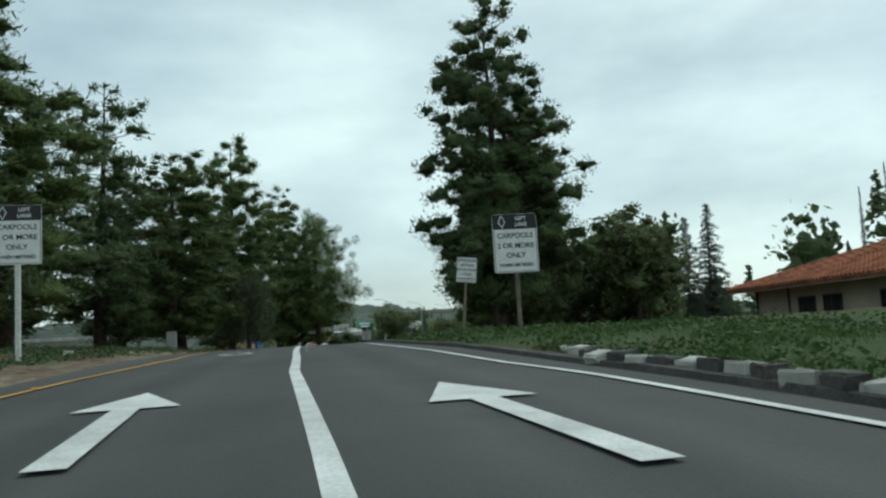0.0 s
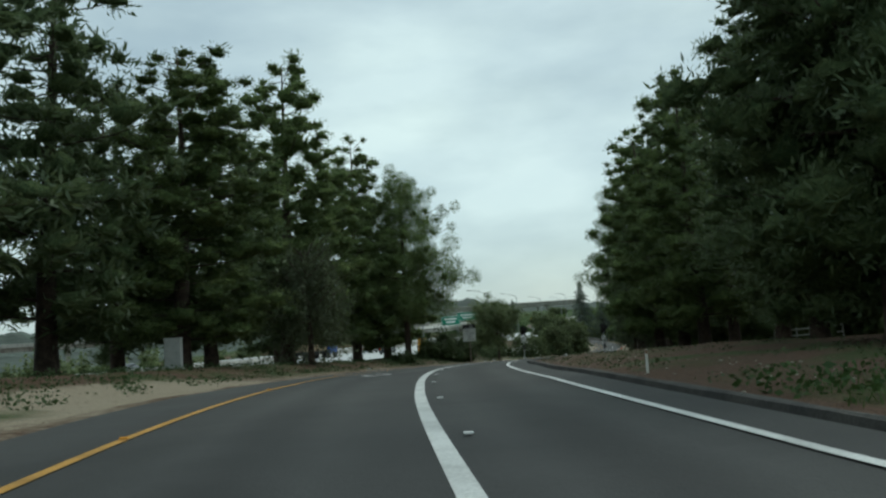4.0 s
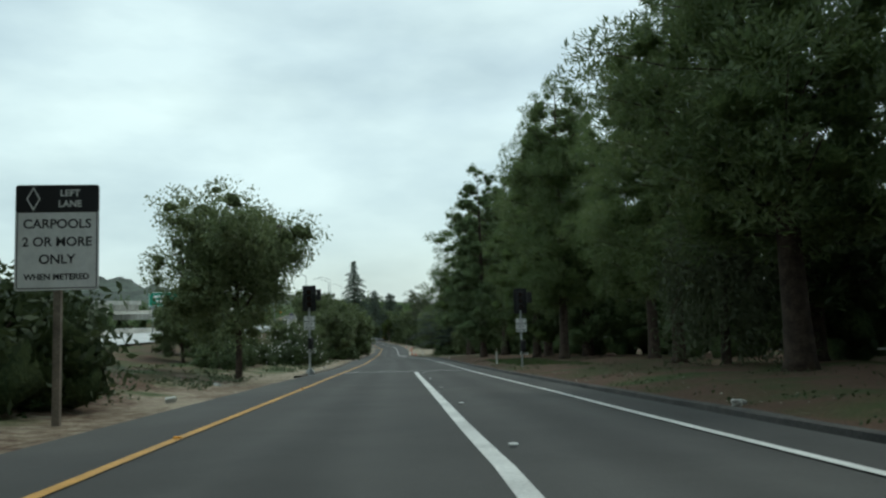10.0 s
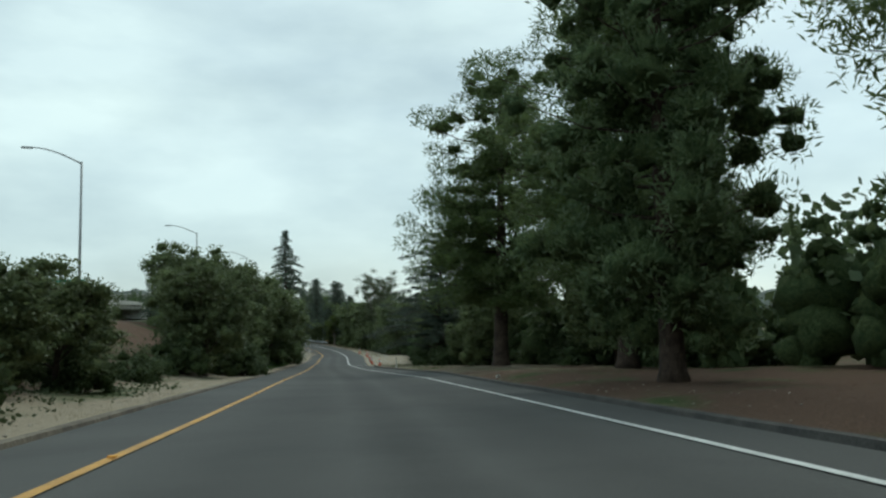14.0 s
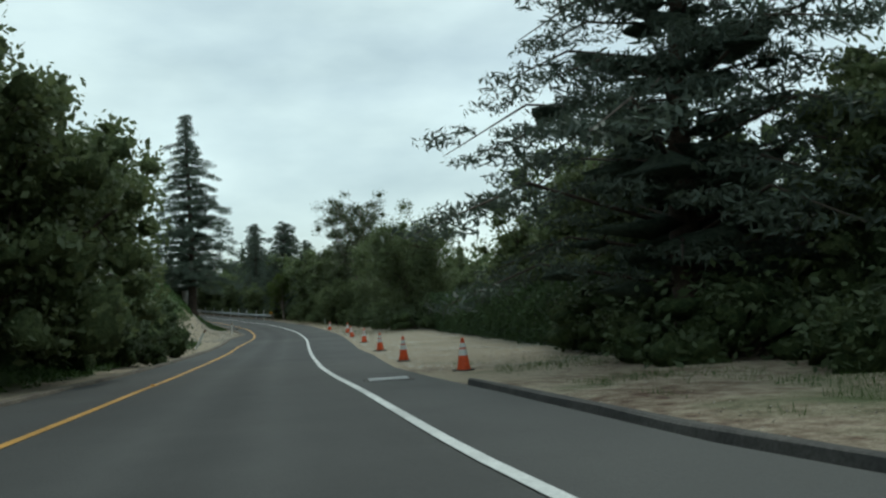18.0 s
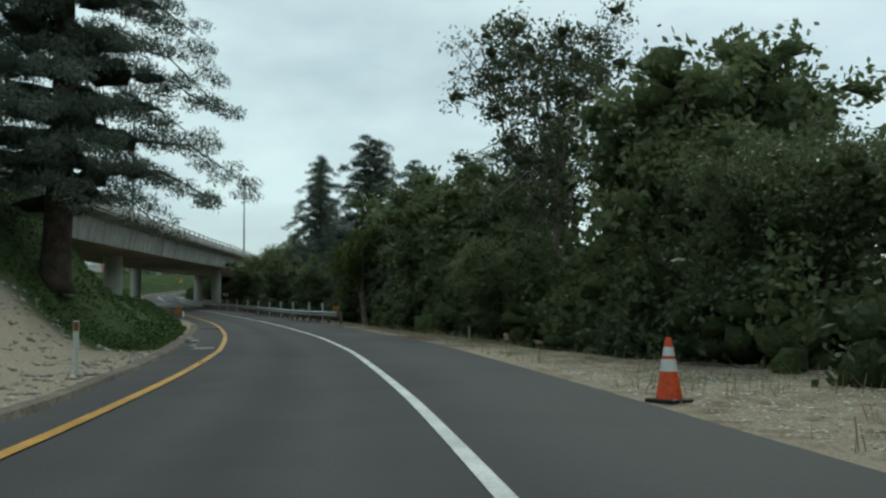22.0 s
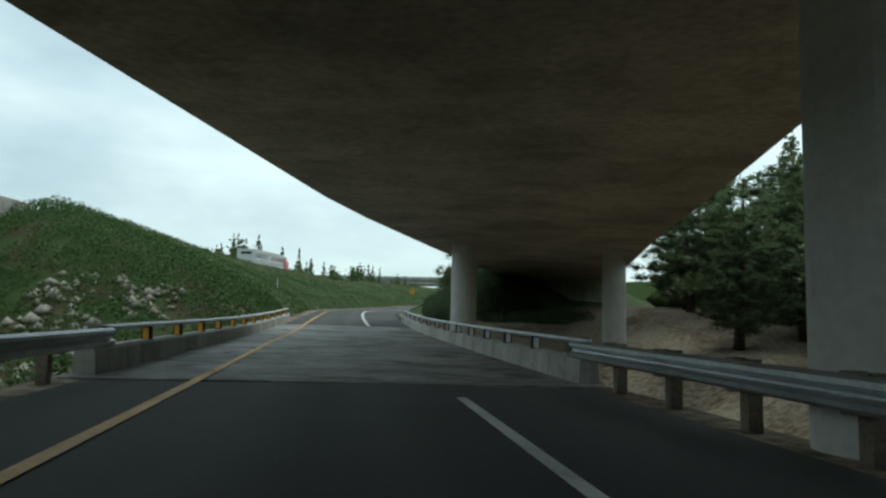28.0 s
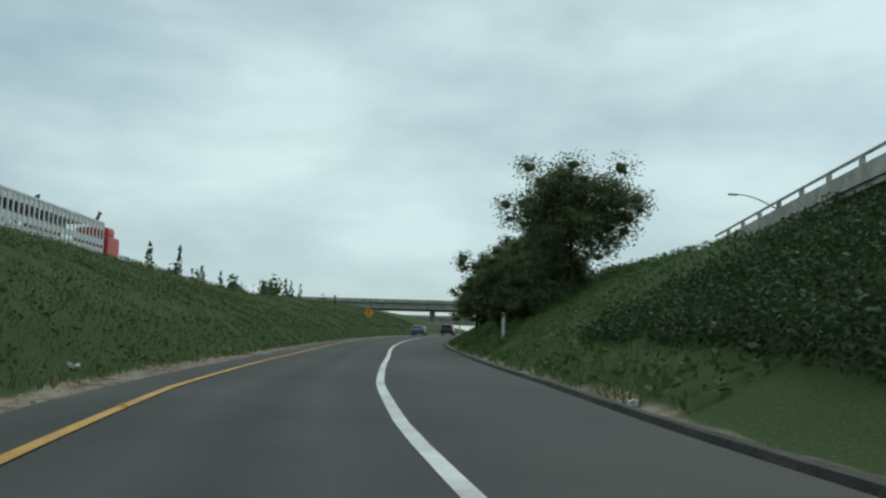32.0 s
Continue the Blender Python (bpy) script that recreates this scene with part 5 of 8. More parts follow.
DECK0, DECK1 = 28.72, 30.53
road = strip("road", np.arange(-4, DECK0 + 0.01, 0.1), edge_l, edge_r, ASPHALT, 0.0, "two-lane asphalt on-ramp, dark and worn", "road", cols=36)
strip("road", np.concatenate([np.arange(DECK1, 50, 0.1), [55, 65, 90]]), edge_l, edge_r, ASPHALT, 0.0, "asphalt on-ramp beyond the creek bridge", "road", cols=36)


def bridge_deck():
    us = np.arange(DECK0, DECK1 + 0.001, 0.0905)
    bm = bmesh.new()
    rings = []
    for u in us:
        a, b = float(edge_l(u)) - 0.45, float(edge_r(u)) + 0.45
        top = [spot(u, a + (b - a) * k, 0.008) for k in (0, 0.25, 0.5, 0.75, 1)]
        low = [spot(u, b, -0.75), spot(u, a, -0.75)]
        rings.append([bm.verts.new(p) for p in top + low])
    for r0, r1 in zip(rings, rings[1:]):
        for k in range(7):
            bm.faces.new((r0[k], r0[(k + 1) % 7], r1[(k + 1) % 7], r1[k]))
    bm.faces.new(rings[0]), bm.faces.new(rings[-1][::-1])
    return tagged(part("bridge_deck", bm, OLD_CONCRETE), "stained grey concrete deck of the small creek bridge", "bridge deck", kind="structure")


bridge_deck()


def kerb(u0, u1, edge, side, height, width, mat, label):
    us = np.arange(u0, u1, 0.12)
    rng = np.random.default_rng(int(abs(u0) * 10) + 5)
    bm = bmesh.new()
    pts = [spot(u, float(edge(u)) + side * 0.02, 0.0) for u in us]
    s = side
    sec = [(0, -0.05), (0.03 * s, height * 0.85), (0.08 * s, height), (width * 0.7 * s, height), (width * s, height * 0.6), (width * s, -0.08)]
    sweep(bm, pts, sec)
    for v in bm.verts:
        v.co.z += rng.normal() * 0.008
    return tagged(part("kerb", bm, mat), label, "kerb", kind="structure")


kerb(-4, 18.95, edge_r, 1, 0.10, 0.26, KERB, "low dark asphalt kerb along the pavement")
kerb(12.6, 25.0, edge_l, -1, 0.08, 0.34, DUSTY_KERB, "low asphalt kerb beside sandy bank")
kerb(31.15, 50, edge_r, 1, 0.10, 0.26, KERB, "low asphalt kerb below green slope")


# ---- paint on the road ----
def painted(name, us, centre, width, mat, label):
    lift = 0.026
    return strip(name, us, lambda u: centre(u) - width / 2, lambda u: centre(u) + width / 2, mat, lift, label, "road marking", cols=2)


painted("yellow_line", np.arange(-2, 50, 0.1), yellow_d, 0.15, YELLOW_PAINT, "worn yellow edge line")
painted("lane_line", np.arange(0.3, 12.74, 0.1), lane_d, 0.20, WHITE_PAINT, "solid white line between two lanes")
painted("white_line", np.concatenate([np.arange(-2, 28.7, 0.1)]), white_d, 0.14, WHITE_PAINT, "white edge line along the right lane")
painted("white_line", np.arange(30.53, 50, 0.1), white_d, 0.18, WHITE_PAINT, "white edge line beyond the bridge")


def flat_mark(name, u, d, polys, label, turn=0.0):
    """White paint laid on the road, from outlines in metres."""
    bm = bmesh.new()
    for poly in polys:
        bm.faces.new([bm.verts.new((x, y, 0)) for x, y in poly])
    ob = part(name, bm, WHITE_PAINT)
    p, t = line(u)
    pitch = math.degrees(math.atan2(t[0, 2], math.hypot(t[0, 0], t[0, 1])))
    ob.matrix_world = Matrix.Translation(spot(u, d, 0.042)) @ pose(0, 0, 0, 0, 0, heading(u) + turn) @ pose(0, 0, 0, pitch)
    return tagged(ob, label, "road marking", kind="structure")


def diamond_mark(u, d):
    a, b, w = 0.57, 1.83, 0.16
    polys = []
    ring = [(a, 0), (0, b), (-a, 0), (0, -b)]
    inner = [(a - w, 0), (0, b - w * 2.6), (-a + w, 0), (0, -b + w * 2.6)]
    for k in range(4):
        j = (k + 1) % 4
        polys.append([ring[k], ring[j], inner[j], inner[k]])
    return flat_mark("carpool_diamond", u, d, polys, "white painted diamond in the carpool lane")


ARROW = [[(-0.16, -3.9), (0.16, -3.9), (0.16, 0.0), (-0.16, 0.0)], [(-0.62, 0.0), (0.62, 0.0), (0.0, 2.1)]]

# ---- markings by their places ----
for u, d in ((3.53, -1.42), (6.67, -1.15), (10.04, -1.05)):
    diamond_mark(u, d)
flat_mark("lane_arrow", 1.57, -1.88, ARROW, "white painted arrow in the carpool lane", 2)
flat_mark("lane_arrow", 1.36, 2.10, ARROW, "white painted arrow in the general lane", 3)
us_bar = 12.80
flat_mark("stop_bar", us_bar, 0.0, [[(float(yellow_d(us_bar)) + 0.12, 0.85), (float(white_d(us_bar)) - 0.05, -1.75), (float(white_d(us_bar)) - 0.05, -1.45), (float(yellow_d(us_bar)) + 0.12, 1.15)]], "white stop bar across both lanes")

# ---- guard rails, bridge barriers ----
def guard_rail(us, d, label, faces, posts_every, mat=GALV, name="guard_rail"):
    """A W-beam on timber posts along the road; faces: +1 towards the right, -1 towards the left."""
    root = thing(name, label, "guard rail", "guard rails")
    f = faces
    sec = [(0.0, 0.42), (0.07 * f, 0.46), (0.075 * f, 0.51), (0.01 * f, 0.555), (0.0, 0.575), (0.01 * f, 0.595), (0.075 * f, 0.64), (0.07 * f, 0.69), (0.0, 0.73), (-0.012 * f, 0.72), (-0.012 * f, 0.43)]
    pts = [spot(u, float(d(u))) for u in us]
    part("beam", sweep(bmesh.new(), pts, sec, closed=True), mat, root)
    length, last, k = 0.0, pts[0], 0
    post = finish(box(bmesh.new(), (0.16, 0.20, 1.15), (0, 0, 0.16), bevel=0.01), "post", WOOD_POST)
    block = finish(box(bmesh.new(), (0.16, 0.15, 0.36), (0, 0, 0.57), bevel=0.008), "block", WOOD_POST)
    acc = posts_every
    for u in np.arange(us[0], us[-1], 0.01):
        p = spot(u, float(d(u)))
        acc += (p - last).length
        last = p
        if acc >= posts_every:
            acc = 0.0
            for nm, me, off in (("post", post, -0.27 * f), ("spacer", block, -0.10 * f)):
                ob = new(nm, me)
                ob.parent = root
                q = spot(u, float(d(u)) + off)
                ob.matrix_world = Matrix.Translation(q) @ pose(0, 0, 0, 0, 0, heading(u))
    return root


rail_r = profile((25.05, 5.9), (25.3, 5.0), (25.6, 4.6), (26, 4.45), (26.6, 4.4), (27.3, 4.3), (28.0, 4.1), (28.8, 4.0))
rail_l = profile((25.15, -3.55), (25.4, -3.4), (26, -3.75), (26.6, -4.1), (27.2, -4.3), (28.0, -4.15), (28.8, -3.85))
guard_rail(np.concatenate([np.arange(25.05, 28.8, 0.06)]), rail_r, "galvanised W-beam guard rail on timber posts", -1, 1.9)
guard_rail(np.concatenate([np.arange(25.2, 28.8, 0.06)]), rail_l, "galvanised guard rail beside the grassy bank", 1, 1.9)

tall_post = finish(box(bmesh.new(), (0.11, 0.06, 1.30), (0, 0, 0.65), bevel=0.01), "delineator_post", POST_WHITE)
for u in (25.25, 25.44, 25.75, 26.05, 26.36, 26.68, 27.0, 27.35, 27.7, 28.05, 28.4):
    ob = new("delineator_post", tall_post)
    tagged(ob, "white square delineator post behind the guard rail", "marker post", "rail delineators")
    ob.matrix_world = Matrix.Translation(spot(u, float(rail_r(u)) + 0.45, -0.02)) @ pose(0, 0, 0, 0, 0, heading(u))
for u, h in ((26.3, 0.95), (26.75, 0.9), (27.1, 0.9), (27.45, 1.2), (27.9, 0.9)):
    m = thing("rail_reflector", "small amber reflector on a short post behind the rail", "marker post", "rail reflectors", Matrix.Translation(spot(u, float(rail_l(u)) - 0.5, 0)) @ pose(0, 0, 0, 0, 0, heading(u)))
    part("post", box(bmesh.new(), (0.06, 0.05, h + 0.1), (0, 0, (h - 0.1) / 2), bevel=0.005), WOOD_POST, m)
    part("reflector", box(bmesh.new(), (0.12, 0.02, 0.12), (0, -0.036, h - 0.06), bevel=0.006), SIGN_YELLOW, m)


def barrier(us, d, inward, label):
    """A concrete barrier with a steel tube rail on short posts."""
    root = thing("bridge_barrier", label, "barrier", "bridge barriers")
    f = inward
    pts = [spot(u, float(d(u))) for u in us]
    sec = [(0.0, -0.05), (0.02 * -f, 0.38), (0.08 * -f, 0.43), (0.34 * -f, 0.43), (0.36 * -f, -0.05)]
    part("wall", sweep(bmesh.new(), pts, sec, closed=True), CONCRETE, root)
    top = [p + Vector((0, 0, 0.72)) for p in [spot(u, float(d(u)) - f * 0.18) for u in us]]
    end = top[-1]
    ahead = (top[-1] - top[-2]).normalized()
    pipe = top + [end + ahead * 0.18 + Vector((0, 0, -0.06)), end + ahead * 0.26 + Vector((0, 0, -0.33))]
    part("tube_rail", tube(bmesh.new(), pipe, 0.06, 8), GALV, root, smooth=True)
    post = finish(box(bmesh.new(), (0.20, 0.20, 0.30), (0, 0, 0.55), bevel=0.03), "post", SIGNAL_BLACK)
    face = finish(box(bmesh.new(), (0.12, 0.015, 0.22), (0, -0.112, 0.55), bevel=0.005), "reflector", SIGN_WHITE if f < 0 else SIGN_YELLOW)
    for u in np.arange(us[0] + 0.05, us[-1] - 0.02, 0.165):
        m = Matrix.Translation(spot(u, float(d(u)) - f * 0.18)) @ pose(0, 0, 0, 0, 0, heading(u))
        for nm, me, sh in (("post", post, 0), ("reflector", face, 0)):
            ob = new(nm, me)
            ob.parent = root
            ob.matrix_world = m
    return root


wall_r = profile((28.6, 4.0), (29.6, 4.02), (30.25, 3.75), (30.96, 3.75))
wall_l = profile((28.6, -3.85), (29.6, -3.65), (30.2, -3.55), (30.85, -3.2))
barrier(np.arange(28.75, 30.97, 0.07), wall_r, -1, "stained concrete creek-bridge barrier with steel tube rail and pale reflectors")
barrier(np.arange(28.75, 30.86, 0.07), wall_l, 1, "stained concrete creek-bridge barrier with steel tube rail and amber reflectors")


# ---- the overpass above the ramp ----
OVER_Y = [318, 340, 362, 385, 402, 418, 441, 447, 456, 464, 487, 509, 522]
OVER_L = [-0.8, 1.0, 3.0, 5.2, 6.9, 7.7, 8.9, 9.5, 10.7, 11.8, 15.4, 18.6, 20.6]
OVER_R = [8.6, 10.6, 12.8, 15.2, 17.3, 19.6, 22.0, 22.5, 23.4, 24.3, 27.0, 30.2, 32.0]
OVER_Z0, OVER_Y0, OVER_S = 2.0, 418.8, 0.035


def soffit_z(y):
    return OVER_Z0 + OVER_S * (y - OVER_Y0)


def overpass():
    root = thing("overpass", "long pale concrete box-girder freeway overpass on round columns", "bridge")
    ys = np.arange(OVER_Y[0], OVER_Y[-1] + 0.1, 3.0)
    xl, xr = np.interp(ys, OVER_Y, OVER_L), np.interp(ys, OVER_Y, OVER_R)
    gird, deck = bmesh.new(), bmesh.new()
    g_rings, d_rings = [], []
    for y, a, b in zip(ys, xl, xr):
        z = soffit_z(y)
        g_rings.append([gird.verts.new(p) for p in ((a, y, z), (b, y, z), (b + 0.25, y, z + 1.45), (a - 0.25, y, z + 1.45))])
        d_rings.append([deck.verts.new(p) for p in ((a - 0.25, y, z + 1.45), (b + 0.25, y, z + 1.45), (b + 1.15, y, z + 1.70), (b + 1.15, y, z + 1.92), (a - 1.75, y, z + 1.92), (a - 1.75, y, z + 1.70))])
    for bm, rings in ((gird, g_rings), (deck, d_rings)):
        m = len(rings[0])
        for r0, r1 in zip(rings, rings[1:]):
            for k in range(m):
                bm.faces.new((r0[k], r0[(k + 1) % m], r1[(k + 1) % m], r1[k]))
        bm.faces.new(rings[0]), bm.faces.new(rings[-1][::-1])
    for f in gird.faces:
        if all(v.co.z < soffit_z(v.co.y) + 0.1 for v in f.verts):
            f.material_index = 1
    part("box_girder", gird, [CONCRETE, SOFFIT], root)
    part("deck_slab", deck, CONCRETE, root)
    for side, xs, off in ((-1, xl, -1.75), (1, xr, 1.15)):
        pts = [Vector((x + off, y, soffit_z(y) + 1.92)) for x, y in zip(xs, ys)]
        par = part("parapet", sweep(bmesh.new(), pts, [(0.03 * side, -0.02), (0.03 * side, 0.48), (-0.25 * side, 0.48), (-0.25 * side, -0.02)], closed=True), CONCRETE, root)
        part("coping", sweep(bmesh.new(), pts, [(0.10 * side, -0.06), (0.10 * side, 0.05), (0.03 * side, 0.05), (0.03 * side, -0.06)], closed=True), CONCRETE, par)
        part("tube_rail", tube(bmesh.new(), [p + Vector((-0.1 * side, 0, 0.80)) for p in pts], 0.055, 6), CONCRETE, par)
        post = finish(box(bmesh.new(), (0.13, 0.16, 0.32), (0, 0, 0.64), bevel=0.015), "rail_post", CONCRETE)
        for k in np.arange(0, len(pts) - 1, 0.8):
            i = int(k)
            p = pts[i].lerp(pts[i + 1], k - i)
            ob = new("rail_post", post)
            ob.parent = par
            ob.matrix_world = Matrix.Translation(p + Vector((-0.1 * side, 0, 0)))
    for y in (OVER_Y0 - 35.6, OVER_Y0 + 21):
        x = float(np.interp(y, OVER_Y, OVER_R))
        z = soffit_z(y)
        part("joint", box(bmesh.new(), (0.08, 0.09, 1.6), (x + 0.125, y, z + 0.775), Matrix.Rotation(radians(9), 4, "Y")), SIGNAL_BLACK, root, "dark expansion joint")
    return root


overpass()
COLUMNS = [(11.1, 384.0, 0.76, -9.0), (8.5, 418.0, 0.62, -8.0), (18.1, 421.0, 0.62, -8.0), (13.5, 459.0, 0.72, -8.0), (22.7, 464.0, 0.72, -8.0)]
for x, y, r, low in COLUMNS:
    ob = thing("bridge_column", "tall round pale concrete bridge column", "column", "overpass columns", Matrix.Translation((x, y, 0)))
    part("shaft", cyl(bmesh.new(), r, r, low, soffit_z(y) + 0.02, 32), COLUMN_CONCRETE, ob, smooth=False)


def abutment():
    root = thing("bridge_abutment", "pale concrete abutment wall under the end of the overpass", "bridge")
    y, z = 503.0, soffit_z(503)
    a, b = float(np.interp(y, OVER_Y, OVER_L)), float(np.interp(y, OVER_Y, OVER_R))
    part("wall", box(bmesh.new(), (b - a + 0.6, 1.2, 7.0), ((a + b) / 2, y, z - 3.45), bevel=0.03), CONCRETE, root)
    part("wing_wall", box(bmesh.new(), (0.5, 16, 5.5), (a - 0.55 + 1.1, y + 7.6, z - 1.1), pose(0, 0, 0, 0, 0, -8)), CONCRETE, root)
    return root


abutment()


def near_abutment():
    root = thing("retaining_wall", "pale stained concrete retaining wall at the overpass end", "wall")
    y = 331.0
    a, b = float(np.interp(y, OVER_Y, OVER_L)), float(np.interp(y, OVER_Y, OVER_R))
    part("wall", box(bmesh.new(), (b - a + 2.5, 46.0, 9.0), ((a + b) / 2 - 1.2, y - 14, soffit_z(y - 14) - 2.2), pose(0, 0, 0, 2.0, 0, -5.2), bevel=0.04), CONCRETE, root)
    return root


near_abutment()


# ---- freeway at the side, main freeway bridge, far overpasses ----
fw_z = profile((-4, -1.3), (14, -1.25), (20, -0.6), (24, 0.4), (30, 1.5))
fw_near = profile((-8, -38), (4, -34), (8, -31), (12, -27), (16, -22), (20, -19.5), (23, -16))


def freeway():
    us = np.arange(-8, 23.4, 0.4)
    cols = []
    for k in (0, 0.25, 0.5, 0.75, 1.0):
        q = spots(us, fw_near(us) - 52 * k)
        q[:, 2] = fw_z(us) + 0.35 + 0.5 * k
        cols.append(q)
    v = np.stack(cols)
    idx = np.arange(v.shape[0] * v.shape[1]).reshape(v.shape[:2])
    f = np.stack([idx[:-1, :-1], idx[1:, :-1], idx[1:, 1:], idx[:-1, 1:]], -1).reshape(-1, 4)
    tagged(new("freeway", raw_mesh("freeway", v.reshape(-1, 3), f, FREEWAY)), "broad pale concrete freeway below the ramp", "road", kind="structure")
    pts = []
    for u in us:
        p = spot(u, float(fw_near(u)) - 26)
        p.z = float(fw_z(u)) + 0.6
        pts.append(p)
    tagged(part("median_barrier", sweep(bmesh.new(), pts, [(-0.3, -0.05), (-0.1, 0.85), (0.1, 0.85), (0.3, -0.05)], closed=True), CONCRETE), "low concrete median barrier on the freeway", "barrier", kind="structure")


freeway()


def plain_bridge(name, a, b, width, z0, z1, label, piers=(), depth=1.5):
    """A straight girder bridge between two points of the plan."""
    root = thing(name, label, "bridge")
    a, b = Vector((*a, z0)), Vector((*b, z1))
    along = (b - a).normalized()
    pts = [a.lerp(b, k / 10) for k in range(11)]
    part("box_girder", sweep(bmesh.new(), pts, [(-width / 2 + 1.2, -depth), (width / 2 - 1.2, -depth), (width / 2 - 1.0, -0.3), (-width / 2 + 1.0, -0.3)], closed=True), CONCRETE, root)
    part("deck_slab", sweep(bmesh.new(), pts, [(-width / 2, -0.3), (width / 2, -0.3), (width / 2, 0.0), (-width / 2, 0.0)], closed=True), CONCRETE, root)
    for s in (-1, 1):
        part("parapet", sweep(bmesh.new(), pts, [(s * width / 2, -0.05), (s * width / 2, 0.8), (s * (width / 2 - 0.25), 0.8), (s * (width / 2 - 0.25), -0.05)], closed=True), CONCRETE, root)
    for k, r in piers:
        p = a.lerp(b, k)
        part("column", cyl(bmesh.new(), r, r, p.z - 14, p.z - depth + 0.02, 20, (p.x, p.y)), CONCRETE, root)
    return root


plain_bridge("freeway_bridge", (-44, 330), (-28.5, 462), 24, 4.6, 7.9, "wide pale concrete freeway bridge over the creek", ((0.3, 0.8), (0.62, 0.8)))
end = thing("bridge_abutment", "pale sloping concrete abutment of the freeway bridge", "bridge")
part("wall", box(bmesh.new(), (23.6, 6.0, 9.0), (-28.0, 464.5, 2.0), pose(0, 0, 0, 0, 0, -6), bevel=0.06), CONCRETE, end)
part("apron", box(bmesh.new(), (23.0, 15.0, 0.5), (-28.6, 456.2, 1.2), pose(0, 0, 0, 36, 0, -6), bevel=0.05), CONCRETE, end)
plain_bridge("connector_overpass", (-170, 235), (-42, 330), 11, 6.5, 7.0, "distant pale concrete overpass across the freeway", ((0.25, 0.7), (0.5, 0.7), (0.75, 0.7)))

# two level bridges across the end of the cutting
plain_bridge("road_overpass", (-70, 760), (46, 754), 13, 24.5, 24.1, "distant pale grey overpass across the end of the cutting", ((0.48, 0.9), (0.25, 0.9), (0.75, 0.9)), depth=2.2)
plain_bridge("road_overpass", (-80, 841), (50, 837), 13, 25.3, 24.9, "second distant overpass, lower and farther off", ((0.44, 0.9), (0.58, 0.9), (0.7, 0.9)), depth=2.4)

# ---- signs, signals and posts, along the road ----
carpool_sign(stand(3.69, -8.25, 4), 3.15, "steel")
carpool_sign(stand(3.42, 7.65, -6), 1.98, "wood")
worded_sign(stand(3.80, 6.50, -4), "prohibition_sign", "white prohibition sign tilted on a wooden post", 0.74, 0.92, 1.95, ("PEDESTRIANS", "BICYCLES", "MOTOR-DRIVEN", "CYCLES", "PROHIBITED"), 0.112, tilt=6)
carpool_sign(stand(10.98, -5.85, 3), 2.45, "wood")
ramp_meter(stand(12.80, -4.42, 2, sink=-0.27), 1, "black ramp meter signal with white stop plate on a steel pole")
ramp_meter(stand(12.80, 7.35, -2, sink=0.30), 1, "black ramp meter signal standing under dark pines")
post0 = marker_post()
posts_at = [(13.35, 7.08, 1.05), (18.36, 4.75, 1.0), (18.95, -8.2, 1.05), (22.93, -3.75, 1.0), (32.10, -6.6, 0.95), (34.2, 7.4, 1.35), (36.2, 7.0, 1.1), (24.15, 9.5, 0.9), (5.6, 5.6, 0.5), (0.9, -8.0, 0.6)]
post0.matrix_world = stand(*posts_at[0][:2])
for u, d, h in posts_at[1:]:
    copy_thing(post0, stand(u, d, scale=h))
lean = copy_thing(post0, stand(21.25, -6.3, scale=1.3) @ pose(0, 0, 0, 0, 28, 0))
lean["label"] = "leaning white marker post knocked over on the bank"
cone0 = traffic_cone()
cone0.matrix_world = stand(19.62, 2.95)
rng_c = np.random.default_rng(4)
for u, d, tilt in ((19.2, 3.6, 0), (20.2, 3.18, 0), (20.89, 3.53, 2), (21.48, 3.82, -9), (22.04, 4.72, 0), (22.56, 4.55, 2)):
    copy_thing(cone0, stand(u, d, rng_c.uniform(0, 60)) @ pose(0, 0, 0, 0, tilt, 0))
object_marker(stand(25.08, 6.0, -4), flip=1)
object_marker(stand(25.22, -3.75, 3), w=0.40, h=0.46, flip=-1)
utility_pole(stand(21.55, 19.4, -20), 9.4)
cabinet(stand(7.45, -12.9, 8))
worded_sign(stand(28.35, 6.1, -5), "bridge_sign", "small white sign with two dark bars on a post", 0.75, 0.42, 2.25, (), 0.1)

# ---- trees ----
PINE = [make_tree("tall dark green pine with dense clumped needles", 22, 11, s, "pine", clear=0.09, leaf=l, density=0.85) for s, l in ((11, LEAF_PINE), (12, LEAF_DARK), (13, LEAF_PINE), (14, LEAF_DARK))]
PINE += [make_tree("tall pine with bare lower trunk and open crown", 22, 12, s, "pine", clear=0.20, density=1.45, leaf=LEAF_PINE, core=0.85) for s in (15, 16)]
PINE.append(make_tree("broad old pine with long fine needles and open outer boughs", 20, 16.5, 19, "pine", clear=0.20, density=1.9, leaf=LEAF_PINE, fineness=0.88, core=0.5))
PINE_FAR = [make_tree("tall dark pine standing behind the others", 22, 11, s, "pine", clear=0.10, leaf=LEAF_DARK, density=0.40, fineness=1.7) for s in (17, 18)]
ROUND = [make_tree("rounded dark evergreen oak", 9, 8, s, "round", clear=0.16, leaf=LEAF_OAK, density=0.62, fineness=1.25) for s in (21, 22, 23)]
VERGE = make_tree("rounded olive-green tree with a forked bare trunk on the verge", 9, 9.5, 29, "round", clear=0.30, leaf=LEAF_OAK, density=1.5, fineness=0.85, lean=0.03)
ROUND_FAR = [make_tree("dark leafy tree behind the roadside", 9, 8, s, "round", clear=0.16, leaf=LEAF_OAK, density=0.34, fineness=1.8) for s in (24, 25)]
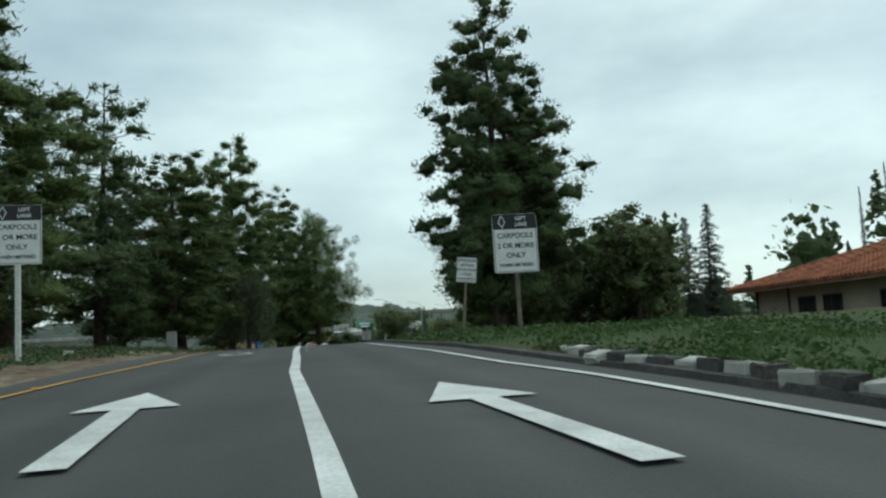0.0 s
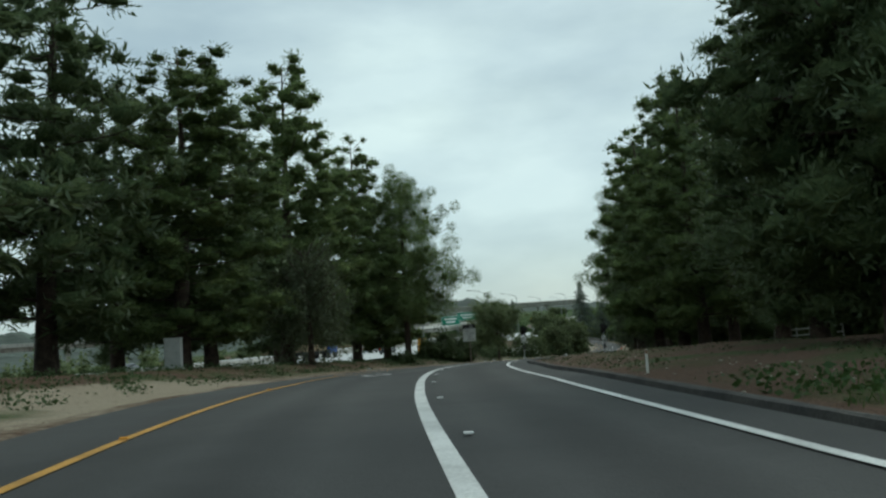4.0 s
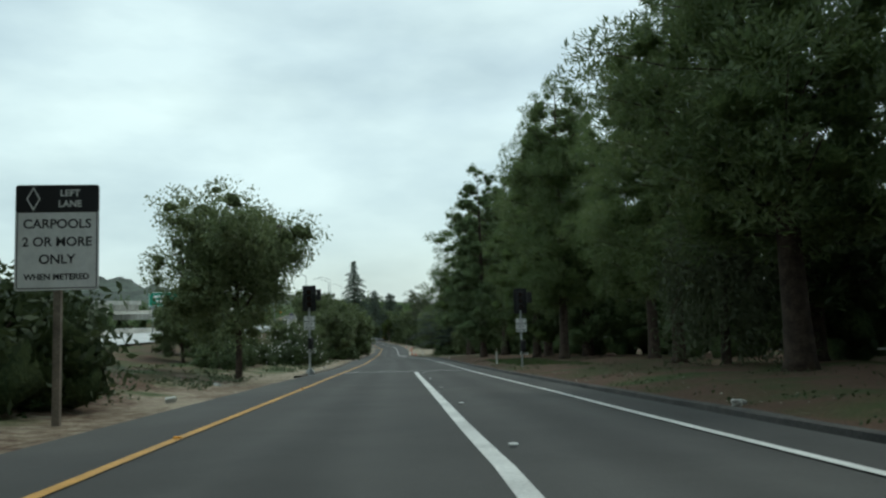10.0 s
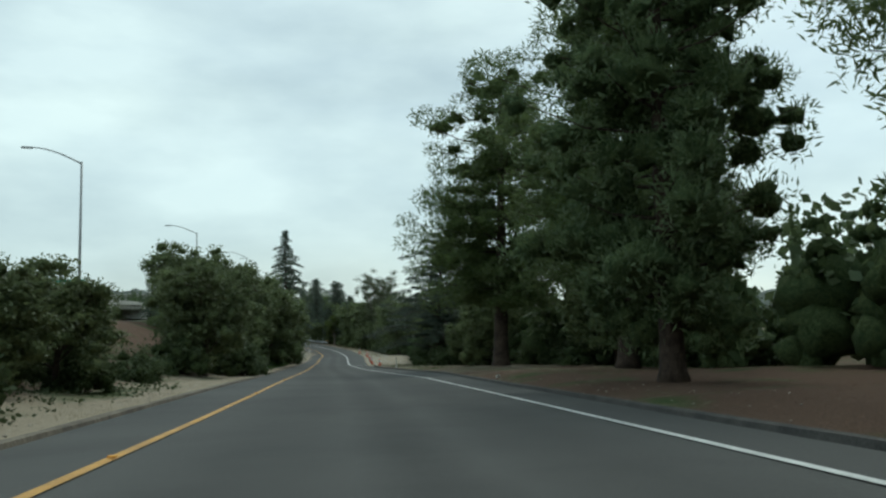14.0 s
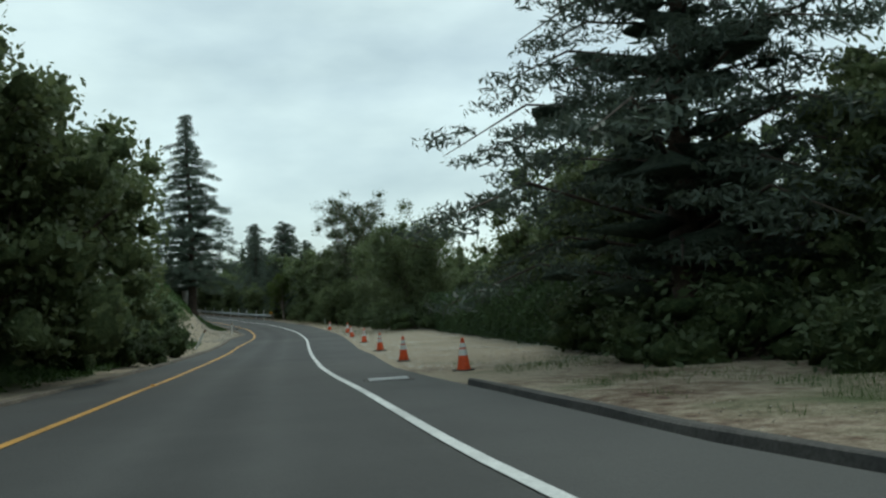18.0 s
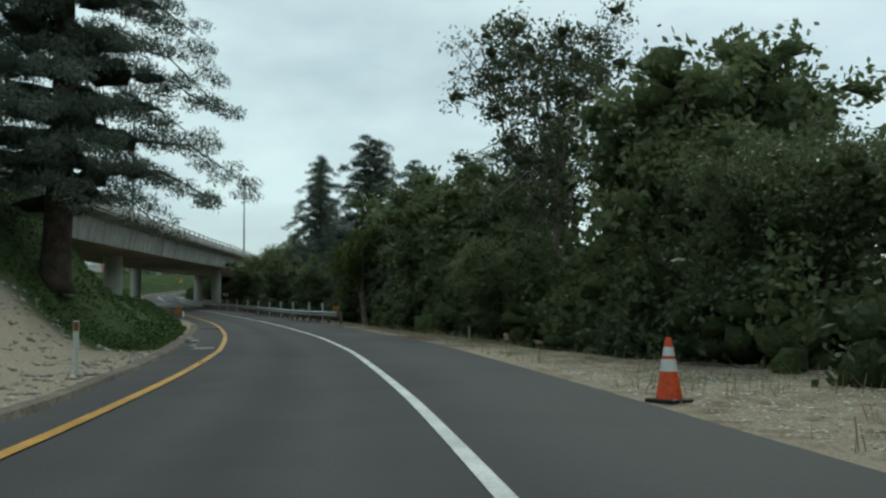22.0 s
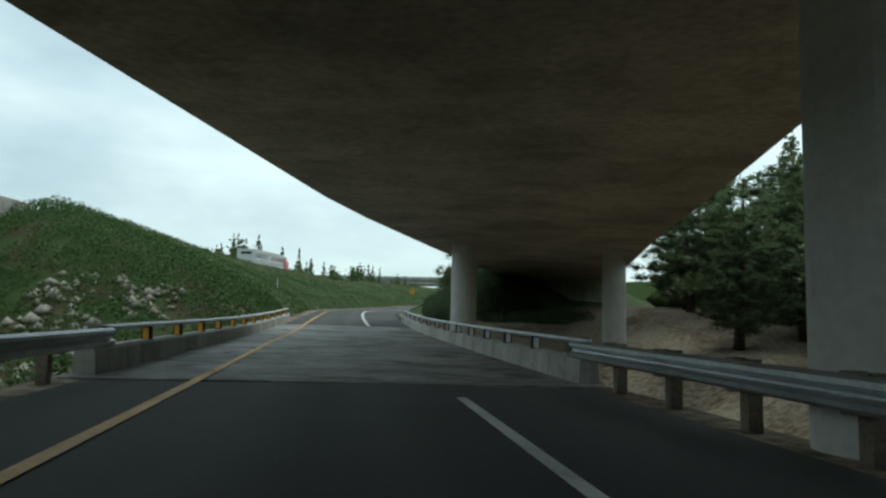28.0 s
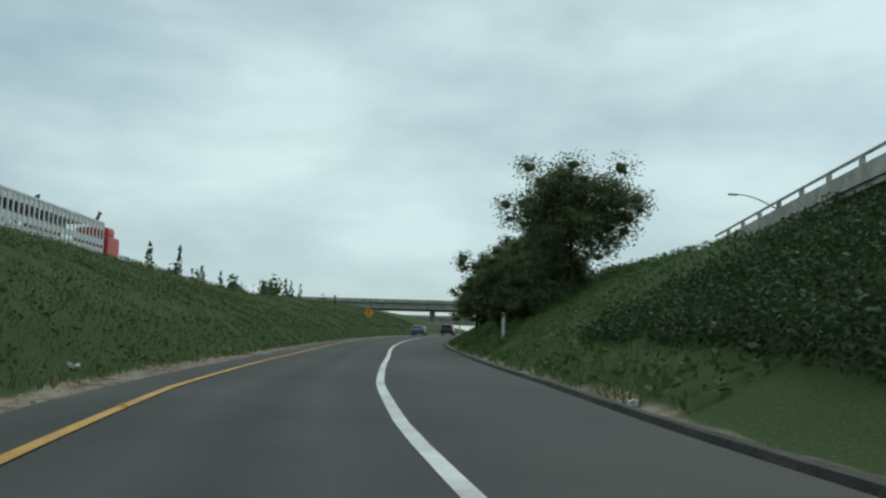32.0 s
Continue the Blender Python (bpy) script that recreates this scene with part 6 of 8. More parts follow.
AIRY = [make_tree("tall airy eucalyptus with pale limbs", 15, 9, s, "airy", clear=0.2, leaf=LEAF_EUC, bark=BARK_PALE, density=1.7, fineness=0.72, trunk_r=0.17) for s in (31, 32)]
LIGHT = make_tree("yellow-green leafy tree among dark conifers", 8, 6, 41, "airy", clear=0.15, leaf=LEAF_LIGHT, bark=BARK_PALE, density=2.2, fineness=0.65)
DEODAR = make_tree("broad dark deodar cedar with layered drooping boughs", 15, 14, 51, "deodar", clear=0.12, leaf=LEAF_DEODAR, density=2.4, fineness=0.55)
CONIFER = make_tree("tall dark conifer with layered drooping boughs on the bank", 22.5, 16, 53, "spire", clear=0.13, leaf=LEAF_DEODAR, density=6.0, fineness=0.38)
SPIRE = make_tree("slender dark conifer with pointed top on the bank", 19, 12.5, 52, "spire", clear=0.05, leaf=LEAF_DEODAR, density=0.95, fineness=0.8)
WEEP = make_tree("weeping pepper tree with hanging light foliage", 11, 10, 61, "weeping", leaf=LEAF_EUC, density=1.4)
BUSH = [make_shrub("dense dark roadside shrub", 2.6, 3.6, s, density=0.8) for s in (71, 72, 73)]
OLEANDER = make_shrub("oleander shrub with white blossom beside the road", 3.2, 4.6, 74, density=1.2, flowers=140)
used = set()


def plant(kind, u, d, h=None, turn=None, base=None, wide=1.0, label=None):
    """Set a tree or shrub of a kind on the ground, scaled to a height."""
    if kind in ROUND and (abs(d) > (22 if 18 < u < 27 else 13) or (h or 9) < 4) and not label:
        kind = ROUND_FAR[int(u * 10) % 2]
    if kind in PINE and abs(d) > 17.2:
        kind = PINE_FAR[int(u * 10) % 2]
    own = {id(t): hh for t, hh in KIND_H}[id(kind)]
    s = (h or own) / own
    rng = random.Random(int(u * 1000) + int(d * 77))
    m = stand(u, d, rng.uniform(0, 360) if turn is None else turn, sink=0.1)
    m = m @ Matrix.Diagonal((s * wide, s * wide, s, 1))
    if id(kind) in used:
        ob = copy_thing(kind, m @ Matrix.Diagonal((1 / kind.scale.x, 1 / kind.scale.y, 1 / kind.scale.z, 1)))
    else:
        used.add(id(kind))
        ob = kind
        ob.matrix_world = m
    ob["label"] = label or LABELS[id(kind)]
    return ob


KIND_H = [(p, 22) for p in PINE[:6] + PINE_FAR] + [(PINE[6], 20)] + [(r, 9) for r in ROUND + ROUND_FAR] + [(a, 15) for a in AIRY] + [(LIGHT, 8), (VERGE, 9), (DEODAR, 15), (SPIRE, 19), (CONIFER, 22.5), (WEEP, 11), (OLEANDER, 3.2)] + [(b, 2.6) for b in BUSH]
LABELS = {id(t): t["label"] for t, _ in KIND_H}
# the pines on the freeway side
for k, u, d, h, w in ((0, 5.0, -17.0, 23, 1.3), (1, 5.6, -24.0, 23, 1.35), (2, 6.4, -20.0, 22, 1.4), (3, 7.25, -17.7, 23.5, 1.1), (0, 7.75, -14.2, 19, 1.35), (4, 8.2, -22, 20, 1.2),
                      (2, 8.5, -17.5, 20, 1.3), (0, 9.13, -15.5, 26, 1.05), (2, 10.06, -14.1, 23, 1.0), (0, 10.75, -14.6, 17.5, 1.3), (6, 10.31, -10.0, 19.5, 0.8), (2, 9.7, -20, 18, 1.2), (1, 3.9, -22, 22, 1.1), (3, 2.9, -27, 25, 1.1), (1, 4.4, -28, 22, 1.2), (0, 6.9, -26, 21, 1.2)):
    plant(PINE[k], u, d, h, wide=w)
plant(WEEP, 8.75, -11.6, 10.5)
# pines on the right of the ramp
for k, u, d, h, w in ((3, 5.9, 13.2, 22, 0.98), (1, 6.1, 14.5, 19, 1.1), (1, 7.0, 16.5, 17, 1.1), (3, 7.8, 18.5, 18, 1.0), (0, 8.5, 16.0, 18.5, 1.05), (1, 9.2, 19.4, 21, 1.0), (2, 9.7, 14.5, 19.5, 1.0), (1, 10.24, 17.0, 25, 1.0),
                      (3, 10.9, 15.2, 21, 1.1), (5, 11.6, 13.0, 21, 1.1), (3, 12.1, 18.0, 23, 1.05), (4, 12.5, 14.4, 20, 0.8), (0, 14.4, 13.2, 20, 0.9), (5, 13.1, 16.6, 21, 0.85), (5, 13.6, 12.6, 21, 0.85), (3, 14.2, 17.0, 22, 1.1), (4, 14.7, 15.2, 23, 0.9),
                      (1, 15.3, 10.3, 21.5, 0.85), (4, 16.25, 15.0, 24.5, 1.08), (5, 17.38, 11.9, 24.0, 1.16), (1, 15.2, 24, 20, 1.1), (0, 13.9, 23, 20, 1.1)):
    plant(PINE[k], u, d, h, wide=w)
plant(WEEP, 12.0, 13.5, 8.5)
plant(AIRY[0], 17.3, 18.8, 13.0)
plant(AIRY[1], 16.9, 24.0, 13.5)
plant(WEEP, 10.7, 12.6, 7.5)
for k, u, d, h in ((0, 7.2, 26, 9), (1, 8.2, 30, 9), (2, 9.2, 27, 8), (1, 6.4, 24, 8), (0, 6.9, 21, 8), (0, 16.9, 18, 7.5), (2, 17.6, 21, 8.5), (1, 18.5, 17, 8.0), (2, 18.15, 13.6, 7.0), (0, 19.2, 18, 9), (2, 16.2, 17.5, 6)):
    plant(ROUND[k], u, d, h)
for u, d, h in ((8.56, 38, 13.5), (8.5, 35.5, 12)):
    plant(SPIRE, u, d, h, wide=0.8, label="dark pointed conifer beyond the house")
for u, d, h in ((7.7, 49.4, 12.5), (7.2, 49.0, 13.5)):
    plant(SPIRE, u, d, h, wide=0.16, label="narrow dark cypress behind the roof")
plant(VERGE, 12.42, -7.1, 8.3, wide=0.86)
plant(BUSH[0], 11.15, -9.3, 4.3, wide=0.98)
plant(BUSH[1], 11.02, -9.9, 3.6, wide=1.0)
plant(BUSH[2], 11.25, -8.6, 3.3, wide=1.0)
for k, u, d, h in ((1, 9.9, -9.0, 1.6), (0, 13.3, -11, 2.6), (1, 14.9, -8.4, 2.9), (2, 15.6, -8.8, 1.7), (0, 16.2, -9.6, 1.9), (1, 16.9, -10.5, 3.2), (2, 17.4, -8.0, 3.2), (0, 17.6, -8.4, 3.0), (1, 15.2, -13, 2.0), (2, 13.9, -13, 3.0), (0, 12.9, -9.5, 1.9), (1, 14.5, -11, 2.5), (0, 15.5, -12, 1.8), (2, 16.0, -12.5, 2.0)):
    plant(BUSH[k], u, d, h)
plant(OLEANDER, 14.2, -8.6, 3.3)
plant(OLEANDER, 13.6, -10.4, 2.6)
for k, u, d, h in ((1, 17.0, -8.7, 7.4), (2, 17.8, -9.2, 6.4), (0, 18.5, -11.5, 9.5), (1, 19.1, -10.8, 9.5), (2, 19.55, -9.3, 9.6), (0, 19.95, -9.0, 8.6), (1, 19.4, -14.0, 8.4), (2, 18.3, -15, 8.0)):
    plant(ROUND[k], u, d, h)
for k, u, d, h in ((0, 20.6, -8.0, 2.8), (1, 21.0, -8.6, 3.0), (2, 20.2, -7.6, 2.2)):
    plant(BUSH[k], u, d, h)
for k, u, d, h in ((0, 13.7, -15.5, 4.6), (2, 14.2, -17.0, 5.0), (1, 14.8, -16.5, 4.0)):
    plant(ROUND[k], u, d, h, wide=1.2, label="dark scrubby tree on the freeway side")
for k, u, d, h in ((1, 15.25, -9.4, 4.0), (0, 15.55, -9.3, 4.2), (2, 14.95, -11.0, 4.2), (1, 15.9, -10.8, 3.6)):
    plant(ROUND[k], u, d, h, wide=1.15, label="dense dark shrubby oak on the sandy verge")
plant(ROUND[1], 30.4, -36.0, 9.5, wide=1.2, label="dark tree before the freeway bridge abutment")
plant(CONIFER, 23.66, -6.9, 22.8, wide=1.0)
# right side past the gravel
plant(DEODAR, 19.3, 10.5, 15.4, wide=1.46)
for k, u, d, h in ((0, 18.8, 11.6, 2.8), (1, 19.1, 9.6, 2.6), (2, 19.5, 9.4, 2.4), (0, 18.9, 13.4, 3.2), (1, 18.4, 14.5, 3.4), (2, 18.0, 16.5, 3.6), (0, 19.5, 12, 3.4), (1, 17.6, 17.5, 3.6), (2, 17.0, 18.5, 3.4), (0, 16.2, 20, 3.6)):
    plant(BUSH[k], u, d, h, wide=1.3)
for k, u, d, h in ((0, 19.0, 14.5, 7), (1, 18.7, 11.8, 4.4), (2, 20.2, 14.2, 9.5), (0, 19.7, 12.8, 7.5), (1, 20.9, 16.5, 6), (2, 21.5, 18.5, 6), (1, 21.6, 13.5, 4.6), (2, 20.5, 12.1, 6.4), (0, 23.45, 14.5, 11), (2, 24.55, 13.0, 10.3), (1, 25.4, 13.6, 11.5), (0, 24.85, 12.6, 10.4), (2, 24.5, 11.0, 4.4), (0, 24.7, 29, 9), (1, 24.2, 27, 8)):
    plant(ROUND[k], u, d, h)
plant(VERGE, 22.15, 10.2, 8.9, wide=0.92, label="large dark evergreen oak beside the gravel lot")
plant(DEODAR, 25.2, 12.2, 13.2, wide=0.75)
for k, u, d, h in ((0, 21.9, 10.4, 3.0), (1, 22.3, 9.6, 2.6), (2, 22.55, 10.6, 3.2), (1, 22.1, 11.8, 3.4)):
    plant(BUSH[k], u, d, h, wide=1.15)
for u, d, h, lab in ((23.0, 12.4, 5.4, "dark leafy oak behind the gravel shoulder"), (24.12, 10.9, 5.2, "low olive-green oak behind the gravel shoulder"), (34.55, 12.4, 7.6, "large dark rounded tree on the green slope")):
    plant(VERGE, u, d, h, wide=1.1, label=lab)
for k, u, d, h in ((0, 34.5, 10.2, 3.0), (1, 34.65, 12.0, 3.0), (2, 23.0, 10.8, 2.6), (0, 23.3, 11.6, 2.8)):
    plant(BUSH[k], u, d, h, wide=1.2)
plant(VERGE, 27.5, 9.9, 8.6, wide=0.85, label="large olive-green oak behind the guard rail")
for k, u, d, h in ((0, 27.35, 8.6, 3.0), (1, 27.6, 8.9, 3.2), (2, 27.2, 9.4, 3.0)):
    plant(BUSH[k], u, d, h, wide=1.3)
plant(AIRY[0], 24.15, 13.9, 17.5)
plant(AIRY[1], 24.75, 16.5, 11)
plant(AIRY[1], 25.2, 20, 15)
plant(LIGHT, 25.42, 9.2, 7.4, wide=1.1)
plant(DEODAR, 25.75, 11.2, 17.0, wide=0.8)
plant(SPIRE, 24.39, -32.2, 14, wide=0.7, label="dark conifer between the ramp and the freeway")
plant(SPIRE, 26.53, 10.2, 17.5, wide=0.85, label="dark conifer with layered boughs beside the overpass")
for u, d, h in ((25.91, 12.5, 17.0), (26.9, 12.2, 18.5), (28.2, 14.5, 12.0)):
    plant(DEODAR, u, d, h, wide=0.75)
for k, u, d, h in ((1, 26.2, 9.0, 6.0), (0, 26.9, 8.4, 6.0), (1, 28.1, 9.2, 7.4), (0, 28.3, 12.5, 9), (2, 27.2, 14, 7.4), (1, 27.0, 11.5, 5.6)):
    plant(ROUND[k], u, d, h, wide=1.1)
for k, u, d, h, w in ((2, 34.9, 8.9, 5.4, 1.2), (0, 35.6, 12.5, 6.0, 1.3), (2, 35.9, 8.6, 4.4, 1.2), (1, 36.4, 18.0, 4.2, 1.5)):
    plant(ROUND[k], u, d, h, wide=w, label="dark rounded tree on the green slope")
for u, d, h in ((29.3, 19, 11), (29.9, 26, 13), (30.6, 28, 12), (28.8, 17, 11), (30.4, 22, 10), (31.2, 25, 11), (29.6, 21.5, 10), (31.9, 29, 11), (28.7, 24, 13), (30.2, 32, 13), (31.0, 31, 12), (31.6, 34, 12), (30.8, 36, 14)):
    plant(PINE[3], u, d, h, wide=1.4)

# ---- belts of far trees, each one mass of foliage ----
def tree_belt(name, label, path, h, depth, seed, mat, base=0.0, spacing=4.0, leaf=0.9, per=150, spiky=0.2):
    """Crowns of many sizes set close along a line of (u, d) knots, as one mass."""
    rng = np.random.default_rng(seed)
    us, ds = np.array([p[0] for p in path], float), np.array([p[1] for p in path], float)
    w = spots(us, ds)
    seg = np.concatenate([[0], np.cumsum(np.linalg.norm(np.diff(w[:, :2], axis=0), axis=1))])
    n = max(2, int(seg[-1] / spacing))
    clouds, lumps = [], []
    for k in range(n):
        s = seg[-1] * (k + rng.random()) / n
        u, d = np.interp(s, seg, us), np.interp(s, seg, ds) + rng.normal() * depth / 2
        p = spots([u], [d])[0]
        p[2] += base if isinstance(base, (int, float)) else base(u, d)
        hh = h * rng.uniform(0.55, 1.15)
        ww = hh * rng.uniform(0.45, 0.75)
        pointed = rng.random() < spiky
        m = int(per * max(0.4, hh / 8))
        c = rng.normal(size=(m, 3))
        c /= np.linalg.norm(c, axis=1)[:, None]
        c *= rng.uniform(0.55, 1.0, (m, 1))
        z = (c[:, 2] + 1) / 2
        r = (1 - z) ** 0.8 * 1.5 if pointed else np.ones(m) * (0.85 + 0.25 * np.sin(7 * c[:, 0] + 5 * c[:, 1] + k))
        f = ww * (0.5 if pointed else 1.0) / 2 * r
        pts = np.stack([c[:, 0] * f, c[:, 1] * f, z * hh * (1.25 if pointed else 1.0)], 1) + p
        clouds.append(leaves(rng, pts, leaf, 0.6))
        for z in np.arange(0.12, 0.95, 0.16):
            rr = ww * (0.5 if pointed else 1.0) * 0.36 * ((1 - z) * 1.6 if pointed else math.sin(math.pi * min(0.94, z + 0.12)) + 0.15)
            for _ in range(1 if pointed else 3):
                o = rng.normal(size=2) * rr * (0.0 if pointed else 0.42)
                lumps.append((p[0] + o[0], p[1] + o[1], p[2] + z * hh * (1.15 if pointed else 0.88), rr * (0.8 if pointed else 0.58)))
    v = np.concatenate(clouds)
    belt = tagged(new(name, raw_mesh(name, v, np.arange(len(v)).reshape(-1, 4), mat)), label, "trees", kind="stuff")
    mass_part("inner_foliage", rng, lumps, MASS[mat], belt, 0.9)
    return belt


tree_belt("far_trees", "dark tree belt behind the car park", [(-4, 62), (5, 58), (12, 52), (17, 44), (20, 40)], 11, 9, 1, LEAF_DARK, spiky=0.35)
tree_belt("understory", "dark undergrowth and small trees behind the pines", [(7, 27), (10, 26), (12.5, 22), (14.5, 21), (17, 20), (19, 18.5), (20.0, 17.5)], 7.5, 4, 2, LEAF_DARK, per=330, leaf=0.55, spacing=2.0)
tree_belt("understory", "dark tree mass behind the gravel lot", [(20.4, 26), (22, 23), (24, 20), (26, 19), (28, 19)], 8, 5, 3, LEAF_OAK, per=420, leaf=0.5, spacing=2.6, base=-1)
tree_belt("understory", "dense dark thicket below the roadside trees", [(22.6, 11.4), (23.4, 12.0), (24.5, 11.6), (26, 10.2), (27.3, 9.4), (28.4, 9.6)], 4.2, 2.0, 4, LEAF_OAK, per=760, leaf=0.22, spacing=1.5, base=-0.9)
tree_belt("far_trees", "trees across the freeway", [(-8, -110), (4, -104), (10, -110), (16, -125), (22, -120)], 12, 14, 5, LEAF_OAK, base=-3, spacing=5)
tree_belt("far_trees", "wooded rise far ahead of the ramp", [(20.6, 30), (23, 33), (26, 36), (28, 40)], 9, 14, 6, LEAF_DARK, spacing=3.5, spiky=0.0, base=-1)
tree_belt("thicket", "thick shrubs between the ramp and the freeway", [(17.2, -11.5), (17.6, -12), (18.6, -11.5), (20, -10.5), (21.2, -10)], 4.6, 2.6, 7, LEAF_SHRUB, per=520, leaf=0.28, spacing=1.7)
tree_belt("far_trees", "pointed trees beyond the freeway on the crest", [(34.4, -44), (35.4, -34), (37.6, -40), (40, -44), (44, -50)], 7.5, 7, 8, LEAF_DARK, spacing=5.5, base=4.6, spiky=0.5, leaf=0.6)
tree_belt("far_trees", "low trees at the end of the cutting", [(44, -60), (46, -20), (47, 20), (48, 60)], 4, 8, 9, LEAF_DARK, base=-6, spacing=5)
tree_belt("far_trees", "trees beyond the dirt under the overpass", [(28.6, 27), (30, 31), (31.4, 34), (33, 40)], 12, 7, 10, LEAF_PINE, spacing=2.4, leaf=0.5, per=420)
tree_belt("far_trees", "trees along the far side of the freeway", [(22, -75), (27, -80), (32, -85), (38, -80)], 11, 12, 11, LEAF_DARK, spacing=5, base=1)


def hills():
    """A low wooded ridge all round the horizon."""
    n, rows = 1100, []
    for r, k in ((560, 0.0), (640, 0.3), (720, 0.5), (780, 0.64), (830, 0.78), (870, 0.9), (900, 1.0), (940, 1.0), (1100, 0.8)):
        a = np.linspace(0, 2 * math.pi, n, endpoint=False)
        x, y = np.cos(a) * r, 250 + np.sin(a) * r
        swell = 30 + 34 * np.exp(-((a - radians(112)) / radians(20)) ** 2) + 22 * wobble(x, y, 300.0, 2.0)
        trees = 7 * wobble(x, y, 17.0, 4.0) + 5 * wobble(x, y, 8.0, 6.0) + 8 * wobble(x, y, 60.0, 8.0)
        rows.append(np.stack([x, y, -8 + k * (swell + trees)], 1))
    v = np.stack(rows)
    idx = np.arange(len(rows) * n).reshape(len(rows), n)
    f = np.stack([idx[:-1], np.roll(idx[:-1], -1, 1), np.roll(idx[1:], -1, 1), idx[1:]], -1).reshape(-1, 4)
    tagged(new("backdrop", raw_mesh("backdrop", v.reshape(-1, 3), f, HILL)), "low dark wooded hills on the horizon", "hills", kind="structure")


HILL = material("wooded_hill", (0.085, 0.105, 0.085), 0.95, spread=0.2, scale=0.02, fine=0.12, bump=0.0, coords="World")
hills()


def hedge(path, h, width, seed, label, mat, size=0.2, per=150):
    """A clipped, ivy-grown hedge along a line of (u, d) knots."""
    rng = np.random.default_rng(seed)
    us, ds = np.array([p[0] for p in path], float), np.array([p[1] for p in path], float)
    w = spots(us, ds)
    seg = np.concatenate([[0], np.cumsum(np.linalg.norm(np.diff(w[:, :2], axis=0), axis=1))])
    n = int(seg[-1] * per)
    s = rng.random(n) * seg[-1]
    u, d = np.interp(s, seg, us), np.interp(s, seg, ds)
    top = rng.random(n) < 0.35
    hh = h * (1 + 0.16 * np.sin(s * 0.7) + 0.08 * np.sin(s * 2.3) + 0.05 * np.sin(s * 6.1))
    side = np.where(rng.random(n) < 0.8, -1, 1)
    dd = np.where(top, (rng.random(n) - 0.5) * width, side * width / 2 + rng.normal(size=n) * 0.14)
    zz = np.where(top, hh + rng.normal(size=n) * 0.10, hh * rng.random(n))
    p = spots(u, d + dd)
    p[:, 2] += zz - 0.15
    v = leaves(rng, p, size, 0.7)
    root = thing("hedge", label, "hedge")
    leaf_part("foliage", [v], mat, root)
    # Solid near-black block inside: the dark of the leaf gaps is in its colour.
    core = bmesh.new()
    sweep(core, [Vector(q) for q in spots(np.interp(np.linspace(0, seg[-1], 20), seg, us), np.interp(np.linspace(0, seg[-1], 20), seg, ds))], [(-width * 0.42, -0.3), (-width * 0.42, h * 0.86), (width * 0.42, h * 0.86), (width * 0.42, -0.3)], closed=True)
    part("core_block", core, HEDGE_CORE, root)
    return root


HEDGE_CORE = material("hedge_dark_core", (0.02, 0.026, 0.014), 0.95, spread=0.2, scale=2, fine=9, bump=0.6)
hedge([(19.6, 9.6), (20.3, 10.2), (20.9, 10.6), (21.7, 11.6), (22.4, 12.4)], 2.3, 1.5, 12, "tall ivy-covered hedge behind the gravel lot", LEAF_IVY_DARK, size=0.11, per=1300)

# ---- vehicles, at rest where they stand ----
def on_road(u, d, turn=0.0):
    p, t = line(u)
    return Matrix.Translation(spot(u, d, 0.02)) @ pose(0, 0, 0, 0, 0, heading(u) + turn) @ pose(0, 0, 0, math.degrees(math.atan2(t[0, 2], math.hypot(t[0, 0], t[0, 1]))))


car(on_road(38.1, -1.5), CAR_BLUE, SEDAN, "blue sedan ahead on the ramp")
car(on_road(38.6, 1.6), CAR_DARK, SUV, "dark sport utility vehicle ahead on the ramp", width=1.9)


def on_freeway(u, k, turn=0.0):
    """A pose on the freeway, k of the way across it."""
    p = spot(u, float(fw_near(u)) - 52 * k)
    p.z = float(fw_z(u)) + 0.36 + 0.5 * k
    return Matrix.Translation(p) @ pose(0, 0, 0, 0, 0, heading(u) + turn)


lorry(on_freeway(13.4, 0.34), TRUCK_BLUE, "flat", "blue lorry with a flatbed of tan cargo on the freeway")
lorry(on_freeway(15.6, 0.42), TRUCK_RED, "box", "red lorry with a white box trailer on the freeway")
lorry(on_freeway(10.0, 0.78, 180), CAR_WHITE, "box", "white lorry with a box trailer on the far carriageway")
for u, k, turn, mat, shape, text in ((9.3, 0.10, 0, CAR_WHITE, SEDAN, "white car on the freeway"), (9.9, 0.33, 0, CARGO, SUV, "tan sport utility vehicle on the freeway"), (13.9, 0.15, 0, CAR_DARK, SUV, "black sport utility vehicle on the freeway"), (14.7, 0.33, 0, CAR_GREY, SEDAN, "grey car on the freeway"),
                                     (16.6, 0.12, 0, CAR_WHITE, SUV, "white van-like vehicle on the freeway"), (12.0, 0.68, 180, CAR_GREY, SEDAN, "grey car on the far carriageway"), (7.2, 0.2, 0, CAR_DARK, SEDAN, "dark car on the freeway")):
    car(on_freeway(u, k, turn), mat, shape, text, "cars on the freeway")
for u, d, turn, mat, shape, text in ((12.6, 31, 80, CAR_WHITE, SEDAN, "white car parked beyond the pines"), (12.0, 30.5, 84, CAR_DARK, SUV, "dark car parked beyond the pines"), (13.2, 32, 78, CAR_GREY, SEDAN, "grey car parked beyond the pines"), (10.4, 32, 85, CAR_DARK, SEDAN, "dark car parked in the car park"), (9.6, 33, 85, CAR_GREY, SUV, "grey car parked in the car park")):
    car(stand(u, d, turn), mat, shape, text, "parked cars")


